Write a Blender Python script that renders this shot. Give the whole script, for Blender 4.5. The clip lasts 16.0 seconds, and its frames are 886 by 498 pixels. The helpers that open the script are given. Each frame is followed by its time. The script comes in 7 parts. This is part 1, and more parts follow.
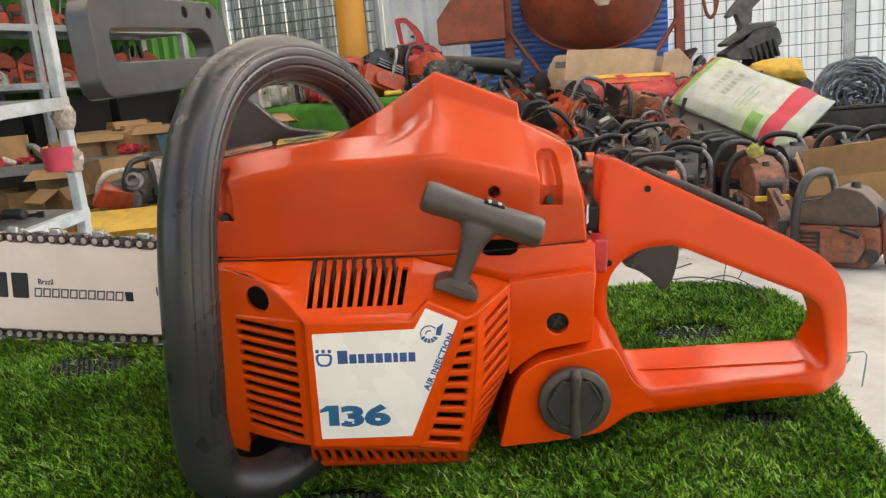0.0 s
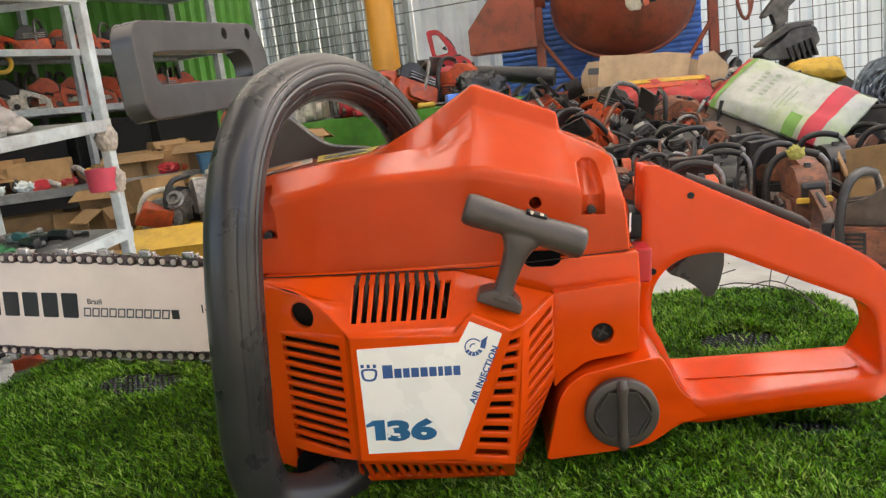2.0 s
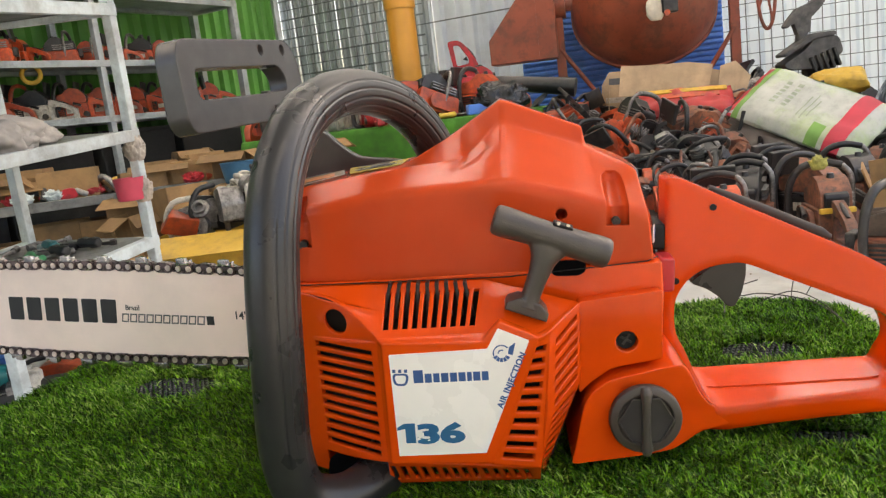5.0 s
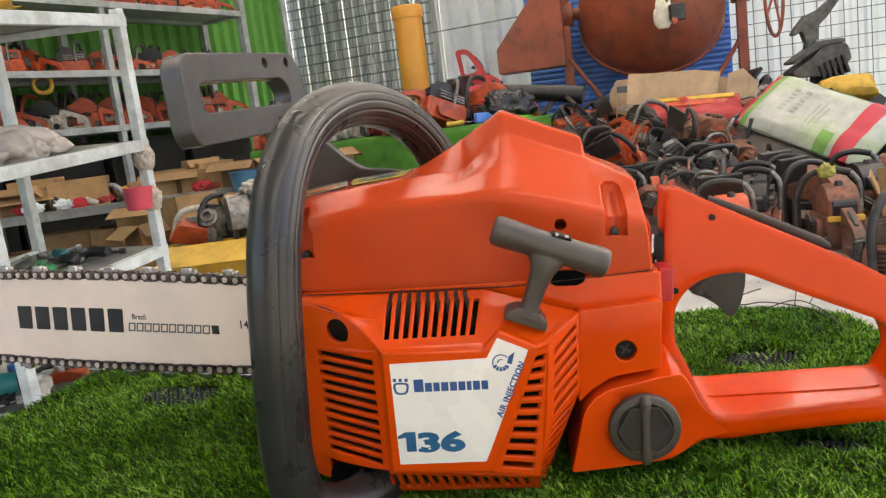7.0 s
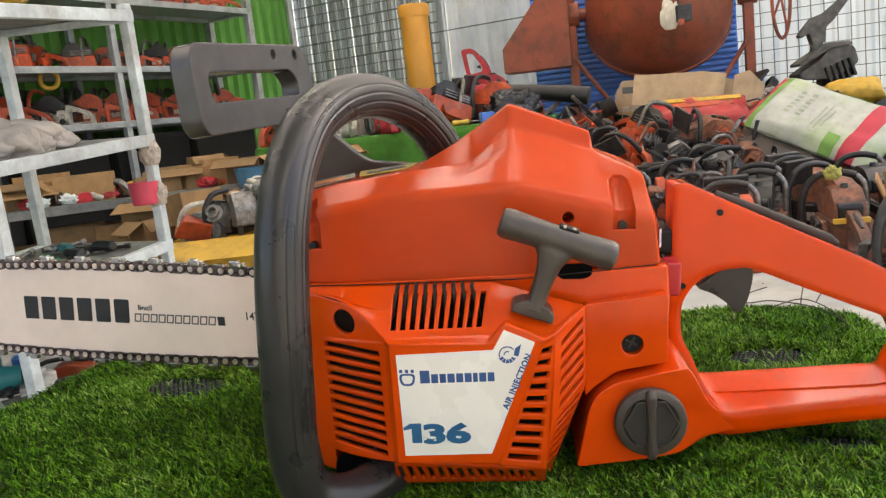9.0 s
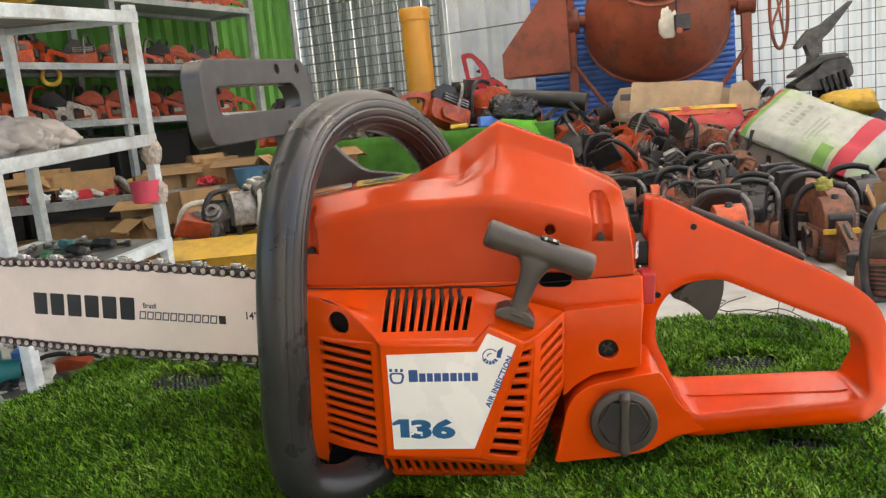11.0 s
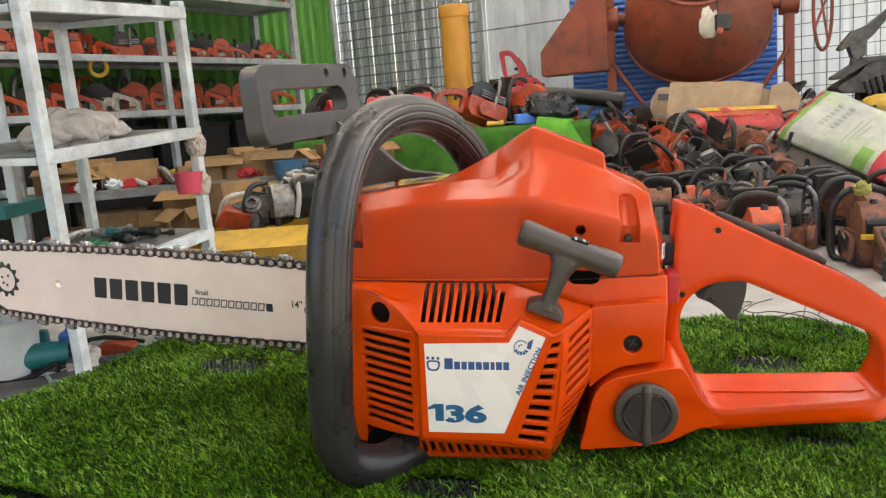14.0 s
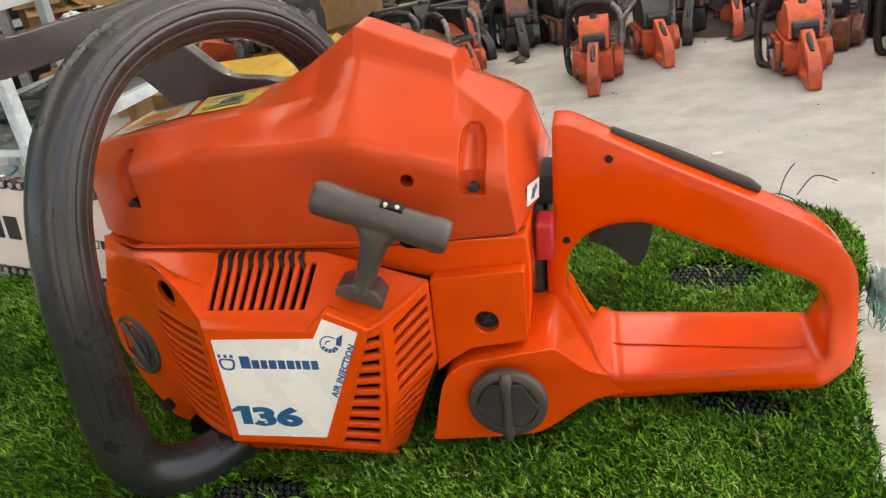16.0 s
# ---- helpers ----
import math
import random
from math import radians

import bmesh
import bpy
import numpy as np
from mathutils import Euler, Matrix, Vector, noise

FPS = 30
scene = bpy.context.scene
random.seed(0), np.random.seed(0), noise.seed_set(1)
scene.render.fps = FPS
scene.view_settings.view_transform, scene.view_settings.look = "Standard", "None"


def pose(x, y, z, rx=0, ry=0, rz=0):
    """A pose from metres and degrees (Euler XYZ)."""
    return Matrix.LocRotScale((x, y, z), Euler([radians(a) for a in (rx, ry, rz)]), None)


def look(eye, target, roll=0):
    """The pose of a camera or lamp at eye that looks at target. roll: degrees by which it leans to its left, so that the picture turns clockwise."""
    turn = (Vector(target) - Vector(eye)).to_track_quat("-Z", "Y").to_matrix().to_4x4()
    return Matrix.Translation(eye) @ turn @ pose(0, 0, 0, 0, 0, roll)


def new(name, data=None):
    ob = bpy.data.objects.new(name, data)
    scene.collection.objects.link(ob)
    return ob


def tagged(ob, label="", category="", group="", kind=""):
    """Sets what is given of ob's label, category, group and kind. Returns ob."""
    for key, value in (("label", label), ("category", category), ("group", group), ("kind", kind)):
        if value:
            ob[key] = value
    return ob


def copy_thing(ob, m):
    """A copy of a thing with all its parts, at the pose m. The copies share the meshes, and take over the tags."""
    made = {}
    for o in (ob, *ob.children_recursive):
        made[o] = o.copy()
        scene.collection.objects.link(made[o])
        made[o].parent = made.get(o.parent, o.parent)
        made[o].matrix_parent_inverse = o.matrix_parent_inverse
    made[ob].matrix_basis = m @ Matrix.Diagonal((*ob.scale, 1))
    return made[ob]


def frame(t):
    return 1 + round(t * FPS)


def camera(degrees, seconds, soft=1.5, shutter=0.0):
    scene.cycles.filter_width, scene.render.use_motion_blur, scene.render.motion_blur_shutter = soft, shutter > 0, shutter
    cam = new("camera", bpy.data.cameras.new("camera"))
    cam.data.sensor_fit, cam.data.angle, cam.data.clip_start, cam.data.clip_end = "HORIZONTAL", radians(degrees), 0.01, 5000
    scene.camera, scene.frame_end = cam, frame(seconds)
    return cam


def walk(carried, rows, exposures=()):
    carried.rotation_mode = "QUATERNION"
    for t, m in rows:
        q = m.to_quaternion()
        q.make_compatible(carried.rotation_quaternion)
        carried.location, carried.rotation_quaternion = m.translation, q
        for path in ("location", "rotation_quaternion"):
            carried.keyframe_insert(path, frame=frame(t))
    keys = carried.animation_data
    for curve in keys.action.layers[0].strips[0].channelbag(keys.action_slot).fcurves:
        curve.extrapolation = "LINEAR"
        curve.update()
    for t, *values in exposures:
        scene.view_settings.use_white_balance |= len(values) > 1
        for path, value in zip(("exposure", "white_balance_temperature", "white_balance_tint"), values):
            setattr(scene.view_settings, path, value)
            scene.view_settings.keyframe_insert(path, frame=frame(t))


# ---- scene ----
cam = camera(58.6, 16.0, soft=1.3)
METRES, EYE, TILT, LEAN, TURN = 0.44, 0.55, -12.0, 5.0, 0.0
ROWS = [
    (0.0, 0.0, 0.0, 0.0, 0.0, 0.0, -0.0),
    (0.5, -0.0104, -0.0063, 0.0024, 0.94, 0.47, 0.36),
    (1.0, -0.0105, -0.007, -0.002, 1.69, 0.76, 0.82),
    (1.5, -0.0169, -0.0018, -0.0027, 2.21, 0.79, 1.12),
    (2.0, -0.0081, 0.001, 0.0035, 2.61, 0.77, 1.29),
    (2.5, -0.0078, -0.0105, -0.0004, 3.0, 0.78, 1.35),
    (3.0, -0.0201, -0.0297, 0.0102, 3.43, 0.85, 1.29),
    (3.5, -0.0232, -0.0336, 0.0002, 3.72, 1.0, 1.19),
    (4.0, -0.0214, -0.0309, 0.0019, 3.85, 1.16, 1.08),
    (6.5, -0.0143, -0.0473, 0.005, 4.41, 1.92, 1.09),
    (7.0, -0.0067, -0.0482, 0.0064, 4.65, 2.04, 1.06),
    (7.5, -0.008, -0.0495, 0.0035, 4.82, 2.05, 0.93),
    (8.0, -0.0032, -0.0485, 0.0059, 4.89, 2.06, 0.74),
    (8.5, -0.011, -0.054, 0.001, 4.91, 2.03, 0.57),
    (9.0, -0.0123, -0.0477, -0.0047, 4.88, 2.04, 0.46),
    (9.5, -0.0048, -0.0482, 0.0022, 4.82, 2.1, 0.4),
    (12.0, 0.0085, -0.1698, 0.003, 4.98, 2.19, -1.51),
    (12.5, 0.0112, -0.1769, 0.011, 5.49, 2.27, -1.81),
    (13.0, 0.0076, -0.2123, 0.0076, 6.12, 2.36, -2.05),
    (13.5, -0.0191, -0.2317, -0.004, 6.67, 2.32, -2.19),
    (14.0, 0.0073, -0.2021, 0.0005, 7.01, 1.77, -2.01),
    (14.5, 0.0745, -0.1763, 0.0288, 7.16, 0.24, -1.53),
    (15.0, 0.1593, -0.0319, 0.0583, 7.54, -2.67, -0.13),
    (15.5, 0.2737, 0.108, 0.2416, 9.49, -10.06, 1.37),
    (16.0, 0.2705, 0.1615, 0.202, 10.2, -13.03, 1.35),
]
walk(cam, [(t, pose(0, 0, EYE, TILT, LEAN, TURN) @ pose(METRES * x, METRES * y, METRES * z, 90 + pitch, roll, yaw)) for t, x, y, z, yaw, pitch, roll in ROWS],
     exposures=[(0.0, 1.90, 7600, 12), (16.0, 1.90, 7600, 12)])

# ---- light: an open-fronted shed under a bright hazy sky ----
world = bpy.data.worlds.new("sky")
scene.world = world
world.use_nodes = True
wn = world.node_tree.nodes
sky = wn.new("ShaderNodeTexSky")
sky.sky_type, sky.sun_disc = "NISHITA", False
sky.sun_elevation, sky.sun_rotation = radians(50), radians(42)
sky.air_density, sky.dust_density = 1.0, 4.0
world.node_tree.links.new(sky.outputs["Color"], wn["Background"].inputs["Color"])
wn["Background"].inputs["Strength"].default_value = 0.15
sun = new("sun", bpy.data.lights.new("sun", "SUN"))
sun.data.energy, sun.data.angle, sun.data.color = 2.5, radians(10), (1.0, 0.95, 0.88)
sun.matrix_world = look((5, 5.5, 9), (0, 0, 0))

# the table stands a little askew on the uneven floor
TABLE = pose(0, 0.45, EYE - 0.205, 2.5, 4.5, 0)

# ---- materials ----
def mat(name, base, rough=0.5, metal=0.0, var=0.12, scale=30.0, bump=0.1, fine=400.0, stain=None, stain_amount=0.3, rand=0.0, coat=0.0, spec=0.5, edge=0.0, grime=0.0):
    """A procedural surface: base colour varied at two scales, with relief, roughness wear and optional stains."""
    m = bpy.data.materials.new(name)
    m.use_nodes = True
    n, l = m.node_tree.nodes, m.node_tree.links
    b = n["Principled BSDF"]
    co = n.new("ShaderNodeTexCoord")
    big, small = n.new("ShaderNodeTexNoise"), n.new("ShaderNodeTexNoise")
    big.inputs["Scale"].default_value, big.inputs["Detail"].default_value = scale, 5
    small.inputs["Scale"].default_value, small.inputs["Detail"].default_value = fine, 3
    l.new(co.outputs["Object"], big.inputs["Vector"])
    l.new(co.outputs["Object"], small.inputs["Vector"])
    ramp = n.new("ShaderNodeValToRGB")
    dark = tuple(c * (1 - var) for c in base)
    light = tuple(min(1, c * (1 + var)) for c in base)
    ramp.color_ramp.elements[0].color, ramp.color_ramp.elements[1].color = (*dark, 1), (*light, 1)
    ramp.color_ramp.elements[0].position, ramp.color_ramp.elements[1].position = 0.3, 0.7
    l.new(big.outputs["Fac"], ramp.inputs["Fac"])
    col = ramp.outputs["Color"]
    if stain:
        st = n.new("ShaderNodeTexNoise")
        st.inputs["Scale"].default_value, st.inputs["Detail"].default_value, st.inputs["Roughness"].default_value = scale * 0.35, 8, 0.7
        l.new(co.outputs["Object"], st.inputs["Vector"])
        sr = n.new("ShaderNodeValToRGB")
        sr.color_ramp.elements[0].position, sr.color_ramp.elements[1].position = 0.48, 0.68
        sr.color_ramp.elements[1].color = (stain_amount,) * 3 + (1,)
        l.new(st.outputs["Fac"], sr.inputs["Fac"])
        mix = n.new("ShaderNodeMix")
        mix.data_type = "RGBA"
        l.new(sr.outputs["Color"], mix.inputs["Factor"])
        l.new(col, mix.inputs["A"])
        mix.inputs["B"].default_value = (*stain, 1)
        col = mix.outputs["Result"]
    if grime:  # oily smears and specks
        gn, gr, gm = n.new("ShaderNodeTexNoise"), n.new("ShaderNodeValToRGB"), n.new("ShaderNodeMix")
        gn.inputs["Scale"].default_value, gn.inputs["Detail"].default_value, gn.inputs["Roughness"].default_value = scale * 1.6, 9, 0.72
        l.new(co.outputs["Object"], gn.inputs["Vector"])
        gr.color_ramp.elements[0].position, gr.color_ramp.elements[1].position = 0.47, 0.62
        gr.color_ramp.elements[1].color = (grime,) * 3 + (1,)
        l.new(gn.outputs["Fac"], gr.inputs["Fac"])
        gm.data_type = "RGBA"
        l.new(gr.outputs["Color"], gm.inputs["Factor"])
        l.new(col, gm.inputs["A"])
        gm.inputs["B"].default_value = (0.035, 0.028, 0.022, 1)
        col = gm.outputs["Result"]
    if rand:
        oi, hs, mr = n.new("ShaderNodeObjectInfo"), n.new("ShaderNodeHueSaturation"), n.new("ShaderNodeMapRange")
        l.new(oi.outputs["Random"], mr.inputs["Value"])
        mr.inputs["To Min"].default_value, mr.inputs["To Max"].default_value = 1 - rand, 1 + rand
        l.new(mr.outputs["Result"], hs.inputs["Value"])
        l.new(col, hs.inputs["Color"])
        col = hs.outputs["Color"]
    l.new(col, b.inputs["Base Color"])
    rr = n.new("ShaderNodeMapRange")
    rr.inputs["To Min"].default_value, rr.inputs["To Max"].default_value = max(0.03, rough - 0.1), min(1, rough + 0.1)
    l.new(big.outputs["Fac"], rr.inputs["Value"])
    l.new(rr.outputs["Result"], b.inputs["Roughness"])
    b.inputs["Metallic"].default_value = metal
    b.inputs["Coat Weight"].default_value = coat
    b.inputs["Coat Roughness"].default_value = 0.06
    b.inputs["Specular IOR Level"].default_value = spec
    if edge:
        bv = n.new("ShaderNodeBevel")
        bv.samples, bv.inputs["Radius"].default_value = 8, edge
        l.new(bv.outputs["Normal"], b.inputs["Normal"])
    if bump:
        bp = n.new("ShaderNodeBump")
        bp.inputs["Strength"].default_value, bp.inputs["Distance"].default_value = bump, 0.001
        l.new(small.outputs["Fac"], bp.inputs["Height"])
        if edge:
            l.new(bv.outputs["Normal"], bp.inputs["Normal"])
        l.new(bp.outputs["Normal"], b.inputs["Normal"])
    return m


ORANGE = mat("orange_plastic", (0.72, 0.069, 0.006), 0.14, var=0.06, scale=25, bump=0.035, fine=700, stain=(0.50, 0.035, 0.004), stain_amount=0.3, edge=0.0018, spec=0.26, coat=0.18)
ORANGE_TOP = mat("faded_orange_plastic", (0.55, 0.060, 0.014), 0.22, var=0.07, scale=25, bump=0.04, fine=700, stain=(0.50, 0.10, 0.035), stain_amount=0.3, edge=0.0014, spec=0.17, coat=0.05)
ORANGE_ROUND = mat("rounded_orange_plastic", (0.69, 0.059, 0.003), 0.10, var=0.06, scale=25, bump=0.03, fine=700, stain=(0.50, 0.035, 0.004), stain_amount=0.3, edge=0.009, spec=0.22, coat=0.16)
RUBBER = mat("grey_rubber", (0.022, 0.021, 0.021), 0.29, var=0.2, scale=40, bump=0.06, fine=700, stain=(0.042, 0.041, 0.041), stain_amount=0.4, spec=0.48)
MATTEGREY = mat("matte_grey_plastic", (0.050, 0.045, 0.041), 0.62, var=0.15, scale=60, bump=0.1, fine=900, spec=0.18)
GREYPLASTIC = mat("grey_plastic", (0.066, 0.054, 0.046), 0.36, var=0.12, scale=60, bump=0.2, fine=1500, edge=0.0015)
GUARDPLASTIC = mat("guard_plastic", (0.060, 0.053, 0.050), 0.20, var=0.12, scale=60, bump=0.04, fine=1500, edge=0.002)
BLACK = mat("black_plastic", (0.012, 0.012, 0.012), 0.5, var=0.3, scale=80, spec=0.2)
DARKMETAL = mat("dark_casting", (0.05, 0.048, 0.045), 0.5, 0.6, var=0.4, scale=120, bump=0.3)
LABELWHITE = mat("label_vinyl", (0.88, 0.84, 0.78), 0.28, var=0.04, scale=20, bump=0.1, fine=120, stain=(0.60, 0.56, 0.52), stain_amount=0.35)
LABELBLUE = mat("label_blue", (0.03, 0.09, 0.25), 0.4, var=0.1, bump=0)
LABELTEAL = mat("label_teal_blue", (0.015, 0.12, 0.26), 0.4, var=0.15, bump=0)
BARSTEEL = mat("bar_steel", (0.88, 0.73, 0.65), 0.36, 0.12, var=0.05, scale=15, bump=0.1, fine=250, stain=(0.5, 0.42, 0.38), stain_amount=0.3)
INK = mat("black_ink", (0.015, 0.015, 0.016), 0.5, var=0.2, bump=0)
INKGREY = mat("grey_ink", (0.10, 0.10, 0.10), 0.5, var=0.2, bump=0)
CHAINDARK = mat("oiled_chain_steel", (0.115, 0.085, 0.085), 0.28, 0.75, var=0.4, scale=200, bump=0.2)
CHAINBRIGHT = mat("bright_chain_steel", (0.40, 0.38, 0.37), 0.22, 0.95, var=0.2, scale=200, bump=0.1)
RIVET = mat("rivet_steel", (0.66, 0.56, 0.50), 0.35, 0.9, var=0.2, scale=300, bump=0.1)
REDSWITCH = mat("red_plastic", (0.40, 0.014, 0.020), 0.4, var=0.1)
YELLOWLABEL = mat("yellow_label", (0.56, 0.42, 0.08), 0.2, var=0.25, scale=90)
CREAM = mat("cream_label", (0.62, 0.55, 0.42), 0.2, var=0.2, scale=90)
# near-black that stands for the shade inside openings
HOLLOWSHADE = mat("hollow_shade", (0.004, 0.004, 0.004), 0.95, var=0.05, scale=40, bump=0.02, fine=300, spec=0.05)

# ---- building helpers ----
from mathutils.geometry import delaunay_2d_cdt


def weigh(me, limit=50):
    """Normals weighted by area, so that flat faces stay flat beside their rounded edges."""
    if len(me.polygons) > 9000:
        return
    at = [[] for _ in me.vertices]
    nor = [p.normal.copy() for p in me.polygons]
    area = [p.area for p in me.polygons]
    for p in me.polygons:
        for v in p.vertices:
            at[v].append(p.index)
    cut = math.cos(radians(limit))
    out = []
    for p in me.polygons:
        n = nor[p.index]
        for v in p.vertices:
            s = Vector()
            for f in at[v]:
                if nor[f].dot(n) > cut:
                    s += nor[f] * area[f]
            out.append(s.normalized() if s.length > 0 else n)
    me.normals_split_custom_set(out)


def finish(bm, sharp=35):
    bmesh.ops.recalc_face_normals(bm, faces=bm.faces)
    for f in bm.faces:
        f.smooth = True
    me = bpy.data.meshes.new("mesh")
    bm.to_mesh(me)
    bm.free()
    me.set_sharp_from_angle(angle=radians(sharp))
    if sharp < 60:
        weigh(me, sharp + 12)
    return me


def part(name, bm, material, parent=None, label="", sharp=35, m=None):
    """One mesh object, under a thing or a part."""
    me = bm if isinstance(bm, bpy.types.Mesh) else finish(bm, sharp)
    if material and not me.materials:
        me.materials.append(material)
    ob = new(name, me)
    if m is not None:
        ob.matrix_world = m
    if parent is not None:
        ob.parent = parent
    if label:
        ob["label"] = label
    return ob


def thing(name, m, label, category, group="", kind=""):
    ob = new(name)
    ob.matrix_world = m
    ob.empty_display_size = 0.05
    return tagged(ob, label, category, group, kind)


def join(bm, other, m=None):
    """Adds other's faces to bm."""
    if m is not None:
        other.transform(m)
    tmp = bpy.data.meshes.new("tmp")
    other.to_mesh(tmp)
    other.free()
    bm.from_mesh(tmp)
    bpy.data.meshes.remove(tmp)
    return bm


def bevelled(bm, width, segments=2, angle=30):
    if width > 0:
        edges = [e for e in bm.edges if len(e.link_faces) == 2 and e.calc_face_angle(0) > radians(angle)]
        bmesh.ops.bevel(bm, geom=edges, offset=width, segments=segments, profile=0.5, affect="EDGES", clamp_overlap=True)
    return bm


def box(x0, x1, y0, y1, z0, z1, bevel=0.0, segments=2):
    bm = bmesh.new()
    bmesh.ops.create_cube(bm, size=1)
    bm.transform(Matrix.LocRotScale(((x0 + x1) / 2, (y0 + y1) / 2, (z0 + z1) / 2), None, (abs(x1 - x0), abs(y1 - y0), abs(z1 - z0))))
    return bevelled(bm, bevel, segments)


def smooth_loop(pts, n=4, closed=True):
    """Catmull-Rom through 2D or 3D points."""
    out, k = [], len(pts)
    for i in range(k if closed else k - 1):
        p = [Vector(pts[(i + j) % k] if closed else pts[min(max(i + j, 0), k - 1)]) for j in (-1, 0, 1, 2)]
        for s in range(n):
            t = s / n
            out.append(0.5 * (2 * p[1] + (p[2] - p[0]) * t + (2 * p[0] - 5 * p[1] + 4 * p[2] - p[3]) * t * t + (3 * p[1] - p[0] - 3 * p[2] + p[3]) * t ** 3))
    if not closed:
        out.append(Vector(pts[-1]))
    return out


def rounded(pts, r, n=4):
    """A closed 2D polygon with its corners rounded; r: one radius or one a corner."""
    out, k = [], len(pts)
    for i in range(k):
        a, b, c = (Vector(pts[(i + j) % k]) for j in (-1, 0, 1))
        rad = r[i] if isinstance(r, (list, tuple)) else r
        u, v = (a - b), (c - b)
        d = min(rad, u.length * 0.45, v.length * 0.45)
        p, q = b + u.normalized() * d, b + v.normalized() * d
        for s in range(n + 1):
            t = s / n
            out.append((1 - t) ** 2 * p + 2 * t * (1 - t) * b + t * t * q)
    return out


def dense(pts, step=0.006):
    """A closed 2D loop with points no further apart than step."""
    out = []
    for a, b in zip(pts, list(pts[1:]) + [pts[0]]):
        a, b = Vector(a), Vector(b)
        n = max(1, int((b - a).length / step))
        out += [a.lerp(b, i / n) for i in range(n)]
    return out


def prism(pts, y0, y1, bevel=0.0, segments=2, holes=()):
    """An outline in x and z, with holes, from y0 to y1."""
    bm = bmesh.new()
    loops = [pts, *holes]
    made = []
    for loop in loops:
        vs = [bm.verts.new((p[0], y0, p[1])) for p in loop]
        made.append([bm.edges.new((vs[i], vs[(i + 1) % len(vs)])) for i in range(len(vs))])
    if holes:
        bmesh.ops.triangle_fill(bm, use_beauty=True, use_dissolve=False, edges=[e for es in made for e in es])
    else:
        bmesh.ops.contextual_create(bm, geom=made[0])
    ext = bmesh.ops.extrude_face_region(bm, geom=list(bm.faces))
    moved = [g for g in ext["geom"] if isinstance(g, bmesh.types.BMVert)]
    bmesh.ops.translate(bm, verts=moved, vec=(0, y1 - y0, 0))
    return bevelled(bm, bevel, segments)


def tube(path, radius, segs=14, closed=False, ridges=0, ridge=0.0, squash=1.0, caps=True, facing=None, start=0):
    """A round bar along a path; radius: one number or one for each point."""
    pts = [Vector(p) for p in path]
    bm = bmesh.new()
    rings, k = [], len(pts)
    side = None
    for i, p in enumerate(pts):
        a = pts[(i - 1) % k] if closed or i > 0 else p
        b = pts[(i + 1) % k] if closed or i < k - 1 else p
        d = (b - a).normalized()
        if side is None:
            side = d.orthogonal().normalized() if abs(d.y) > 0.9 else d.cross(Vector((0, 1, 0))).normalized()
        side = (side - d * side.dot(d)).normalized()
        up = d.cross(side)
        r = radius[i] if isinstance(radius, (list, tuple)) else radius
        ring = []
        for s in range(segs):
            w = 2 * math.pi * s / segs
            out = side * math.cos(w) + up * math.sin(w) * squash
            if ridges and i >= start and (facing is None or out.dot(facing) > 0.55):
                out *= 1 - ridge * max(0.0, math.cos(w * ridges)) ** 4
            ring.append(bm.verts.new(p + out * r))
        rings.append(ring)
    for i in range(k if closed else k - 1):
        A, B = rings[i], rings[(i + 1) % k]
        for s in range(segs):
            bm.faces.new((A[s], A[(s + 1) % segs], B[(s + 1) % segs], B[s]))
    if caps and not closed:
        bm.faces.new(rings[0][::-1])
        bm.faces.new(rings[-1])
    return bm


def lathe(profile, segs=32):
    """A turned body about z from (radius, height) pairs."""
    bm = bmesh.new()
    rings = []
    for r, z in profile:
        rings.append([bm.verts.new((r * math.cos(2 * math.pi * s / segs), r * math.sin(2 * math.pi * s / segs), z)) for s in range(segs)])
    for A, B in zip(rings, rings[1:]):
        for s in range(segs):
            bm.faces.new((A[s], A[(s + 1) % segs], B[(s + 1) % segs], B[s]))
    bm.faces.new(rings[0][::-1])
    bm.faces.new(rings[-1])
    return bm


def loft(sections, cap=True):
    """Closed rings of equal length, joined one after another."""
    bm = bmesh.new()
    rings = [[bm.verts.new(p) for p in s] for s in sections]
    k = len(rings[0])
    for A, B in zip(rings, rings[1:]):
        for s in range(k):
            bm.faces.new((A[s], A[(s + 1) % k], B[(s + 1) % k], B[s]))
    if cap:
        bm.faces.new(rings[0][::-1])
        bm.faces.new(rings[-1])
    return bm


def in_loop(c, loop):
    """Whether the 2D point lies inside the closed loop."""
    odd = False
    for (x0, y0), (x1, y1) in zip(loop, loop[1:] + loop[:1]):
        if (y0 > c.y) != (y1 > c.y) and c.x < (x1 - x0) * (c.y - y0) / (y1 - y0) + x0:
            odd = not odd
    return odd


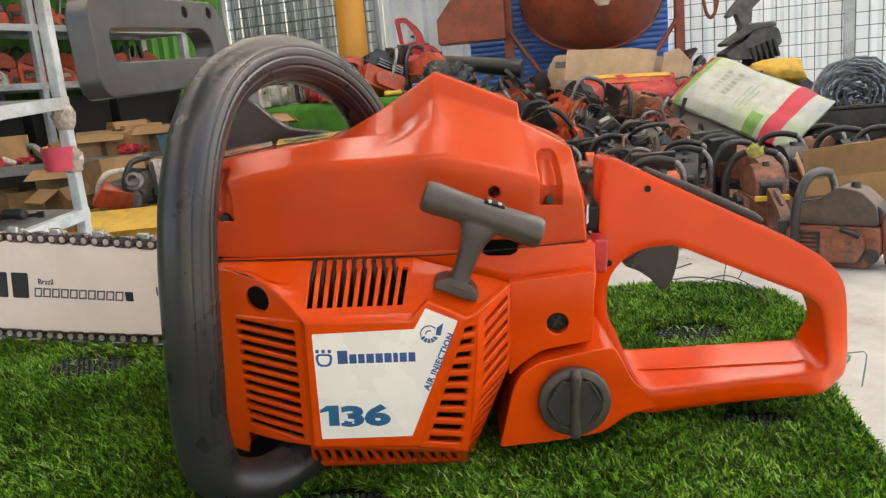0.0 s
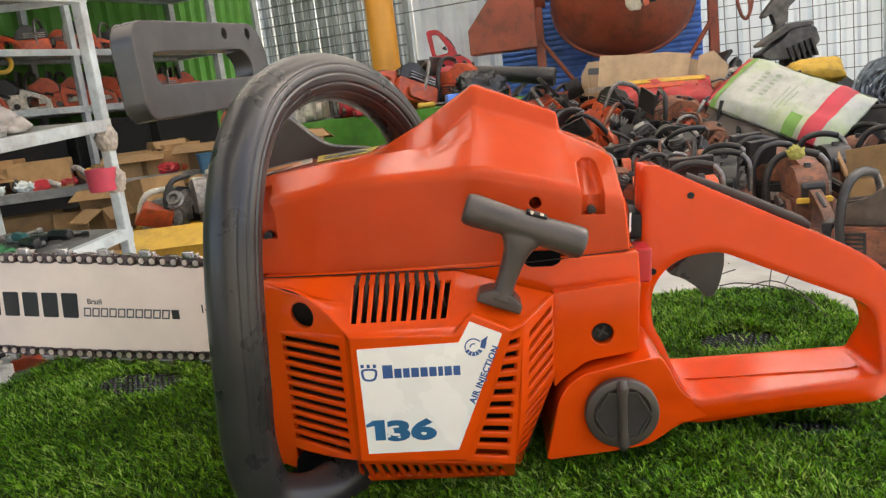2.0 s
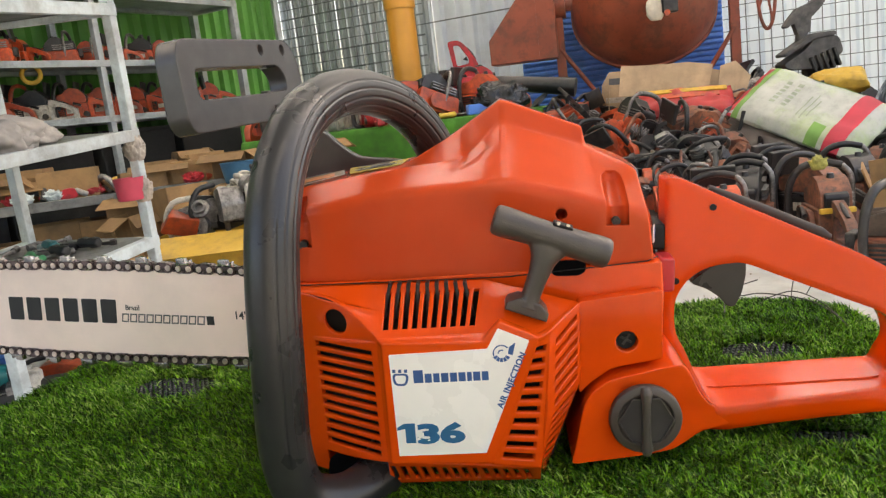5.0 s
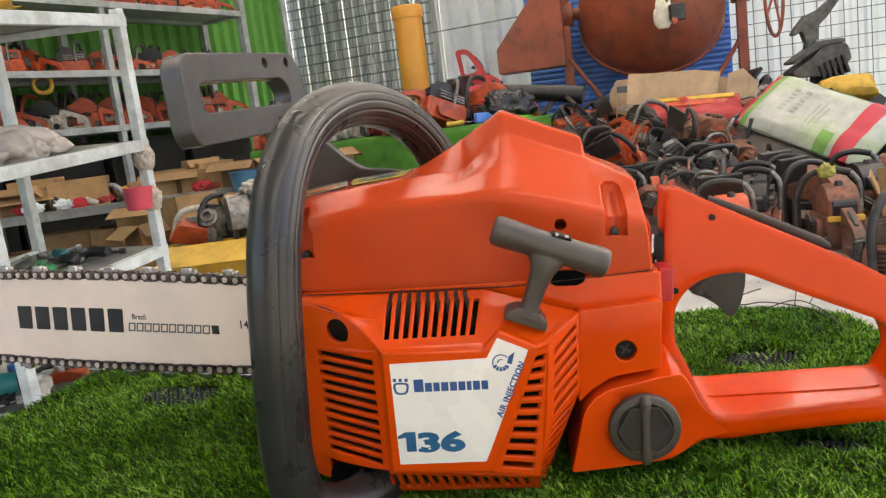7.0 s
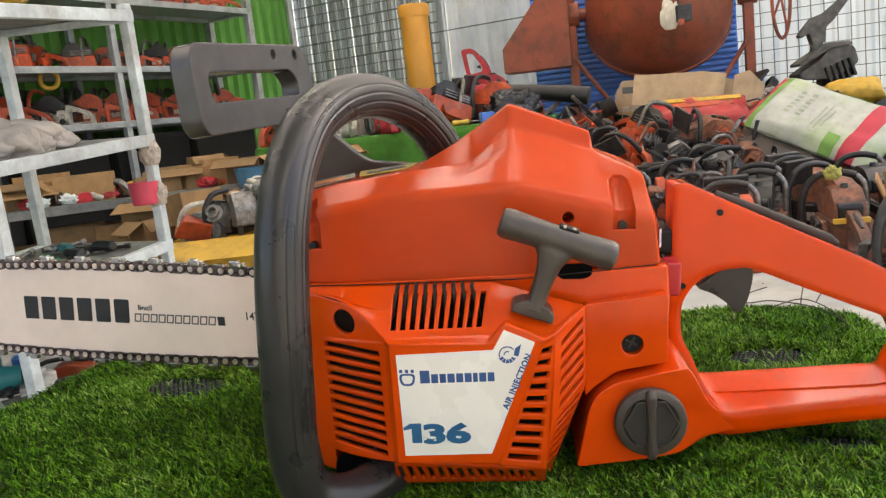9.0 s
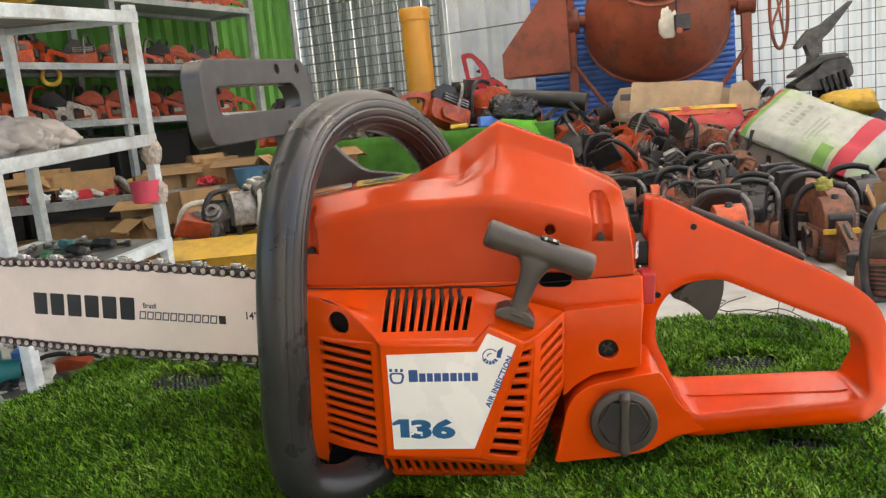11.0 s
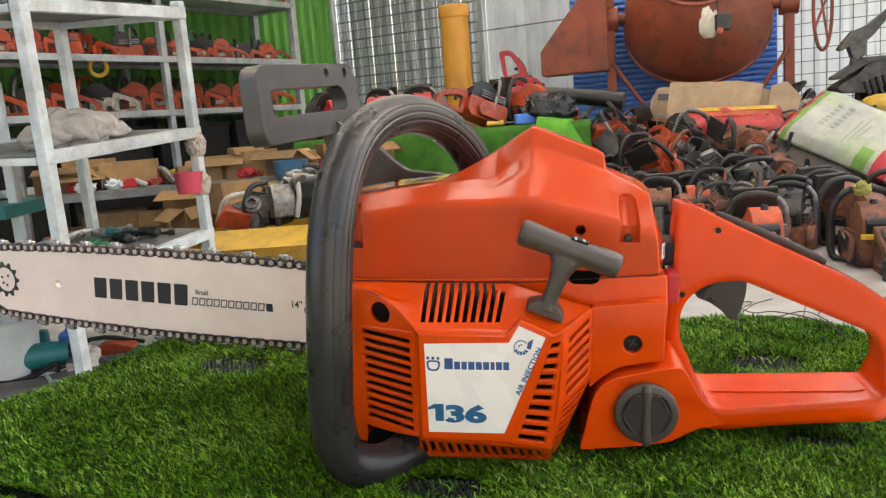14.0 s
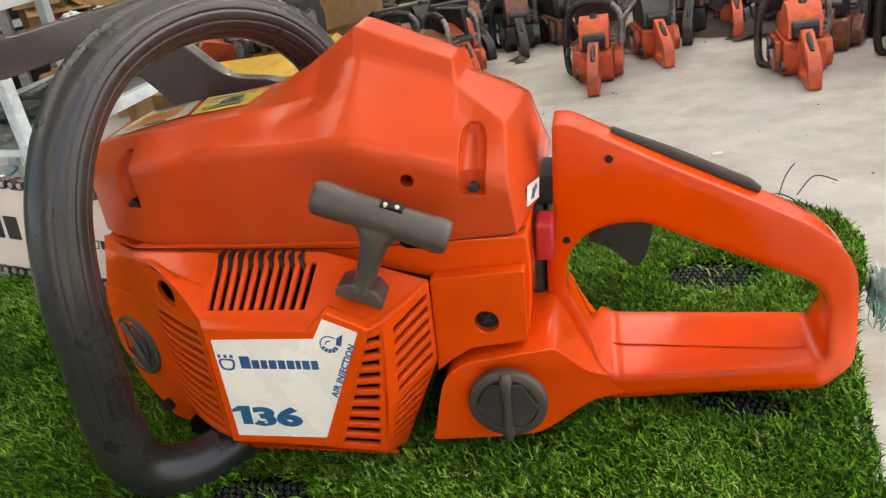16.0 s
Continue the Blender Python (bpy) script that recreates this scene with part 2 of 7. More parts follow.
def patch(corners, holes=(), thick=0.0025, nu=8, nv=8, bulge=0.0, top=(0, 0, 0), bottom=(0, 0, 0), left=(0, 0, 0)):
    """A panel over four corners (top left, top right, bottom right, bottom left) with holes given in (u, v), u to the right, v down; thickness goes inwards."""
    A, B, C, D = (Vector(c) for c in corners)
    normal = (B - A).cross(D - A).normalized()
    if normal.y > 0:
        normal = -normal
    bm = bmesh.new()
    outer = [(i / nu, 0) for i in range(nu)] + [(1, i / nv) for i in range(nv)] + [(1 - i / nu, 1) for i in range(nu)] + [(0, 1 - i / nv) for i in range(nv)]
    verts, edges = [], []
    for loop in (outer, *holes):
        k = len(verts)
        verts += [Vector(p) for p in loop]
        edges += [(k + i, k + (i + 1) % len(loop)) for i in range(len(loop))]
    vs, _, faces, *_ = delaunay_2d_cdt(verts, edges, [], 1, 1e-6)
    made = [bm.verts.new((v.x, v.y, 0)) for v in vs]
    for f in faces:
        c = sum((vs[i] for i in f), Vector((0, 0))) / len(f)
        if not any(in_loop(c, h) for h in holes):
            bm.faces.new([made[i] for i in f])
    ext = bmesh.ops.extrude_face_region(bm, geom=list(bm.faces))
    back = {g for g in ext["geom"] if isinstance(g, bmesh.types.BMVert)}
    for v in bm.verts:
        u, w = v.co.x, v.co.y
        p = A * (1 - u) * (1 - w) + B * u * (1 - w) + C * u * w + D * (1 - u) * w
        p += normal * bulge * 4 * u * (1 - u) + (Vector(top) * (1 - w) + Vector(bottom) * w) * 4 * u * (1 - u) + Vector(left) * 4 * w * (1 - w) * (1 - u)
        v.co = p - (normal * thick if v in back else Vector())
    return bm


def text_mesh(text, size, depth=0.0002, bold=0.0, shear=0.0, spacing=1.0):
    """Writing in Blender's own font as a mesh in x and z, facing -y, from its left end on the base line."""
    cu = bpy.data.curves.new("text", "FONT")
    cu.body, cu.size, cu.extrude, cu.offset, cu.shear, cu.space_character = text, size, depth, bold, shear, spacing
    cu.resolution_u = 3
    ob = bpy.data.objects.new("text", cu)
    scene.collection.objects.link(ob)
    me = bpy.data.meshes.new_from_object(ob.evaluated_get(bpy.context.evaluated_depsgraph_get()))
    bpy.data.objects.remove(ob)
    me.transform(pose(0, 0, 0, 90, 0, 0))
    return me

# ---- the chainsaw on the table ----
def carve(me, cutters, limit=35):
    """Cuts the cutters (bmeshes) out of a mesh."""
    ob = bpy.data.objects.new("carved", me)
    scene.collection.objects.link(ob)
    made = [ob]
    for bm in cutters:
        bmesh.ops.recalc_face_normals(bm, faces=bm.faces)
        cm = bpy.data.meshes.new("cutter")
        bm.to_mesh(cm)
        bm.free()
        c = bpy.data.objects.new("cutter", cm)
        scene.collection.objects.link(c)
        made.append(c)
        md = ob.modifiers.new("cut", "BOOLEAN")
        md.operation, md.object, md.solver = "DIFFERENCE", c, "EXACT"
    out = bpy.data.meshes.new_from_object(ob.evaluated_get(bpy.context.evaluated_depsgraph_get()))
    for o in made:
        bpy.data.objects.remove(o)
    for f in out.polygons:
        f.use_smooth = True
    out.set_sharp_from_angle(angle=radians(28))
    weigh(out, limit)
    return out


def rod(a, b, r, segs=20, r2=None):
    return tube([a, b], [r, r if r2 is None else r2], segs)


def slots(n, u0, u1, v0, v1, fill=0.6, upright=False, slant=0.0, curve=0.0):
    """Rounded slots in a panel's (u, v)."""
    out = []
    for i in range(n):
        if upright:
            a, b = u0 + (u1 - u0) * (i + (1 - fill) / 2) / n, u0 + (u1 - u0) * (i + (1 + fill) / 2) / n
            c = [(a + slant, v0), (b + slant, v0), (b, v1), (a, v1)]
        else:
            a, b = v0 + (v1 - v0) * (i + (1 - fill) / 2) / n, v0 + (v1 - v0) * (i + (1 + fill) / 2) / n
            k = 4
            top = [(u0 + (u1 - u0) * j / k, a + slant * j / k + curve * (j / k) ** 2) for j in range(k + 1)]
            c = top + [(p[0], p[1] + b - a) for p in reversed(top)]
        out.append(c)
    return out


saw = thing("chainsaw", TABLE, "orange chainsaw with grey handles standing on artificial grass", "chainsaw")

# top cover: cross sections from front to back, (x, seam z, crease y z, mid y z, top y z, near y of the top)
SECTIONS = np.array([(-0.1850, 0.1000, 0.042, 0.1380, 0.056, 0.1440, 0.090, 0.1455, 0.084),
        (-0.1820, 0.1000, 0.034, 0.1420, 0.050, 0.1490, 0.090, 0.1500, 0.084),
        (-0.1600, 0.1010, 0.020, 0.1450, 0.040, 0.1555, 0.090, 0.1560, 0.084),
        (-0.1400, 0.1020, 0.012, 0.1485, 0.036, 0.1600, 0.090, 0.1600, 0.084),
        (-0.0890, 0.1025, 0.009, 0.1580, 0.042, 0.1675, 0.106, 0.1668, 0.096),
        (-0.0800, 0.1025, 0.009, 0.1585, 0.044, 0.1685, 0.107, 0.1690, 0.097),
        (-0.0600, 0.1030, 0.009, 0.1598, 0.052, 0.1690, 0.104, 0.1805, 0.093),
        (-0.0480, 0.1032, 0.009, 0.1608, 0.060, 0.1690, 0.100, 0.1885, 0.086),
        (-0.0215, 0.1040, 0.009, 0.1620, 0.0640, 0.1930, 0.0950, 0.2072, 0.0680),
        (-0.0190, 0.1040, 0.009, 0.1620, 0.0640, 0.1925, 0.0945, 0.2066, 0.0678),
        (0.0215, 0.1070, 0.009, 0.1525, 0.0620, 0.1800, 0.0920, 0.1916, 0.0660),
        (0.0315, 0.1075, 0.009, 0.1495, 0.0615, 0.1765, 0.0910, 0.1880, 0.0655),
        (0.0335, 0.1076, 0.009, 0.1490, 0.0615, 0.1757, 0.0910, 0.1764, 0.0680),
        (0.0560, 0.1100, 0.0097, 0.1420, 0.042, 0.1668, 0.0920, 0.1680, 0.080),
        (0.0622, 0.1110, 0.0098, 0.1395, 0.034, 0.1628, 0.0920, 0.1648, 0.080),
        (0.0632, 0.1112, 0.0105, 0.1390, 0.038, 0.1620, 0.0925, 0.1636, 0.080),
        (0.0665, 0.1118, 0.0300, 0.1378, 0.073, 0.1605, 0.0980, 0.1618, 0.086),
        (0.0685, 0.1120, 0.0400, 0.1350, 0.092, 0.1500, 0.1020, 0.1508, 0.097),
        (0.0715, 0.1120, 0.0540, 0.1300, 0.096, 0.1370, 0.1050, 0.1378, 0.101),
        (0.0735, 0.1120, 0.0620, 0.1250, 0.098, 0.1280, 0.1060, 0.1285, 0.102)])
SOFT = (0.006, 0.010, 0.010, 0.003, 0.003, 0.0012, 0.0012, 0.0012)  # half length over which each line bends
rings = []
for x in sorted({round(v, 4) for v in [*np.arange(-0.185, 0.0731, 0.0045), *SECTIONS[:, 0], 0.0305, 0.0345, -0.0225, -0.0180, 0.0627, 0.0637, 0.0650, 0.0675, 0.0700]}):
    room_left = max(0.0002, min(x + 0.185, (0.0735 - x) * 0.1))
    zs, yc, zc, ym, zm, yt, zt, ya = (float(np.mean(np.interp(x + np.linspace(-1, 1, 9) * min(w, room_left), SECTIONS[:, 0], SECTIONS[:, k + 1]))) for k, w in enumerate(SOFT))
    yh, zh = (float(np.mean(np.interp(x + np.linspace(-1, 1, 9) * min(0.020, room_left), SECTIONS[:, 0], SECTIONS[:, k]))) for k in (4, 5))  # the shoulder bends softly
    lean = 0.13 * min(1.0, max(0.0, (x - 0.03) / 0.03))
    prof = [(yc + 0.002, zs), (yc, zc), (yc + 0.6 * (yh - yc), zc + 0.6 * (zh - zc)), (ym, zm), (max(ya, ym + 0.003), zt), (max(yt, ya + 0.006), zt), (0.122, zt - 0.008), (0.138, zm - 0.012), (0.146, zc - 0.01), (0.146, zs)]
    soft = [(prof[0])]
    for (a, b, c), r in zip(zip(prof, prof[1:], prof[2:]), (0.006, 0.006, 0.0030, 0.0020, 0.0028, 0.004, 0.004, 0.004)):
        soft += [tuple(p) for p in rounded([a, b, c], [0, r, 0], 5)[6:12]]
    soft.append(prof[-1])
    rings.append([(x - lean * (z - 0.15), y, z) for y, z in soft])
cover = carve(finish(loft(rings), 32), [
    tube([(0.046, 0.0120, 0.1330), (0.046, 0.0130, 0.1455), (0.0458, 0.0180, 0.1505), (0.0455, 0.0265, 0.1560), (0.0452, 0.0335, 0.1605), (0.0452, 0.0370, 0.1630)], [0.0070, 0.0070, 0.0070, 0.0068, 0.0058, 0.0030], 24),
    tube([(-0.1460, 0.0150, 0.1240), (-0.1462, 0.0155, 0.1400), (-0.1464, 0.0210, 0.1480), (-0.1466, 0.0290, 0.1530)], [0.0062, 0.0062, 0.0056, 0.0030], 20),
    rod((0.0129, -0.02, 0.1411), (0.0129, 0.03, 0.1411), 0.0036),
    prism(rounded([(0.005, 0.098), (0.030, 0.098), (0.030, 0.1125), (0.010, 0.1125)], 0.004), -0.02, 0.03)], 26)
top_cover = part("top_cover", cover, ORANGE_TOP, saw, "faded orange plastic cover with a raised hump")
for x, y, z in ((0.046, 0.0175, 0.1370), (-0.1460, 0.0190, 0.1275)):
    sc = join(rod((x, y - 0.003, z - 0.0022), (x, y + 0.003, z - 0.0022), 0.0026, 14), rod((x, y - 0.0036, z - 0.0022), (x, y - 0.002, z - 0.0022), 0.0013, 6))
    part("screw", sc, DARKMETAL, top_cover, "dark screw in a recess")
FORE = Matrix.Translation((-0.127, 0, 0.1620)) @ pose(0, 0, 0, 0, -10.6, 0)
AFT = Matrix.Translation((-0.127, 0, 0.1620)) @ pose(0, 0, 0, 0, -7.5, 0)
def sticker(pts, z, mt, nm, label=""):
    st = prism(rounded(pts, 0.001, 2), -z - 0.0003, -z)
    st.transform((FORE if pts[0][0] < -0.13 else AFT) @ Matrix.Translation((0.127, 0, 0)) @ pose(0, 0, 0, -90, 0, 0))
    return part(nm, st, mt, top_cover, label)
ORANGEPRINT = mat("orange_print", (0.60, 0.20, 0.04), 0.4, var=0.25, scale=120, bump=0.05)
sticker([(-0.168, 0.043), (-0.124, 0.057), (-0.131, 0.090), (-0.166, 0.090)], 0.0008, CREAM, "warning_label", "worn cream warning sticker with orange print")
sticker([(-0.121, 0.056), (-0.087, 0.060), (-0.085, 0.092), (-0.127, 0.092)], 0.0008, YELLOWLABEL, "warning_label", "worn yellow warning sticker")
sticker([(-0.162, 0.050), (-0.132, 0.060), (-0.136, 0.080), (-0.160, 0.078)], 0.0011, ORANGEPRINT, "print_panel")
for x0, y0, w, d, mt in ((-0.160, 0.0845, 0.020, 0.0025, INKGREY), (-0.150, 0.0510, 0.014, 0.0018, INK), (-0.117, 0.0610, 0.024, 0.0016, INK), (-0.119, 0.0660, 0.026, 0.0013, INKGREY), (-0.120, 0.0840, 0.028, 0.0016, INKGREY), (-0.110, 0.0710, 0.013, 0.0090, INK)):
    sticker([(x0, y0), (x0 + w, y0 + w * 0.12), (x0 + w, y0 + d + w * 0.12), (x0, y0 + d)], 0.0013, mt, "print_bar")

# starter cover: a truncated pyramid with slotted faces round the label
P = []
P.append(patch([(-0.1480, 0.006, 0.1010), (-0.0990, 0.003, 0.1025), (-0.0965, -0.0285, 0.0790), (-0.1480, 0.005, 0.0960)], bottom=(0, 0.002, 0.0075), nu=14))
P.append(patch([(-0.1480, 0.005, 0.0960), (-0.0965, -0.0285, 0.0790), (-0.0965, -0.0285, 0.0765), (-0.1415, 0.003, 0.0700)], (), 0.004, top=(0, 0.002, 0.0075), nu=14))
HOLED = len(P) - 1
P.append(patch([(-0.1790, 0.0260, 0.0930), (-0.1480, 0.005, 0.0960), (-0.1415, 0.003, 0.0700), (-0.1870, 0.0285, 0.0660)], nu=4, nv=4))
P.append(patch([(-0.1890, 0.0290, 0.0655), (-0.1415, 0.003, 0.0700), (-0.1385, 0.006, -0.0080), (-0.1760, 0.0220, -0.0020)], left=(-0.005, 0, 0), nu=6, nv=8))
P.append(patch([(-0.1760, 0.0220, -0.0020), (-0.1385, 0.006, -0.0080), (-0.1370, 0.008, -0.0240), (-0.1560, 0.0140, -0.0210)], nu=4, nv=4))
P.append(patch([(-0.1480, 0.006, 0.1010), (-0.1480, 0.005, 0.0960), (-0.1790, 0.0260, 0.0930), (-0.1800, 0.0300, 0.0990)], nu=3, nv=3))
P.append(patch([(-0.0990, 0.003, 0.1025), (-0.0340, 0.003, 0.1040), (-0.0365, -0.0265, 0.0805), (-0.0965, -0.0285, 0.0790)], slots(10, 0.04, 0.96, 0.17, 0.86, 0.56, True, 0.02), 0.003))
P.append(patch([(-0.0965, -0.0285, 0.0790), (-0.0365, -0.0265, 0.0805), (-0.0360, -0.0335, 0.0775), (-0.0935, -0.0335, 0.0775)]))
P.append(patch([(-0.0340, 0.003, 0.1040), (0.0215, 0.000, 0.0895), (0.0025, -0.0290, 0.0810), (-0.0365, -0.0265, 0.0805)]))
P.append(patch([(-0.0365, -0.0265, 0.0805), (0.0025, -0.0290, 0.0810), (-0.0030, -0.0335, 0.0795), (-0.0360, -0.0335, 0.0775)]))
P.append(patch([(-0.1415, 0.003, 0.0700), (-0.0965, -0.0285, 0.0765), (-0.0940, -0.0295, 0.0015), (-0.1385, 0.006, -0.0080)], slots(11, 0.04, 0.92, 0.01, 0.93, 0.58, curve=0.045), 0.003, bulge=0.002))
P.append(patch([(-0.0965, -0.0285, 0.0780), (-0.0925, -0.0335, 0.0775), (-0.0910, -0.0335, 0.0030), (-0.0940, -0.0295, 0.0015)]))
P.append(patch([(-0.0040, -0.0330, 0.0795), (0.0025, -0.0290, 0.0810), (-0.0035, -0.0290, -0.0030), (-0.0315, -0.0330, 0.0015)], slots(10, 0.14, 0.86, 0.06, 0.97, 0.55), 0.003))
P.append(patch([(0.0025, -0.0290, 0.0810), (0.0220, -0.002, 0.0895), (0.0228, -0.001, 0.0400), (0.0005, -0.0290, 0.0300)], slots(6, 0.22, 0.92, 0.13, 1.02, 0.5, slant=-0.06), 0.003))
P.append(patch([(0.0005, -0.0290, 0.0300), (0.0228, -0.001, 0.0400), (0.0000, -0.003, -0.0190), (-0.0035, -0.0290, -0.0030)], slots(6, 0.20, 0.90, 0.10, 0.86, 0.5, slant=-0.06), 0.003))
P.append(patch([(-0.0940, -0.0295, 0.0015), (-0.0035, -0.0290, -0.0030), (-0.0030, -0.012, -0.0200), (-0.0960, -0.012, -0.0220)], slots(14, 0.02, 0.96, 0.18, 0.8, 0.55, True, -0.03), 0.003))
shell = bmesh.new()
for k, p in enumerate(P):
    if k == HOLED:
        shell.from_mesh(carve(finish(p), [rod((-0.1235, -0.05, 0.0835), (-0.1235, 0.02, 0.0835), 0.0076, 28)]))
    else:
        join(shell, p)
bmesh.ops.remove_doubles(shell, verts=shell.verts, dist=0.0002)
join(shell, prism([(-0.0935, 0.0775), (-0.0360, 0.0775), (-0.0255, 0.0895), (-0.0030, 0.0795), (-0.0310, 0.0025), (-0.0910, 0.0025)], -0.0338, -0.026, 0.001))
join(shell, prism([(-0.1500, 0.1012), (0.0730, 0.1105), (0.0745, 0.0880), (0.0730, 0.0520), (0.0300, 0.0370), (0.0225, 0.0300), (0.0000, -0.0190), (-0.0980, -0.0230), (-0.1340, -0.0160), (-0.1490, 0.0350)], 0.0100, 0.060, 0.002))
starter_cover = part("starter_cover", shell, ORANGE, saw, "glossy orange plastic cover with cooling slots", 28)
boss = finish(prism(rounded([(0.0215, 0.0890), (0.0715, 0.0950), (0.0722, 0.0520), (0.0420, 0.0465), (0.0290, 0.0370), (0.0222, 0.0300)], 0.002), 0.0015, 0.012, 0.0012), 28)
part("boss", carve(boss, [rod((0.0507, -0.02, 0.0634), (0.0507, 0.0105, 0.0634), 0.0066)]), ORANGE, starter_cover)
# black plate and disc added to paint the slots and the hole as shaded
part("slot_shade_plate", join(prism([(-0.1390, -0.010), (0.006, -0.014), (0.0222, 0.034), (0.0215, 0.086), (-0.034, 0.0985), (-0.1390, 0.0960)], 0.0075, 0.0098), rod((-0.1235, 0.005, 0.0835), (-0.1235, 0.012, 0.0835), 0.0145)), BLACK, saw, "black plate that stands for the shade in the cooling slots")
for i in range(9):
    fin = box(-0.0010, 0.0010, -0.004, 0.004, -0.010, 0.012, 0.0004)
    part("cooling_fin", fin, DARKMETAL, saw, m=pose(-0.093 + i * 0.0062, 0.0005, 0.0925, 0, 12 - 3 * i, 0))
sc = rod((0.0507, 0.0055, 0.0634), (0.0507, 0.013, 0.0634), 0.0060, 18)
screw = part("screw", sc, BLACK, starter_cover, "dark screw in a round recess")
part("screw_cross", join(box(-0.0038, 0.0038, -0.0006, 0.0006, -0.0007, 0.0007), box(-0.0007, 0.0007, -0.00065, 0.00065, -0.0038, 0.0038)), DARKMETAL, starter_cover, m=pose(0.0507, 0.0052, 0.0634, 0, 30, 0))

# flat black panel: the shade of the handle's hollow, put in as colour
part("handle_recess_shade", prism(rounded([(-0.1375, -0.0225), (-0.1365, -0.0120), (-0.1300, -0.0060), (-0.1190, -0.0065), (-0.1090, -0.0110), (-0.0990, -0.0200), (-0.0980, -0.0260)], 0.002, 2), -0.0010, 0.0010), HOLLOWSHADE, saw, "flat black panel for the shade where the front handle enters")

part("seam", tube([(-0.1600, 0.0150, 0.1012), (-0.1480, 0.0085, 0.1016), (-0.0890, 0.0062, 0.1030), (-0.0205, 0.0062, 0.1044), (0.0215, 0.0075, 0.1076), (0.0640, 0.0095, 0.1112), (0.0715, 0.0180, 0.1118)], 0.0004, 8), BLACK, saw, "dark joint under the top cover")

# solid black block in place of the opening's shade
part("rope_opening_shade", prism(rounded([(0.0060, 0.1125), (0.0060, 0.1055), (0.0090, 0.1032), (0.0225, 0.1032), (0.0270, 0.1055), (0.0272, 0.1125)], 0.0015), 0.0092, 0.0145), HOLLOWSHADE, saw, "black block for the shade in the opening beside the pull handle")

# label with its writing
LB = [(-0.0892, 0.0708), (-0.0330, 0.0735), (-0.0267, 0.0855), (-0.0092, 0.0780), (-0.0351, 0.0095), (-0.0863, 0.0079)]
label = part("label", prism(rounded(LB, 0.0006, 2), -0.0342, -0.0336), LABELWHITE, saw, "white vinyl label with blue writing")
LY = -0.03432
num = text_mesh("36", 0.0166, 0.0001, 0.00085, spacing=0.98)
n0, n1 = min(v.co.x for v in num.vertices), max(v.co.z for v in num.vertices)
flag = bmesh.new()
flag.from_mesh(num)
join(flag, prism([(n0 - 0.0040, 0.0), (n0 - 0.0006, 0.0), (n0 - 0.0006, n1), (n0 - 0.0044, n1), (n0 - 0.0068, n1 * 0.80), (n0 - 0.0068, n1 * 0.66), (n0 - 0.0040, n1 * 0.74)], -0.0001, 0.0001))
flag.transform(Matrix.Translation((0.0078 - n0, 0, 0)))
flag.to_mesh(num)
flag.free()
part("number", num, LABELTEAL, label, "blue model number", m=Matrix.Translation((-0.0882, LY, 0.0160)) @ pose(0, 0, 0, 0, -1.5, 0) @ Matrix.Diagonal((1.70, 1, 0.97, 1)))
for k, (sx0, sz0, w, h) in enumerate(((0.0125, 0.0020, 0.0022, 0.0020), (0.0155, 0.0045, 0.0012, 0.0026), (0.0185, 0.0015, 0.0020, 0.0012))):
    part("scratch", prism(rounded([(0, 0), (w, 0.0003), (w * 0.8, h), (w * 0.2, h * 0.8)], 0.0004, 2), 0, 0.0001), LABELWHITE, label, m=Matrix.Translation((-0.0878 + sx0, LY - 0.00022, 0.0160 + sz0)))
air = text_mesh("AIR INJECTION", 0.0049, 0.0001, 0.00018, spacing=1.10)
part("lettering", air, LABELBLUE, label, "small blue lettering", m=Matrix.Translation((-0.0253, LY, 0.0372)) @ pose(0, 0, 0, 0, -67, 0))
# brand mark and word as plain shapes
mark = prism(rounded([(0, 0), (0.0075, 0), (0.0088, 0.0075), (-0.0013, 0.0075)], 0.003), 0, 0.0002, holes=[rounded([(0.0012, 0.0012), (0.0063, 0.0012), (0.0073, 0.0064), (0.0002, 0.0064)], 0.002)])
for k in range(3):
    join(mark, box(-0.0008 + k * 0.0034, 0.0010 + k * 0.0034, 0, 0.0002, 0.0080, 0.0100))
part("emblem", mark, LABELBLUE, label, "small blue emblem", m=Matrix.Translation((-0.0868, LY, 0.0520)))
xx = 0.0
for w, h in ((0.0056, 0.0078), (0.0040, 0.0055), (0.0036, 0.0055), (0.0042, 0.0055), (0.0040, 0.0055), (0.0040, 0.0055), (0.0026, 0.0055), (0.0040, 0.0055), (0.0038, 0.0055)):
    part("brand_bar", box(xx, xx + w, 0, 0.0002, 0, h, 0.00008, 1), LABELBLUE, label, m=Matrix.Translation((-0.0755, LY, 0.0535)) @ pose(0, 0, 0, 0, -1.6, 0))
    xx += w + 0.0009
def arc(r0, r1, a0, a1, n=8):
    w = [radians(a0 + (a1 - a0) * i / n) for i in range(n + 1)]
    return prism([(r1 * math.cos(t), r1 * math.sin(t)) for t in w] + [(r0 * math.cos(t), r0 * math.sin(t)) for t in reversed(w)], 0, 0.0002)
sym = arc(0.0036, 0.0042, 40, 200)
for k in range(5):
    join(sym, arc(0.0024, 0.0044, 204 + 27 * k, 226 + 27 * k, 4))
join(sym, arc(0.0012, 0.0018, 60, 190))
join(sym, prism([(0.0030, -0.0004), (0.0052, -0.0010), (0.0066, 0.0052), (0.0036, 0.0030)], 0, 0.0002))
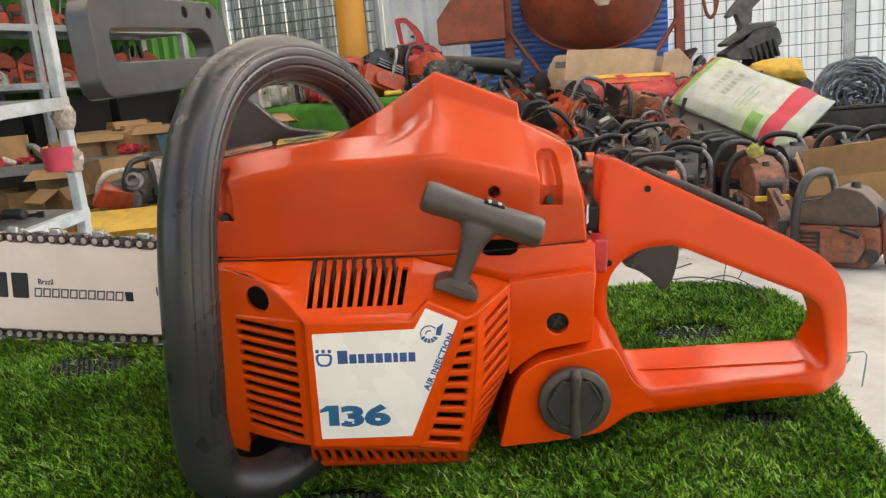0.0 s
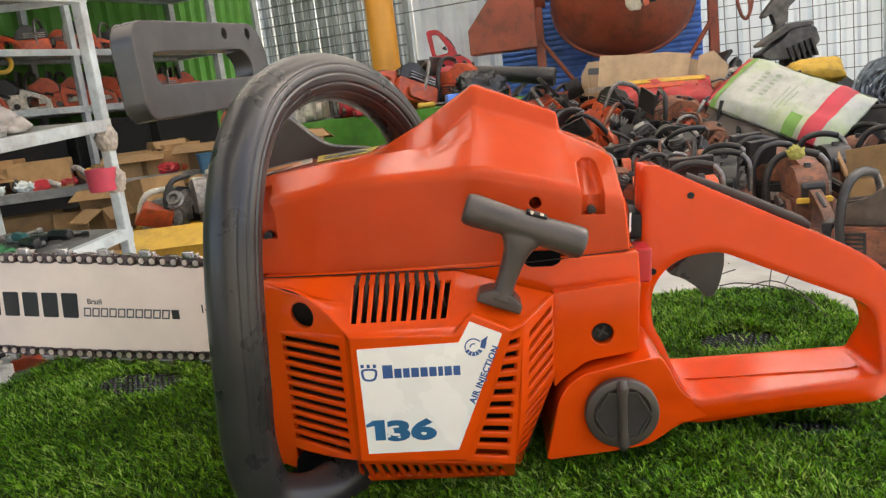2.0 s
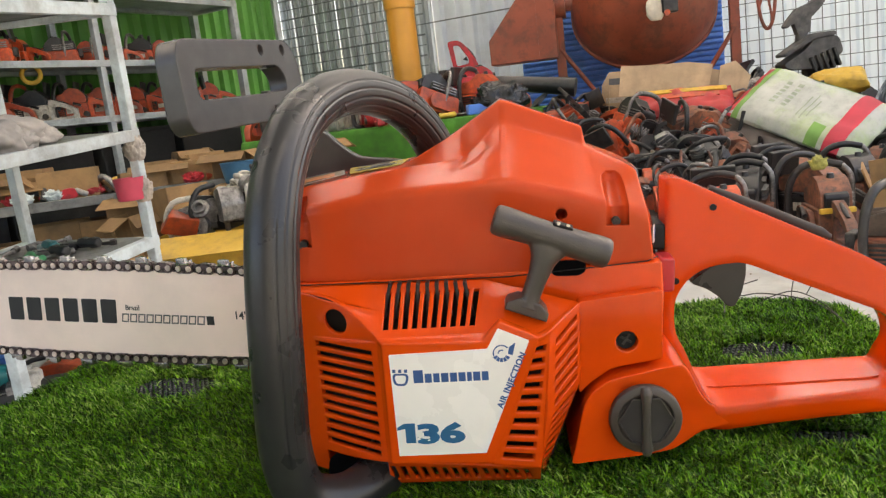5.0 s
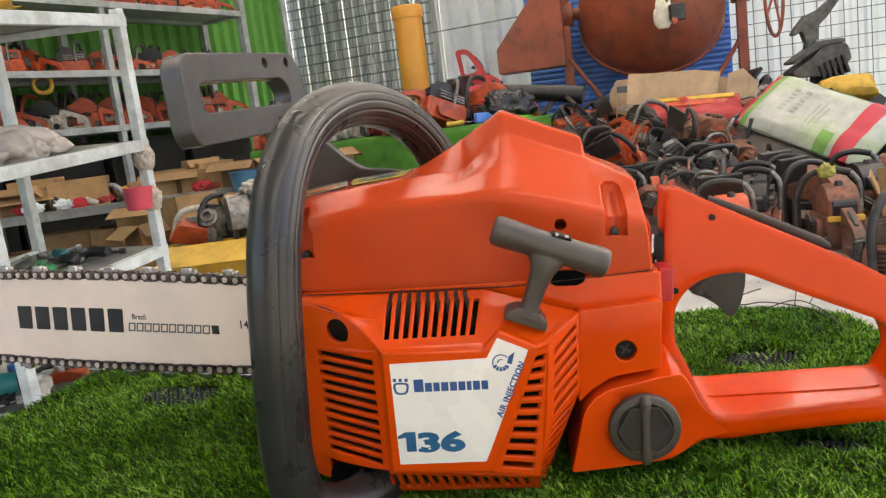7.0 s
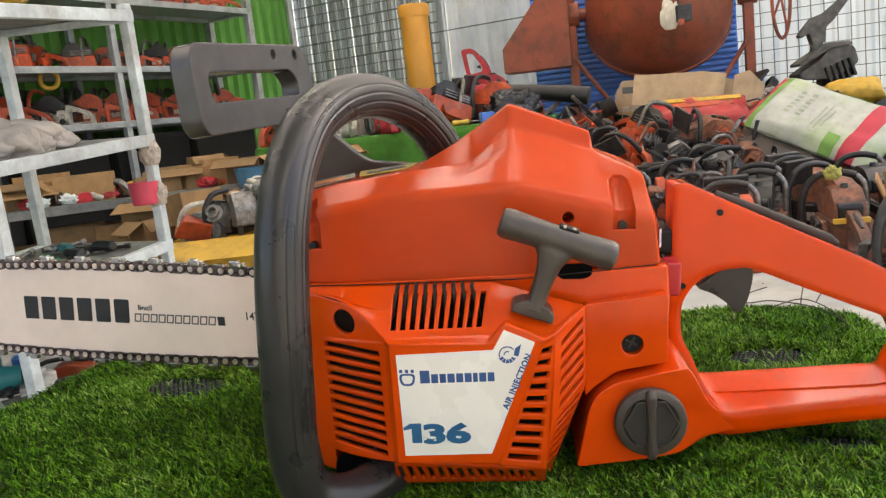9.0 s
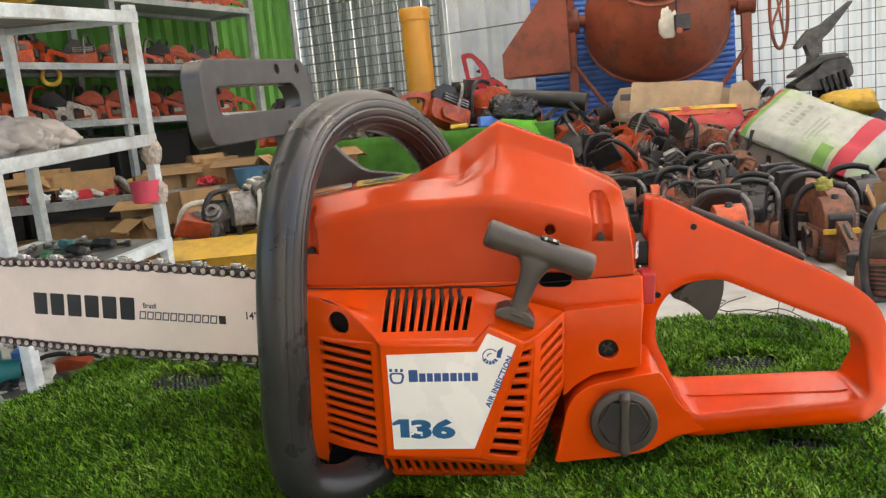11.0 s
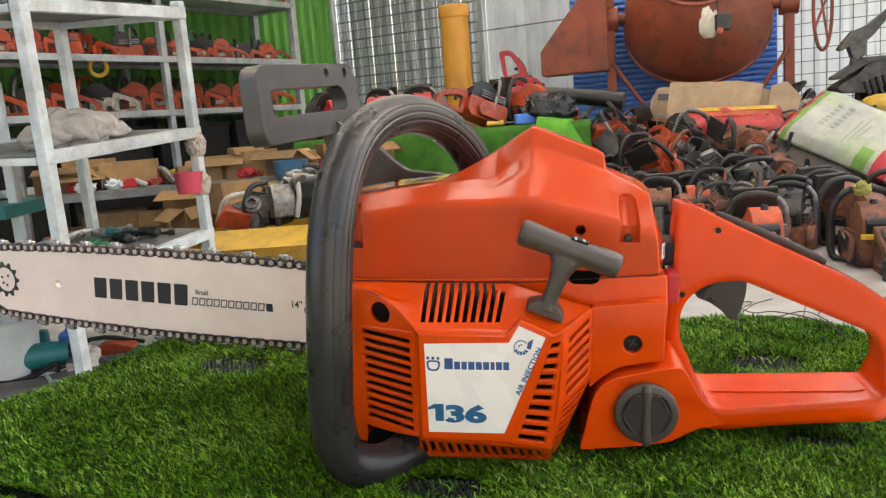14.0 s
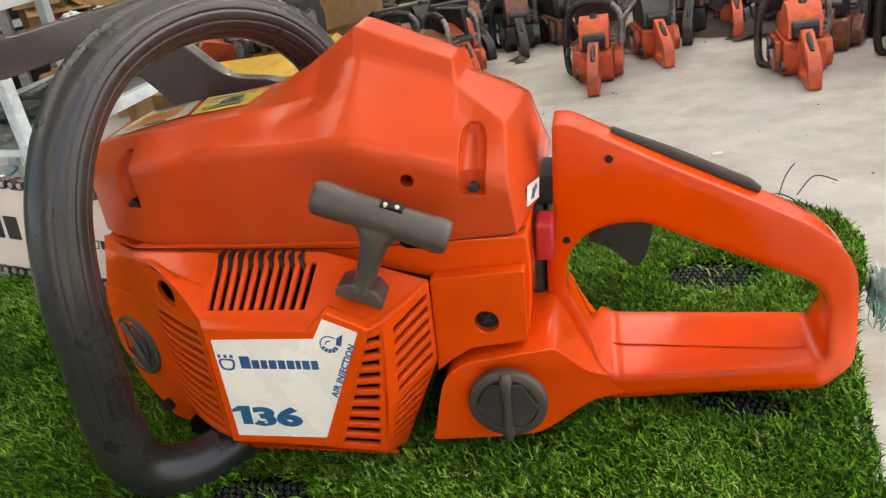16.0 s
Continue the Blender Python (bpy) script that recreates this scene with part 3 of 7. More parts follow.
part("emblem", sym, LABELBLUE, label, "blue swirl symbol", m=Matrix.Translation((-0.0249, LY, 0.0708)) @ pose(0, 0, 0, 0, 0, 0) @ Matrix.Diagonal((1.2, 1, 1.2, 1)))

# pull handle: a rounded T
PULLM = Matrix.Translation((0.0051, -0.0165, 0.1335)) @ pose(0, 0, 0, 0, 19.3, 0)
bm = tube([(u, 0, 0) for u in (-0.0345, -0.0340, -0.0325, -0.0290, -0.0150, 0.0, 0.0150, 0.0290, 0.0325, 0.0340, 0.0345)], [0.0062, 0.0076, 0.0086, 0.0090, 0.0084, 0.0080, 0.0084, 0.0090, 0.0086, 0.0076, 0.0062], 20)
STEM = ((0.000, 0.0165, 0.0062), (-0.0045, 0.0145, 0.0072), (-0.0080, 0.0112, 0.0076), (-0.0115, 0.0086, 0.0076), (-0.0160, 0.0069, 0.0074), (-0.0240, 0.0058, 0.0068), (-0.0340, 0.0054, 0.0064), (-0.0390, 0.0058, 0.0066), (-0.0430, 0.0072, 0.0074))
join(bm, loft([[(a * math.copysign(abs(math.cos(w)) ** 0.8, math.cos(w)), b * math.copysign(abs(math.sin(w)) ** 0.8, math.sin(w)), v) for w in [2 * math.pi * i / 24 for i in range(24)]] for v, a, b in STEM]))
pull = part("pull_handle", bm, GREYPLASTIC, saw, "grey plastic pull handle", 40, m=PULLM)
# no slot is cut: a black block gives its shade
part("rope_slot_shade", box(-0.0058, 0.0058, -0.0028, 0.0028, -0.0016, 0.0016, 0.0006), BLACK, pull, "black block for the shade in the rope slot", m=pose(0.0040, -0.0012, 0.0076, 12, 0, 0))
part("collar", prism([(-0.0128, -0.0475), (-0.0124, -0.0425), (-0.0066, -0.0385), (0.0066, -0.0385), (0.0124, -0.0425), (0.0128, -0.0475)], -0.0065, 0.0100, 0.0010), GREYPLASTIC, pull)
part("rope_knot", join(rod((0.0010, -0.0030, 0.0080), (0.0010, -0.0031, 0.0095), 0.0014, 10, 0.0009), rod((0.0066, -0.0026, 0.0080), (0.0066, -0.0027, 0.0096), 0.0015, 10, 0.0010)), CREAM, pull, "cream pull rope end")

# fuel tank with the rear handle
TANK = [(0.0165, -0.0148), (0.0190, -0.004), (0.0245, 0.0250), (0.0300, 0.0340), (0.0390, 0.0405), (0.0718, 0.0485), (0.0850, 0.0490), (0.0930, 0.0350), (0.1010, 0.0190), (0.1095, 0.0065), (0.1185, -0.0010), (0.1360, -0.0030), (0.1360, -0.0110), (0.1160, -0.0150), (0.1050, -0.0100), (0.0943, -0.0062), (0.0850, -0.0048), (0.0757, -0.0058), (0.0607, -0.0090), (0.0400, -0.0118)]
bm = prism(dense(rounded(TANK, [0.003, 0.01, 0.006, 0.004, 0.006, 0.01, 0.008, 0.01, 0.01, 0.01, 0.01, 0.002, 0.002, 0.01, 0.01, 0.01, 0.01, 0.01, 0.01, 0.01], 3), 0.004), -0.0040, 0.105, 0.0075, 4)
for v in bm.verts:  # the tank runs out towards the handle
    if v.co.x > 0.074 and v.co.y < 0.047:
        k = min(1.0, (v.co.x - 0.074) / 0.050)
        v.co.y += k * k * (3 - 2 * k) * (0.047 - v.co.y)
tank = part("fuel_tank", bm, ORANGE, saw, "orange fuel tank", 40)
OUT = [(0.0835, 0.1530), (0.0925, 0.1532), (0.1125, 0.1440), (0.1325, 0.1345), (0.1885, 0.1092), (0.2140, 0.0976), (0.2300, 0.0884), (0.2410, 0.0785), (0.2475, 0.0680), (0.2512, 0.0490), (0.2532, 0.0259), (0.2532, 0.0060), (0.2440, -0.0015), (0.2328, -0.0032), (0.1985, -0.0062), (0.1590, -0.0106), (0.1190, -0.0165), (0.0960, -0.0120), (0.0830, 0.0350), (0.0800, 0.0540), (0.0800, 0.0740), (0.0838, 0.1000)]
INN = [(0.0905, 0.0580), (0.0910, 0.0725), (0.0965, 0.0830), (0.1045, 0.0905), (0.1160, 0.0952), (0.1320, 0.0968), (0.1400, 0.0945), (0.1560, 0.0878), (0.1970, 0.0716), (0.2225, 0.0618), (0.2310, 0.0560), (0.2360, 0.0460), (0.2378, 0.0330), (0.2370, 0.0135), (0.1200, -0.0005), (0.1120, 0.0045), (0.1060, 0.0180), (0.0985, 0.0360), (0.0920, 0.0480)]
bm = prism(dense(rounded(OUT, [0.002, 0.004, 0.02, 0.02, 0.03, 0.02, 0.015, 0.012, 0.012, 0.02, 0.012, 0.010, 0.008, 0.02, 0.02, 0.02, 0.02, 0.01, 0.01, 0.01, 0.006, 0.01], 4)), 0.0560, 0.0825, 0.0068, 4,
           holes=[dense(rounded(INN, [0.01, 0.01, 0.01, 0.01, 0.01, 0.012, 0.01, 0.02, 0.02, 0.01, 0.008, 0.01, 0.01, 0.005, 0.006, 0.006, 0.01, 0.02, 0.01], 4))])
for v in bm.verts:  # wide at the foot plate
    lift = v.co.z - 0.12 * (v.co.x - 0.1143)
    t = min(1.0, max(0.0, (0.026 - lift) / 0.024)) * min(1.0, max(0.0, (v.co.x - 0.085) / 0.03))
    e = min(1.0, max(0.0, (v.co.x - 0.230) / 0.022))
    t = t * t * (3 - 2 * t) * (1 - 0.8 * e * e * (3 - 2 * e))
    v.co.y += t * (-0.0125 if v.co.y < 0.070 else 0.035 - 0.15 * (v.co.x - 0.12))
rear = part("rear_handle", bm, ORANGE_ROUND, saw, "orange rear handle loop", 40)
part("groove", tube([(0.116, 0.0800, -0.0002), (0.125, 0.0775, 0.0006), (0.17, 0.070, 0.0060), (0.222, 0.0620, 0.0122), (0.229, 0.0630, 0.0132)], 0.0007, 6), ORANGE, rear)
bm = tube([(0.1150, 0.0755, 0.1430), (0.1480, 0.0755, 0.1292), (0.1900, 0.0755, 0.1106), (0.1960, 0.0755, 0.1072)], [0.0028, 0.0038, 0.0038, 0.0024], 14, squash=1.05)
part("throttle_lock", bm, MATTEGREY, rear, "dark grey throttle lock on the handle")
TRG = [(0.1020, 0.0810), (0.1164, 0.0925), (0.1385, 0.0985), (0.1390, 0.0859), (0.1366, 0.0727), (0.1325, 0.0640), (0.1280, 0.0640), (0.1225, 0.0705), (0.1131, 0.0770)]
part("trigger", prism(rounded(TRG, 0.003, 3), 0.0640, 0.0780, 0.0028, 3), RUBBER, rear, "dark grey trigger")
for p in ((0.1137, 0.0552, 0.1339), (0.0912, 0.0552, 0.0850)):
    part("pin", rod(p, (p[0], p[1] + 0.006, p[2]), 0.0022, 14), BLACK, rear, "dark pin hole")
part("stop_switch", box(0.0752, 0.0850, 0.030, 0.0500, 0.0850, 0.1070, 0.002), REDSWITCH, saw, "red stop switch")
part("air_duct", box(0.0700, 0.0850, 0.056, 0.090, 0.106, 0.1235, 0.003), BLACK, saw, "black intake behind the cover")
part("arrow_label", box(-0.0105, 0.0105, -0.0003, 0.0003, -0.0056, 0.0056), LABELWHITE, saw, "small white label with an arrow", m=pose(0.0738, 0.0430, 0.1206, 0, 9, 77))
part("arrow", prism([(-0.0018, -0.0055), (0.0018, -0.0055), (0.0018, 0.000), (0.0036, 0.000), (0, 0.0055), (-0.0036, 0.000), (-0.0018, 0.000)], -0.0006, -0.0004), LABELBLUE, saw, m=pose(0.0738, 0.0430, 0.1206, 0, 9, 77) @ pose(0, 0, 0, 0, -122, 0))

# filler caps
def filler_cap(parent, m, r=0.0218):
    bm = lathe([(r * 0.9, 0), (r, 0.001), (r, 0.0045), (r * 0.95, 0.0058), (r * 0.76, 0.0062), (r * 0.73, 0.0045), (0.001, 0.0045)], 40)
    cap = part("filler_cap", bm, GREYPLASTIC, parent, "grey plastic filler cap with a hexagon recess", m=m)
    hexa = prism([(r * 0.735 * math.cos(math.pi / 3 * i), r * 0.735 * math.sin(math.pi / 3 * i)) for i in range(6)], 0, 0.0012)
    hexa.transform(pose(0, 0, 0.0048, 90, 0, 0))
    rim = prism([(r * 0.77 * math.cos(math.pi / 3 * i), r * 0.77 * math.sin(math.pi / 3 * i)) for i in range(6)], 0, 0.0016, holes=[[(r * 0.735 * math.cos(math.pi / 3 * i), r * 0.735 * math.sin(math.pi / 3 * i)) for i in range(6)]])
    rim.transform(pose(0, 0, 0.0060, 90, 0, 0))
    part("hexagon_rim", rim, GREYPLASTIC, cap)
    part("recess", hexa, MATTEGREY, cap, "dark hexagon recess")
    bar = tube([(0, -r * 0.98, 0.0062), (0, -r * 0.82, 0.0080), (0, -r * 0.45, 0.0072), (0, r * 0.45, 0.0072), (0, r * 0.82, 0.0080), (0, r * 0.98, 0.0062)], [0.0026, 0.0036, 0.0026, 0.0026, 0.0036, 0.0026], 12)
    part("grip", bar, GREYPLASTIC, cap)
    return cap


filler_cap(saw, Matrix.Translation((0.0610, -0.0030, 0.0165)) @ pose(0, 0, 0, 90, -1.5, 0))

# oil tank at the front, crankcase and the far side
part("oil_tank", bevelled(loft([[(x, y, z0) for x, y in ((xl, 0.0315), (-0.150, 0.0150), (-0.130, 0.0130), (-0.130, 0.125), (xl, 0.125))]
                               for z0, xl in ((-0.020, -0.155), (0.000, -0.177), (0.035, -0.188), (0.065, -0.187), (0.098, -0.179))]), 0.003, 2, 20), ORANGE, saw, "orange oil tank at the front")
part("screw_recess", rod((-0.1580, 0.0112, -0.0125), (-0.157, 0.0155, -0.0125), 0.0042, 16), BLACK, saw, "dark screw recess")
OILM = Matrix.Translation((-0.1705, 0.0188, 0.0290)) @ pose(0, 0, 0, 90, 0, -26)
part("cap_recess", lathe([(0.0150, -0.004), (0.0205, -0.004), (0.0205, 0.0008), (0.0190, 0.0014), (0.0172, 0.0010), (0.0160, -0.002)], 36), GREYPLASTIC, saw, "grey ring round the oil filler", m=OILM)
filler_cap(saw, OILM @ pose(0, 0, -0.0030, 0, 0, 30) @ Matrix.Diagonal((0.76, 0.76, 0.62, 1)))
part("crankcase", box(-0.150, 0.080, 0.058, 0.120, -0.014, 0.108, 0.006), DARKMETAL, saw, "dark cast crankcase")
part("clutch_cover", prism(rounded([(-0.175, 0.000), (-0.175, 0.080), (-0.140, 0.098), (0.020, 0.098), (0.045, 0.060), (0.030, -0.005), (-0.10, -0.012)], 0.012), 0.121, 0.150, 0.005), ORANGE, saw, "orange clutch cover")

# front handle: an oval rubber-covered tube from the foot over the top
FH = [(-0.098, 0.010, -0.011), (-0.104, -0.008, -0.0185), (-0.122, -0.031, -0.0210), (-0.142, -0.0455, -0.0095), (-0.1490, -0.050, 0.020), (-0.1490, -0.0505, 0.060), (-0.1485, -0.050, 0.100), (-0.1480, -0.046, 0.130),
      (-0.1475, -0.037, 0.155), (-0.1455, -0.020, 0.180), (-0.1400, 0.008, 0.2020), (-0.1290, 0.045, 0.2140), (-0.1130, 0.085, 0.2150), (-0.0930, 0.120, 0.2030), (-0.0760, 0.142, 0.1800), (-0.0660, 0.152, 0.150), (-0.062, 0.155, 0.110)]
path = smooth_loop(FH, 5, closed=False)
part("front_handle", tube(path, 0.0150, 192, ridges=16, ridge=0.0420, facing=Vector((0.84, -0.40, -0.36)), start=20), RUBBER, saw, "grey ribbed rubber front handle", 60)

# hand guard
GM = Matrix(((0.1994, -0.970, -0.137, -0.2159), (0.980, 0.1996, 0.0147, 0.0089), (0.0131, -0.137, 0.990, 0.2490), (0, 0, 0, 1)))
G = rounded([(0.014, 0.004), (0.160, 0.004), (0.172, -0.010), (0.174, -0.040), (0.160, -0.054), (0.012, -0.054), (0.006, -0.046), (0.008, -0.006)], [0.008, 0.01, 0.01, 0.01, 0.01, 0.008, 0.005, 0.008], 4)
H = rounded([(0.024, -0.0145), (0.138, -0.0145), (0.147, -0.024), (0.146, -0.034), (0.024, -0.034)], [0.006, 0.006, 0.004, 0.004, 0.006], 3)
gm = finish(prism(G, 0.0, 0.015, 0.003, 3, holes=[H]), 40)
gm.transform(GM)
hole1, hole2 = GM @ Vector((0.116, 0.0, -0.0035)), GM @ Vector((0.150, 0.0, -0.0035))
gd = Vector((-0.970, 0.1996, -0.137))
gm = carve(gm, [rod(h - gd * 0.01, h + gd * 0.03, 0.0038, 16) for h in (hole1, hole2)])
guard = part("hand_guard", gm, GUARDPLASTIC, saw, "dark grey plastic hand guard with a slot")
arm = [(-0.1700, 0.1900), (-0.1534, 0.1890), (-0.1391, 0.1753), (-0.1267, 0.1665), (-0.0988, 0.1644), (-0.0880, 0.1610), (-0.0880, 0.1500), (-0.1648, 0.1450), (-0.1900, 0.1700), (-0.200, 0.2000), (-0.185, 0.2100)]
part("guard_arm", prism(rounded(arm, 0.006, 3), 0.1240, 0.1360, 0.0025), GUARDPLASTIC, guard, "dark brown arm of the guard")

# guide bar and chain in their own plane
BM = Matrix.Translation((-0.150, 0.1000, 0.0500)) @ pose(0, 0, 0, 0, 0, 180 - 14.5) @ pose(0, 0, 0, 0, 1.6, 0)
BL = 0.460
def bar_half(s):
    """Half height of the bar, s metres from the body."""
    if s < BL - 0.030:
        return 0.0305 + 0.0055 * math.sin(min(1, s / (BL - 0.03)) * math.pi * 0.92)
    d = (s - (BL - 0.030)) / 0.030
    return (0.0305 + 0.0055 * math.sin(math.pi * 0.92)) * math.sqrt(max(0.0, 1 - d * d))
up = [(s, bar_half(s)) for s in [BL * (1 - (1 - i / 46) ** 1.7) for i in range(47)]]
outline = [(-0.03, 0.0305)] + up + [(s, -h) for s, h in reversed(up[:-1])] + [(-0.03, -0.0305)]
bm = prism(outline, -0.0022, 0.0022)
hole = [rod((0.356, -0.01, 0.001), (0.356, 0.01, 0.001), 0.0042)]
bar = part("guide_bar", carve(finish(bm, 40), hole), BARSTEEL, saw, "pale steel guide bar with black lettering", m=BM)
# on the bar's near face x runs towards the nose, so writing is laid in a turned frame
BF = Matrix.Translation((0, 0.0023, 0)) @ pose(0, 0, 0, 0, 0, 180)
def on_bar(name, data, material, s, z, label="", shear=0):
    return part(name, data, material, bar, label, m=BF @ Matrix.Translation((-s, 0, z)))
sp = bmesh.new()
teeth = []
for i in range(22):
    a = 2 * math.pi * i / 22
    r = 0.0190 if i % 2 == 0 else 0.0150
    teeth += [(r * math.cos(a - 0.06), r * math.sin(a - 0.06)), (r * math.cos(a + 0.06), r * math.sin(a + 0.06))]
join(sp, prism(teeth, -0.0003, 0, holes=[[(0.0128 * math.cos(2 * math.pi * i / 28), 0.0128 * math.sin(2 * math.pi * i / 28)) for i in range(28)]]))
for a, b in ((0.004, 0.004), (-0.005, 0.002), (0.001, -0.006), (-0.004, -0.004)):
    join(sp, rod((a, -0.0004, b), (a, 0, b), 0.0014, 10))
on_bar("nose_sprocket", sp, INK, 0.4295, 0.001, "black toothed sprocket ring")
for k in range(6):
    on_bar("brand_bar", prism(rounded([(0, 0), (0.0150, 0), (0.0172, 0.0205), (0.0015, 0.0205)], 0.0012, 2), -0.0002, 0), INK, 0.3096 - k * 0.0196, -0.0095, "black brand bar" if k == 0 else "")
for k in range(10):
    on_bar("series_bar", prism([(0, 0), (0.0068, 0), (0.0082, 0.0074), (0.0014, 0.0074)], -0.0002, 0, holes=[[(0.0012, 0.0011), (0.0058, 0.0011), (0.0070, 0.0063), (0.0024, 0.0063)]]), INKGREY, 0.1914 - k * 0.0081, -0.0080, "grey outlined bar" if k == 0 else "")
on_bar("series_bar", box(0, 0.0066, -0.0002, 0, 0, 0.0072), INK, 0.1090, -0.0078)
on_bar("lettering", text_mesh("Brazil", 0.0064, 0.0001, 0.00005), INK, 0.1862, 0.0024, "small black lettering")
on_bar("lettering", text_mesh('14"', 0.0092, 0.0001, 0.0001), INK, 0.0838, -0.0022, "bar length in black figures")
on_bar("lettering", text_mesh("375", 0.0080, 0.0001, 0.0001), INK, 0.0690, 0.0026)
on_bar("lettering", text_mesh("050", 0.0080, 0.0001, 0.0001), INK, 0.0700, -0.0064)

# chain: links along the bar's edge
pathpts = [Vector((s, 0, h + 0.0035)) for s, h in up[:-1]] + [Vector((BL + 0.0035, 0, 0))] + [Vector((s, 0, -h - 0.0035)) for s, h in reversed(up[:-1])]
lens = [0.0]
for a, b in zip(pathpts, pathpts[1:]):
    lens.append(lens[-1] + (b - a).length)
def along(d):
    for i in range(1, len(lens)):
        if lens[i] >= d:
            t = (d - lens[i - 1]) / (lens[i] - lens[i - 1])
            return pathpts[i - 1].lerp(pathpts[i], t), (pathpts[i] - pathpts[i - 1]).normalized()
    return pathpts[-1], (pathpts[-1] - pathpts[-2]).normalized()
chain = part("chain", tube([p + Vector((0, 0, 0)) for p in pathpts], 0.0016, 6), CHAINDARK, saw, "oily dark saw chain with bright cutters", m=BM)
strap = bevelled(prism(rounded([(-0.0078, -0.0040), (0.0078, -0.0040), (0.0078, 0.0034), (0.003, 0.0042), (-0.003, 0.0042), (-0.0078, 0.0034)], 0.003, 3), -0.0032, 0.0032), 0)
strap_me = finish(strap)
strap_me.materials.append(CHAINDARK)
riv = rod((0, -0.0041, 0), (0, 0.0041, 0), 0.0023, 14)
riv_me = finish(riv)
riv_me.materials.append(RIVET)
cut = prism([(-0.0060, 0.003), (0.0062, 0.003), (0.0066, 0.0078), (0.0030, 0.0082), (-0.0015, 0.0076), (-0.0020, 0.0048), (-0.0035, 0.0046), (-0.0045, 0.0070), (-0.0060, 0.0066)], -0.0010, 0.0036, 0.0004, 1)
cut_me = finish(cut)
cut_me.materials.append(CHAINBRIGHT)
PITCH = 0.0190
count = int(lens[-1] / PITCH)
for i in range(count):
    p, d = along((i + 0.5) * PITCH)
    ang = math.degrees(math.atan2(d.z, d.x))
    m = Matrix.Translation(p) @ pose(0, 0, 0, 0, -ang, 0)
    part("link", strap_me, None, chain, m=m)
    for sx in (-0.0047, 0.0047):
        part("rivet", riv_me, None, chain, m=m @ Matrix.Translation((sx, 0, 0)))
    if i % 2 == 0:
        part("cutter", cut_me, None, chain, "bright steel cutter" if i == 0 else "", m=m)
    q, d2 = along(min(lens[-1], (i + 1.0) * PITCH))
    ang2 = math.degrees(math.atan2(d2.z, d2.x))
    part("drive_link", strap_me, None, chain, m=Matrix.Translation(q) @ pose(0, 0, 0, 0, -ang2, 0) @ Matrix.Diagonal((0.8, 0.6, 0.75, 1)))

# ---- table under the artificial grass ----
GRASS_Z = -0.030
MAT = [(-0.62, -0.35), (-0.62, -0.12), (-0.535, -0.045), (-0.469, 0.032), (-0.445, 0.078), (-0.422, 0.150), (-0.405, 0.22), (-0.37, 0.30), (-0.28, 0.345), (-0.10, 0.355), (0.15, 0.352), (0.225, 0.356), (0.275, 0.345), (0.316, 0.315), (0.324, 0.270), (0.310, 0.215), (0.288, 0.16), (0.276, 0.10), (0.262, 0.006), (0.25, -0.10), (0.24, -0.35)]
def inside(x, y, poly):
    c = np.zeros(np.shape(x), bool)
    for (x0, y0), (x1, y1) in zip(poly, poly[1:] + poly[:1]):
        if y0 != y1:
            c ^= ((y0 > y) != (y1 > y)) & (x < (x1 - x0) * (y - y0) / (y1 - y0) + x0)
    return c
PATCHES = [(0.200, 0.205, 0.034, 0.020), (-0.305, 0.163, 0.034, 0.022), (-0.076, -0.046, 0.030, 0.018), (0.196, 0.056, 0.028, 0.012), (0.0, 0.05, 0.14, 0.03)]
def lie(x, y):
    """Height of the mat's backing: gentle humps, higher towards the far corner."""
    return GRASS_Z + 0.004 * np.sin(x * 11 + 1) * np.cos(y * 9) + 0.010 * np.exp(-((x - 0.22) ** 2 + (y - 0.26) ** 2) / 0.012)
table = thing("low_table", TABLE, "low wooden work table under artificial grass", "table")
WOOD = mat("old_wood", (0.22, 0.15, 0.09), 0.7, var=0.3, scale=12, bump=0.4)
part("tabletop", prism([(p[0] * 0.985, -p[1] * 0.985) for p in MAT], -0.025, 0, 0.003), WOOD, table, m=Matrix.Translation((0, 0, -0.064)) @ pose(0, 0, 0, 90, 0, 0) @ Matrix.Diagonal((1, 1, 1, 1)))
for lx, ly in ((-0.45, -0.28), (-0.36, 0.25), (0.22, -0.28), (0.23, 0.28)):
    top = TABLE @ Vector((lx, ly, -0.064))
    part("leg", box(-0.02, 0.02, -0.02, 0.02, 0, top.z, 0.003), WOOD, table, m=TABLE.inverted() @ Matrix.Translation((top.x, top.y, 0)))
BACKING = mat("black_backing", (0.004, 0.006, 0.003), 0.95, var=0.6, scale=260, bump=1.0, fine=420, spec=0.04)
bm = bmesh.new()
grid = {}
STEP = 0.0125
gx, gy = np.arange(-0.63, 0.335, STEP), np.arange(-0.36, 0.37, STEP)
for i, x in enumerate(gx):
    for j, y in enumerate(gy):
        if inside(np.array(x), np.array(y), MAT):
            grid[i, j] = bm.verts.new((x, y, float(lie(x, y))))
for (i, j), v in list(grid.items()):
    c = [grid.get(k) for k in ((i, j), (i + 1, j), (i + 1, j + 1), (i, j + 1))]
    if all(c):
        bm.faces.new(c)
mat_ob = tagged(new("grass_mat"), "black woven backing of the artificial grass mat", "grass mat")
mat_ob.matrix_world = TABLE
ext = bmesh.ops.extrude_face_region(bm, geom=list(bm.faces))
bmesh.ops.translate(bm, verts=[g for g in ext["geom"] if isinstance(g, bmesh.types.BMVert)], vec=(0, 0, -0.004))
part("backing", bm, BACKING, mat_ob)


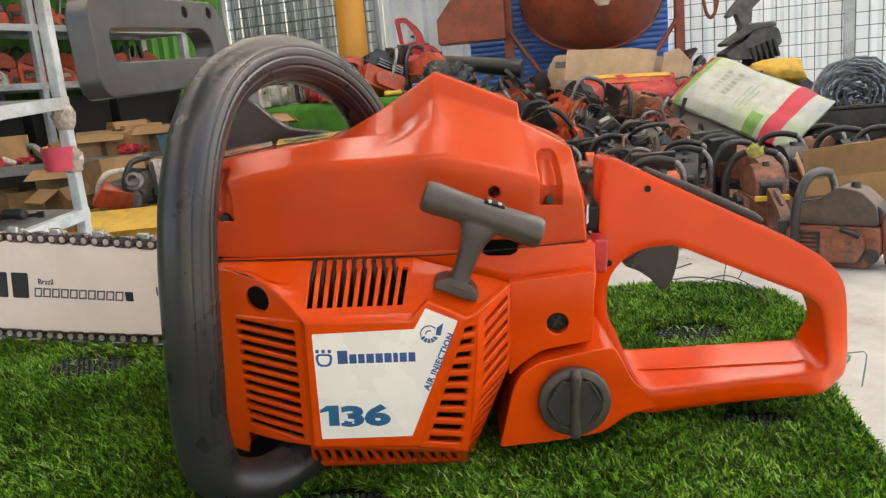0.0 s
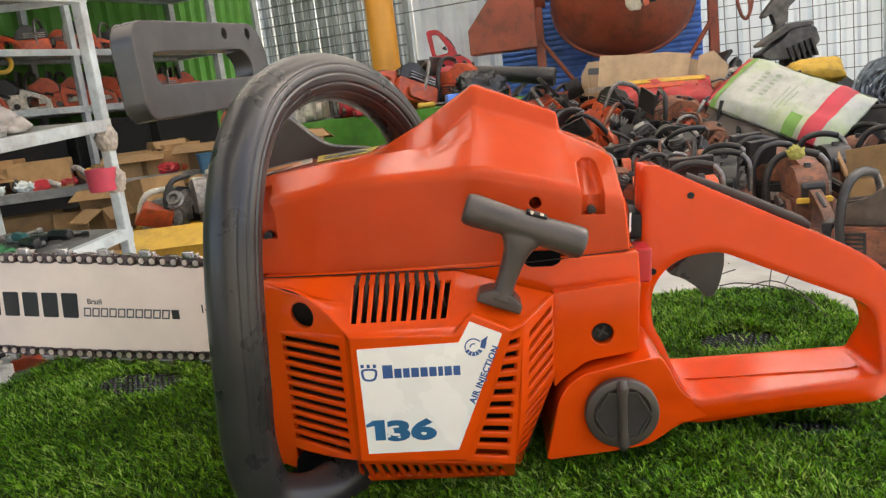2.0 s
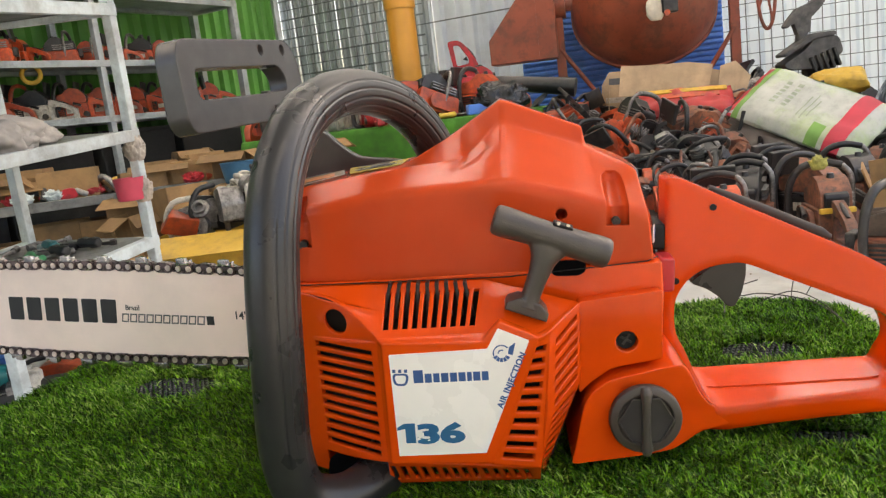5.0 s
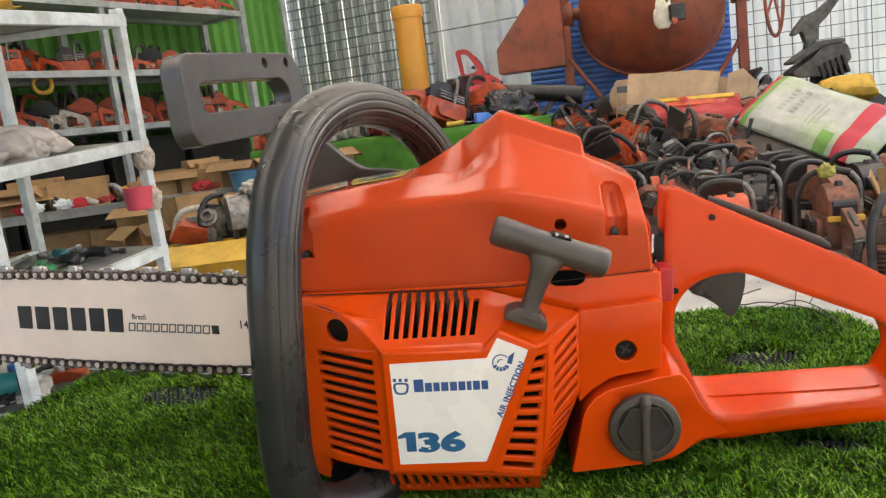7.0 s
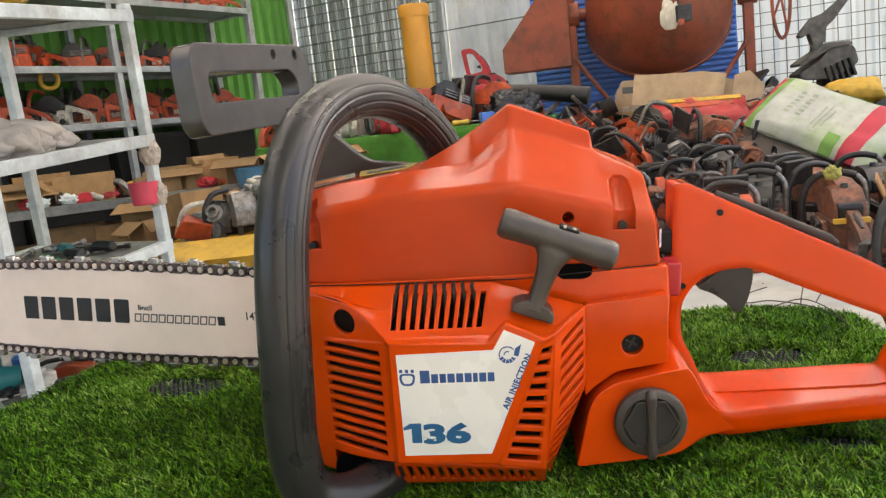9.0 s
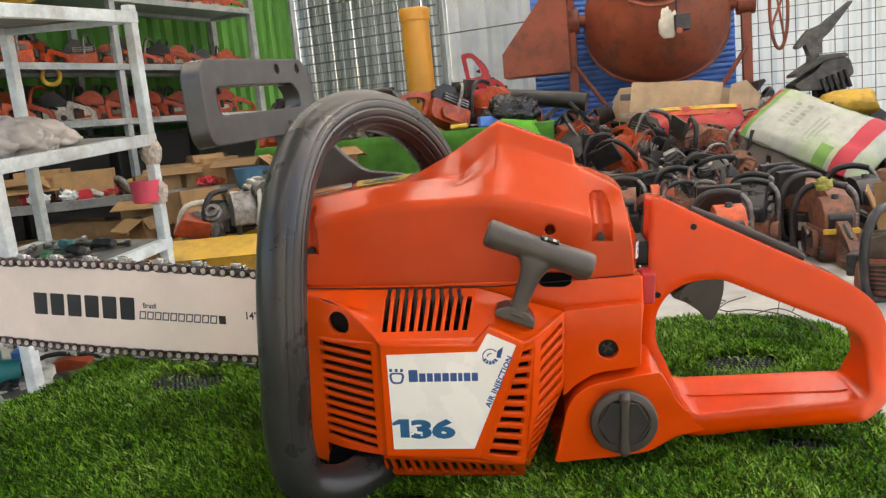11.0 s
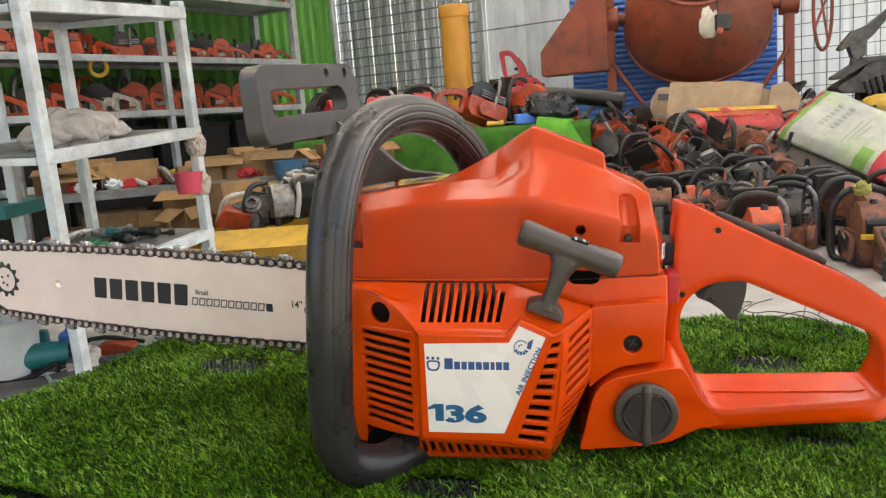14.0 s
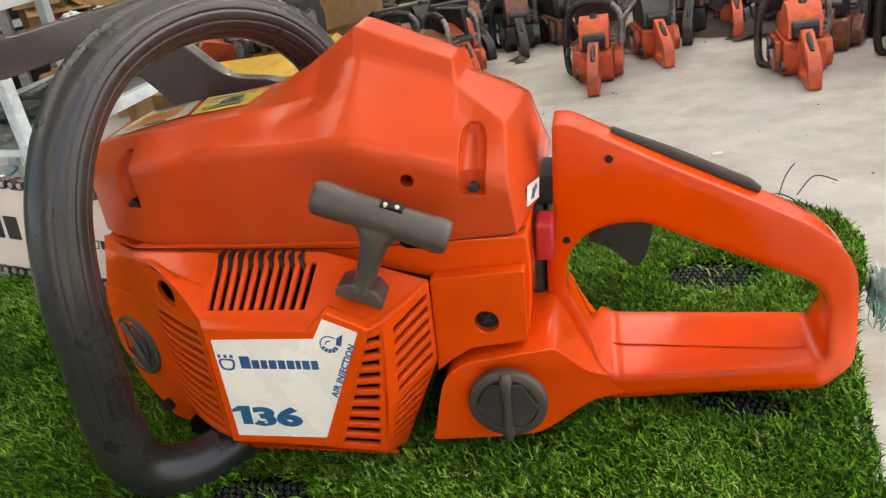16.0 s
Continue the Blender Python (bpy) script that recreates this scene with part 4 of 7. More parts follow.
def grass_material():
    m = bpy.data.materials.new("plastic_grass")
    m.use_nodes = True
    n, l = m.node_tree.nodes, m.node_tree.links
    b = n["Principled BSDF"]
    geo, ramp = n.new("ShaderNodeNewGeometry"), n.new("ShaderNodeValToRGB")
    e = ramp.color_ramp.elements
    e[0].color, e[1].color = (0.006, 0.028, 0.002, 1), (0.42, 0.60, 0.16, 1)
    for pos, c in ((0.10, (0.026, 0.036, 0.004, 1)), (0.13, (0.008, 0.036, 0.002, 1)), (0.40, (0.027, 0.105, 0.003, 1)), (0.66, (0.088, 0.270, 0.010, 1)), (0.90, (0.23, 0.48, 0.030, 1))):
        ramp.color_ramp.elements.new(pos).color = c
    # broad lighter and darker noise patches shift the blades' own tone
    co, big, ad, mr = n.new("ShaderNodeTexCoord"), n.new("ShaderNodeTexNoise"), n.new("ShaderNodeMath"), n.new("ShaderNodeMapRange")
    big.inputs["Scale"].default_value, big.inputs["Detail"].default_value = 9.0, 3
    l.new(co.outputs["Object"], big.inputs["Vector"])
    l.new(big.outputs["Fac"], mr.inputs["Value"])
    mr.inputs["From Min"].default_value, mr.inputs["From Max"].default_value = 0.35, 0.65
    mr.inputs["To Min"].default_value, mr.inputs["To Max"].default_value = -0.14, 0.12
    l.new(geo.outputs["Random Per Island"], ad.inputs[0])
    l.new(mr.outputs["Result"], ad.inputs[1])
    ad.use_clamp = True
    l.new(ad.outputs["Value"], ramp.inputs["Fac"])
    l.new(ramp.outputs["Color"], b.inputs["Base Color"])
    b.inputs["Roughness"].default_value = 0.34
    b.inputs["Specular IOR Level"].default_value = 0.16
    tr, add = n.new("ShaderNodeBsdfTranslucent"), n.new("ShaderNodeMixShader")
    l.new(ramp.outputs["Color"], tr.inputs["Color"])
    add.inputs["Fac"].default_value = 0.25
    l.new(b.outputs["BSDF"], add.inputs[1])
    l.new(tr.outputs["BSDF"], add.inputs[2])
    l.new(add.outputs["Shader"], n["Material Output"].inputs["Surface"])
    return m


def blades(x, y, z, rng, height, width, lean_x=0.0, lean_y=0.0):
    """A mesh of bent ribbon blades rooted at the given places."""
    k = len(x)
    h = height * rng.uniform(0.55, 1.0, k)
    w = width * rng.uniform(0.7, 1.2, k)
    a = rng.uniform(0, 2 * np.pi, k)
    tilt = rng.uniform(0.30, 1.20, k)
    da = rng.normal(0, 0.5, k) + a
    dx, dy = np.cos(da) * np.sin(tilt) + lean_x, np.sin(da) * np.sin(tilt) + lean_y
    dz = np.cos(tilt)
    sx, sy = -np.sin(a) * w / 2, np.cos(a) * w / 2
    v = np.zeros((k, 5, 3))
    root = np.stack([x, y, z], 1)
    mid = root + np.stack([dx * 0.42, dy * 0.42, dz * 0.50 + 0.06], 1) * h[:, None]
    tip = root + np.stack([dx, dy, dz * 0.82], 1) * h[:, None]
    side = np.stack([sx, sy, 0 * sx], 1)
    v[:, 0], v[:, 1], v[:, 2], v[:, 3], v[:, 4] = root - side, root + side, mid + side * 0.8, mid - side * 0.8, tip
    me = bpy.data.meshes.new("blades")
    me.vertices.add(k * 5)
    me.vertices.foreach_set("co", v.reshape(-1))
    base = (np.arange(k) * 5)[:, None]
    loops = np.concatenate([base + np.array([0, 1, 2, 3]), base + np.array([3, 2, 4])], 1).reshape(-1)
    me.loops.add(len(loops))
    me.loops.foreach_set("vertex_index", loops.astype(np.int32))
    me.polygons.add(2 * k)
    starts = np.stack([np.arange(k) * 7, np.arange(k) * 7 + 4], 1).reshape(-1)
    me.polygons.foreach_set("loop_start", starts.astype(np.int32))
    me.update(calc_edges=True)
    me.validate()
    return me


rng = np.random.default_rng(7)
N = 640000
x, y = rng.uniform(-0.63, 0.33, N), rng.uniform(-0.30, 0.36, N)
# tufts stand in rows of stitches
ix, iy = np.round(x / 0.0085), np.round(y / 0.0080)
tx, ty = ix * 0.0085 + 0.0022 * np.sin(ix * 12.9 + iy * 78.2), iy * 0.0080 + 0.0022 * np.sin(ix * 39.3 + iy * 11.1)
x, y = tx + (x - ix * 0.0085) * 0.92, ty + (y - iy * 0.0080) * 0.92
keep = inside(x, y, MAT)
for cx, cy, rx, ry in PATCHES[:4]:
    d = ((x - cx) / rx) ** 2 + ((y - cy) / ry) ** 2
    keep &= ~((d < rng.uniform(1.0, 1.5, N)) & (rng.uniform(0, 1, N) < 0.97))
# the dark seam towards the near edge
keep &= ~(np.abs(y + 0.095 + 0.22 * (x + 0.31) * 1.0) < 0.0075)
x, y = x[keep], y[keep]
gz = lie(x, y)
under = (np.abs(x - 0.04) < 0.20) & (y > 0.0) & (y < 0.14) & (gz < 1)
hgt = np.where(under & (x < 0.10), 0.0085, 0.0122)
GRASS = grass_material()
me = blades(x, y, gz, rng, hgt * (0.85 + 0.3 * np.sin(x * 31 + 2 * np.sin(y * 23)) ** 2), 0.00130, -0.22, -0.16)
me.materials.append(GRASS)
turf = new("artificial_grass", me)
turf.matrix_world = TABLE
tagged(turf, "short bright green artificial grass blades", "artificial grass", kind="stuff")

# dry wisps and wires lying on the grass behind the handle
WISP = mat("black_wire", (0.02, 0.018, 0.015), 0.5, var=0.3, bump=0)
wrn = random.Random(5)
for pts in ([(0.191, 0.289, -0.014), (0.203, 0.329, -0.006), (0.220, 0.351, -0.004), (0.214, 0.360, -0.006), (0.205, 0.349, -0.008), (0.215, 0.326, -0.008), (0.238, 0.326, -0.006), (0.272, 0.306, -0.007), (0.284, 0.271, -0.009), (0.288, 0.246, -0.014)],
            [(0.203, 0.326, -0.008), (0.217, 0.337, -0.002), (0.230, 0.345, 0.000), (0.240, 0.348, 0.002)],
            [(0.236, 0.317, -0.010), (0.266, 0.324, -0.004), (0.282, 0.300, -0.006), (0.289, 0.271, -0.012)],
            [(0.268, 0.330, -0.012), (0.277, 0.350, 0.002), (0.285, 0.356, 0.012)],
            [(0.285, 0.335, -0.010), (0.300, 0.345, 0.004), (0.318, 0.338, 0.002)]):
    tagged(part("wire_strand", tube(smooth_loop(pts, 5, closed=False), 0.0006, 6), WISP, m=TABLE), "thin dark wire strand lying on artificial grass", "wire", "wire strands")

# teal net threads at the mat's edge
NET = mat("teal_net", (0.16, 0.36, 0.32), 0.5, var=0.3, bump=0)
net = thing("net_scrap", TABLE, "frayed teal net threads at the grass edge", "net")
for k in range(16):
    x0, y0 = wrn.uniform(0.306, 0.322), wrn.uniform(0.175, 0.235)
    pts = [(x0, y0, -0.030)]
    for i in range(4):
        pts.append((pts[-1][0] + wrn.uniform(-0.003, 0.006), pts[-1][1] + wrn.uniform(-0.009, 0.009), -0.028 + wrn.uniform(-0.025, 0.012) * (i < 3)))
    part("thread", tube(smooth_loop(pts, 3, closed=False), 0.0006, 5), NET if k % 6 else WISP, net)
FILM = mat("clear_film", (0.42, 0.56, 0.56), 0.15, var=0.2, scale=60, bump=0.3)
bm = bmesh.new()
bmesh.ops.create_icosphere(bm, subdivisions=4, radius=1)
for v in bm.verts:
    d = v.co.normalized()
    v.co = Vector((d.x * 0.005, d.y * 0.020, d.z * 0.016)) * (1 + 0.6 * noise.noise(d * 2.4) + 0.3 * noise.noise(d * 6))
part("film", bm, FILM, net, "crumpled pale plastic film", 85, m=Matrix.Translation((0.322, 0.215, -0.038)))

# woven threads that show where the grass is worn away
THREAD = mat("black_thread", (0.014, 0.018, 0.022), 0.5, var=0.5, scale=300, bump=0.2)
for cx, cy, rx, ry in PATCHES[:4]:
    bm = bmesh.new()
    for i in range(int(2 * rx / 0.0042)):
        for j in range(int(2 * ry / 0.0048)):
            u, v = cx - rx + 0.0042 * (i + 0.5 * (j % 2)), cy - ry + 0.0048 * j
            if ((u - cx) / rx) ** 2 + ((v - cy) / ry) ** 2 < 1.05:
                h = float(lie(u, v))
                join(bm, box(u - 0.0014, u + 0.0014, v - 0.0017, v + 0.0017, h, h + 0.0022, 0.0006, 1))
    part("bare_weave", bm, THREAD, mat_ob, "bare black weave with knots")["kind"] = "stuff"

# ---- the shed ----
CORNER = Vector((-1.86, 7.1, 0))
U, V = Vector((0.9063, -0.4226, 0)), Vector((-0.4226, -0.9063, 0))
ROOM = Matrix(((U.x, -V.x, 0, CORNER.x), (U.y, -V.y, 0, CORNER.y), (0, 0, 1, 0), (0, 0, 0, 1)))  # x along the mesh wall, -y along the green wall
CONCRETE = mat("concrete_floor", (0.375, 0.375, 0.350), 0.8, var=0.14, scale=9, bump=0.6, fine=90, stain=(0.24, 0.205, 0.165), stain_amount=0.75, grime=0.07)
GREENSHEET = mat("green_sheet", (0.09, 0.30, 0.05), 0.45, var=0.15, scale=3, bump=0.1, stain=(0.05, 0.16, 0.04), stain_amount=0.5)
PALESHEET = mat("pale_sheet", (0.66, 0.72, 0.76), 0.5, var=0.08, scale=3, bump=0.1)
trn, tout = PALESHEET.node_tree.nodes, PALESHEET.node_tree.nodes["Material Output"]
tl, tm = trn.new("ShaderNodeBsdfTranslucent"), trn.new("ShaderNodeMixShader")
tl.inputs["Color"].default_value, tm.inputs["Fac"].default_value = (0.80, 0.84, 0.86, 1), 0.31
PALESHEET.node_tree.links.new(trn["Principled BSDF"].outputs["BSDF"], tm.inputs[1])
PALESHEET.node_tree.links.new(tl.outputs["BSDF"], tm.inputs[2])
PALESHEET.node_tree.links.new(tm.outputs["Shader"], tout.inputs["Surface"])
ZINC = mat("zinc", (0.42, 0.46, 0.47), 0.45, 0.5, var=0.15, scale=8, bump=0.2, grime=0.3)
ROOFSHEET = mat("roof_sheet", (0.40, 0.42, 0.43), 0.5, 0.0, var=0.15, scale=3)
# translucent sheet for the light strips added to the unseen roof
LIGHTSHEET = mat("added_light_sheet", (0.6, 0.6, 0.58), 0.5, 0.0, var=0.1, scale=3)
rn = LIGHTSHEET.node_tree.nodes
rt, rm = rn.new("ShaderNodeBsdfTranslucent"), rn.new("ShaderNodeMixShader")
rt.inputs["Color"].default_value, rm.inputs["Fac"].default_value = (0.92, 0.91, 0.88, 1), 0.92
LIGHTSHEET.node_tree.links.new(rn["Principled BSDF"].outputs["BSDF"], rm.inputs[1])
LIGHTSHEET.node_tree.links.new(rt.outputs["BSDF"], rm.inputs[2])
LIGHTSHEET.node_tree.links.new(rm.outputs["Shader"], rn["Material Output"].inputs["Surface"])
BLUESHEET = mat("blue_sheet", (0.08, 0.25, 0.76), 0.32, var=0.15, scale=6, grime=0.2)
RACKGREY = mat("rack_paint", (0.60, 0.66, 0.66), 0.42, var=0.14, scale=14, bump=0.3, stain=(0.26, 0.21, 0.17), stain_amount=0.65, grime=0.22)
REDOXIDE = mat("red_oxide_paint", (0.30, 0.065, 0.03), 0.5, var=0.2, scale=6, bump=0.2, stain=(0.20, 0.10, 0.06), stain_amount=0.5, grime=0.45)
CARD = mat("cardboard", (0.29, 0.165, 0.068), 0.8, var=0.15, scale=10, bump=0.3, stain=(0.20, 0.11, 0.045), stain_amount=0.5, rand=0.35, grime=0.22)
YELLOW = mat("yellow_plastic", (0.62, 0.37, 0.04), 0.5, var=0.15, scale=10, stain=(0.4, 0.25, 0.06), stain_amount=0.4, grime=0.25)
AMBER = mat("amber_pipe", (0.65, 0.30, 0.04), 0.4, var=0.1, scale=6)
GREENCLOTH = mat("green_turf_cloth", (0.036, 0.145, 0.011), 0.9, var=0.25, scale=20, bump=0.8, fine=250)
BRIGHTGREEN = mat("bright_green_cloth", (0.085, 0.34, 0.016), 0.7, var=0.2, scale=10, bump=0.4)
SAWORANGE = mat("used_orange", (0.52, 0.070, 0.017), 0.40, var=0.25, scale=25, bump=0.2, stain=(0.16, 0.05, 0.025), stain_amount=0.6, rand=0.25, grime=0.38)
SAWDIRTY = mat("dirty_brown_orange", (0.23, 0.080, 0.040), 0.6, var=0.35, scale=25, bump=0.3, stain=(0.05, 0.04, 0.035), stain_amount=0.8, rand=0.3, grime=0.75)
SAWRED = mat("used_red", (0.52, 0.02, 0.03), 0.4, var=0.2, scale=25, bump=0.1, stain=(0.12, 0.03, 0.03), stain_amount=0.5, rand=0.2, grime=0.45)
SAWPALE = mat("used_white_plastic", (0.55, 0.52, 0.45), 0.5, var=0.15, scale=25, stain=(0.2, 0.17, 0.13), stain_amount=0.7, rand=0.15, grime=0.5)
SAWDARK = mat("used_black_plastic", (0.017, 0.016, 0.016), 0.38, var=0.4, scale=30, bump=0.2, stain=(0.075, 0.062, 0.050), stain_amount=0.6, rand=0.4)
ALLOY = mat("dirty_alloy", (0.27, 0.255, 0.24), 0.4, 0.6, var=0.35, scale=40, bump=0.4, stain=(0.08, 0.07, 0.06), stain_amount=0.8, grime=0.55)
SCRAP = mat("oily_scrap", (0.06, 0.05, 0.042), 0.6, 0.2, var=0.6, scale=14, bump=0.8, stain=(0.16, 0.07, 0.035), stain_amount=0.7)

floor = part("floor", box(-16, 16, -14, 16, -0.1, 0), CONCRETE)
tagged(floor, "dusty grey concrete floor with stains", "floor", kind="structure")


def corrugated(length, height, pitch, depth, flat=0.45, thick=0.004):
    """An upright ribbed sheet along x, standing on z = 0."""
    pts, x = [], 0.0
    while x < length:
        for dx, y in ((0, 0), (flat * pitch, 0), (flat * pitch + 0.15 * pitch, depth), (pitch - 0.15 * pitch, depth)):
            pts.append((min(x + dx, length), y))
        x += pitch
    bm = bmesh.new()
    rows = [[bm.verts.new((px, py + oy, z)) for px, py in pts] for z, oy in ((0, 0), (height, 0), (height, thick), (0, thick))]
    for a in range(4):
        A, B = rows[a], rows[(a + 1) % 4]
        for i in range(len(pts) - 1):
            if (A[i].co - A[i + 1].co).length > 1e-6:
                bm.faces.new((A[i], A[i + 1], B[i + 1], B[i]))
    return bm


gw = part("wall_green", corrugated(8.0, 3.0, 0.115, 0.035), GREENSHEET, m=ROOM @ pose(0, 0, 0, 0, 0, -90))
tagged(gw, "green ribbed sheet metal wall", "wall", kind="structure")
# added out of view: keeps bright reflections off the saw's front faces
tagged(part("wall_unseen_front", box(4.3, 7.6, -8.12, -8.0, 0, 3.0), CONCRETE, m=ROOM), "unseen grey wall added behind the camera to block light", "wall", kind="structure")
GREYSHEET = mat("zinc_sheet", (0.66, 0.71, 0.76), 0.4, 0.1, var=0.12, scale=4, bump=0.1, stain=(0.26, 0.26, 0.26), stain_amount=0.4)
bm = bmesh.new()
for k in range(13):  # narrow sheets with daylight between them
    join(bm, corrugated(0.110, 3.0, 0.055, 0.02), Matrix.Translation((k * 0.118, 0.10 + 0.012 * (k % 2), 0)))
tagged(part("wall_slatted", bm, mat("dull_sheet", (0.36, 0.40, 0.41), 0.45, 0.1, var=0.15, scale=4, bump=0.1, stain=(0.24, 0.26, 0.24), stain_amount=0.5), m=ROOM), "narrow grey sheets with daylight between them", "wall", kind="structure")
tagged(part("wall_zinc", corrugated(1.95, 3.0, 0.14, 0.04), GREYSHEET, m=ROOM @ Matrix.Translation((1.534, 0.10, 0))), "grey ribbed zinc sheet wall", "wall", kind="structure")
tagged(part("wall_pale", corrugated(4.5, 3.0, 0.14, 0.045), PALESHEET, m=ROOM @ Matrix.Translation((3.486, 0.10, 0))), "pale ribbed sheets behind the steel mesh", "wall", kind="structure")
# unseen roof; strips and right edge are placed to steer light onto the saw
bm = bmesh.new()
STRIPS = ((0.8, 1.5, -8.0), (2.4, 3.1, -8.0), (3.9, 4.6, -4.8), (5.2, 5.8, -8.0))
for (a0, a1, _), (b0, b1, end) in zip(((-0.1, -0.1, -8.0),) + STRIPS, STRIPS + ((5.9, 5.9, -8.0),)):
    join(bm, box(a1, b0, -8.0, 0.2, 3.0, 3.02))
    if end > -8.0:
        join(bm, box(b0, b1, -8.0, end, 3.0, 3.02))
tagged(part("ceiling", bm, ROOFSHEET, m=ROOM), "unseen grey sheet roof added to shape the daylight", "ceiling", kind="structure")
bm = bmesh.new()
for a0, a1, end in STRIPS:
    join(bm, box(a0 - 0.04, a1 + 0.04, end - 0.04, 0.2, 3.024, 3.03))
tagged(part("ceiling_skylight", bm, LIGHTSHEET, m=ROOM), "unseen translucent strips added to the roof to let light in", "skylight", kind="structure")

WIREGREY = mat("mesh_wire", (0.16, 0.18, 0.18), 0.5, 0.3, var=0.2, scale=10)
# welded mesh in front of the pale sheets
fence = thing("mesh_fence", ROOM, "grey welded steel mesh fence panels", "fence", kind="structure")
bm = bmesh.new()
for i in [j for j in range(108) if j < 20 or j > 46]:
    join(bm, box(i * 0.075 - 0.003, i * 0.075 + 0.003, -0.003, 0.003, 0.05, 2.9))
part("upright_wires", bm, WIREGREY, fence)["kind"] = "stuff"
bm = bmesh.new()
for i in range(36):
    h = 0.007 if i % 2 else 0.004
    join(bm, box(0, 1.50, -0.008, -0.002, 0.1 + i * 0.08 - h, 0.1 + i * 0.08 + h))
    join(bm, box(3.40, 8, -0.008, -0.002, 0.1 + i * 0.08 - 0.0025, 0.1 + i * 0.08 + 0.0025))
    if i % 12 == 2:
        join(bm, box(1.5, 3.40, -0.008, -0.002, 0.1 + i * 0.08 - 0.005, 0.1 + i * 0.08 + 0.005))
part("level_wires", bm, WIREGREY, fence)["kind"] = "stuff"
for i in range(4):
    part("post", box(-0.03, 0.03, -0.07, -0.01, 0, 3.0, 0.004), ZINC, fence, m=Matrix.Translation((0.04 + i * 2.4, 0, 0)))

# ---- used chainsaws, each with its parts ----
def used_saw(label, main, top, group, handle=SAWDARK, guard=True, m=None, strut=ALLOY, badge=SAWPALE):
    ob = thing("used_chainsaw", m or Matrix.Identity(4), label, "chainsaw", group)
    part("body", prism(rounded([(-0.150, 0.030), (-0.120, 0.002), (0.050, 0.000), (0.075, 0.030), (0.075, 0.105), (-0.140, 0.105)], 0.015, 3), -0.055, 0.055, 0.008, 2), main, ob)
    part("top_cover", prism(rounded([(-0.135, 0.107), (0.072, 0.107), (0.066, 0.160), (0.030, 0.195), (-0.020, 0.205), (-0.070, 0.170), (-0.135, 0.150)], 0.012, 3), -0.046, 0.046, 0.012, 2), top, ob)
    st = prism(rounded([(-0.120, 0.015), (0.030, 0.015), (0.050, 0.060), (0.030, 0.100), (-0.120, 0.100)], 0.015, 3), -0.074, -0.056, 0.006, 2)
    comb = [(-0.055, 0.022), (-0.055, 0.096)]
    for i in range(6):
        comb += [(-0.105, 0.092 - i * 0.0115), (-0.105, 0.086 - i * 0.0115), (-0.062, 0.086 - i * 0.0115), (-0.062, 0.0805 - i * 0.0115)]
    part("vent_grille", prism(comb, -0.0775, -0.0742), SAWDARK, ob)
    part("starter_cover", st, main, ob)
    part("pull_handle", tube([(-0.005, -0.085, 0.105), (0.020, -0.085, 0.098), (0.040, -0.085, 0.088)], 0.008, 8), SAWDARK, ob)
    part("front_handle", tube(smooth_loop([(-0.070, -0.060, 0.004), (-0.100, -0.095, 0.015), (-0.108, -0.102, 0.090), (-0.104, -0.095, 0.170), (-0.092, -0.060, 0.225), (-0.078, 0.000, 0.238), (-0.066, 0.055, 0.225)], 3, closed=False), 0.0120, 10), handle, ob)
    part("handle_strut", tube(smooth_loop([(-0.066, 0.055, 0.225), (-0.062, 0.078, 0.195), (-0.060, 0.082, 0.150), (-0.060, 0.076, 0.060), (-0.060, 0.060, 0.010)], 3, closed=False), 0.0095, 10), strut, ob)
    part("badge", box(-0.050, 0.020, -0.0757, -0.0742, 0.045, 0.075), badge, ob)
    part("filter_knob", rod((0.010, 0.0, 0.190), (0.010, 0.0, 0.212), 0.014, 12, 0.010), SAWDARK, ob)
    part("finned_cylinder", join(join(box(-0.120, 0.020, 0.050, 0.066, 0.112, 0.118), box(-0.120, 0.020, 0.050, 0.066, 0.126, 0.132)), box(-0.120, 0.020, 0.050, 0.066, 0.140, 0.146)), ALLOY, ob)
    part("clutch_cover", prism(rounded([(-0.140, 0.010), (0.010, 0.010), (0.030, 0.050), (0.000, 0.090), (-0.130, 0.095)], 0.012, 3), 0.057, 0.085, 0.005, 2), main, ob)
    part("rear_handle", prism(rounded([(0.070, 0.140), (0.110, 0.130), (0.200, 0.090), (0.235, 0.060), (0.240, 0.000), (0.080, 0.000)], 0.018, 3), -0.017, 0.017, 0.007, 2,
                              holes=[rounded([(0.100, 0.090), (0.130, 0.092), (0.205, 0.058), (0.214, 0.026), (0.100, 0.022)], 0.012, 3)]), main, ob)
    part("trigger", prism(rounded([(0.115, 0.088), (0.140, 0.084), (0.132, 0.062), (0.124, 0.066)], 0.003, 2), -0.008, 0.008, 0.002), SAWDARK, ob)
    part("throttle_lock", tube([(0.110, 0, 0.128), (0.150, 0, 0.112), (0.185, 0, 0.096)], [0.006, 0.009, 0.006], 8), SAWDARK, ob)
    part("air_filter", prism(rounded([(0.030, 0.110), (0.076, 0.108), (0.080, 0.150), (0.040, 0.172)], 0.008, 2), -0.036, 0.036, 0.006), SAWDARK, ob)
    for yy in (-0.030, 0.030):
        part("cover_rib", box(-0.110, -0.020, yy - 0.004, yy + 0.004, 0.168, 0.186, 0.003), top, ob, m=pose(0, 0, -0.008, 0, -6, 0))
    part("filler_cap", rod((0.060, -0.062, 0.035), (0.060, -0.050, 0.035), 0.018, 14), SAWDARK, ob)
    part("muffler", box(-0.175, -0.145, -0.030, 0.040, 0.050, 0.110, 0.006), DARKMETAL, ob)
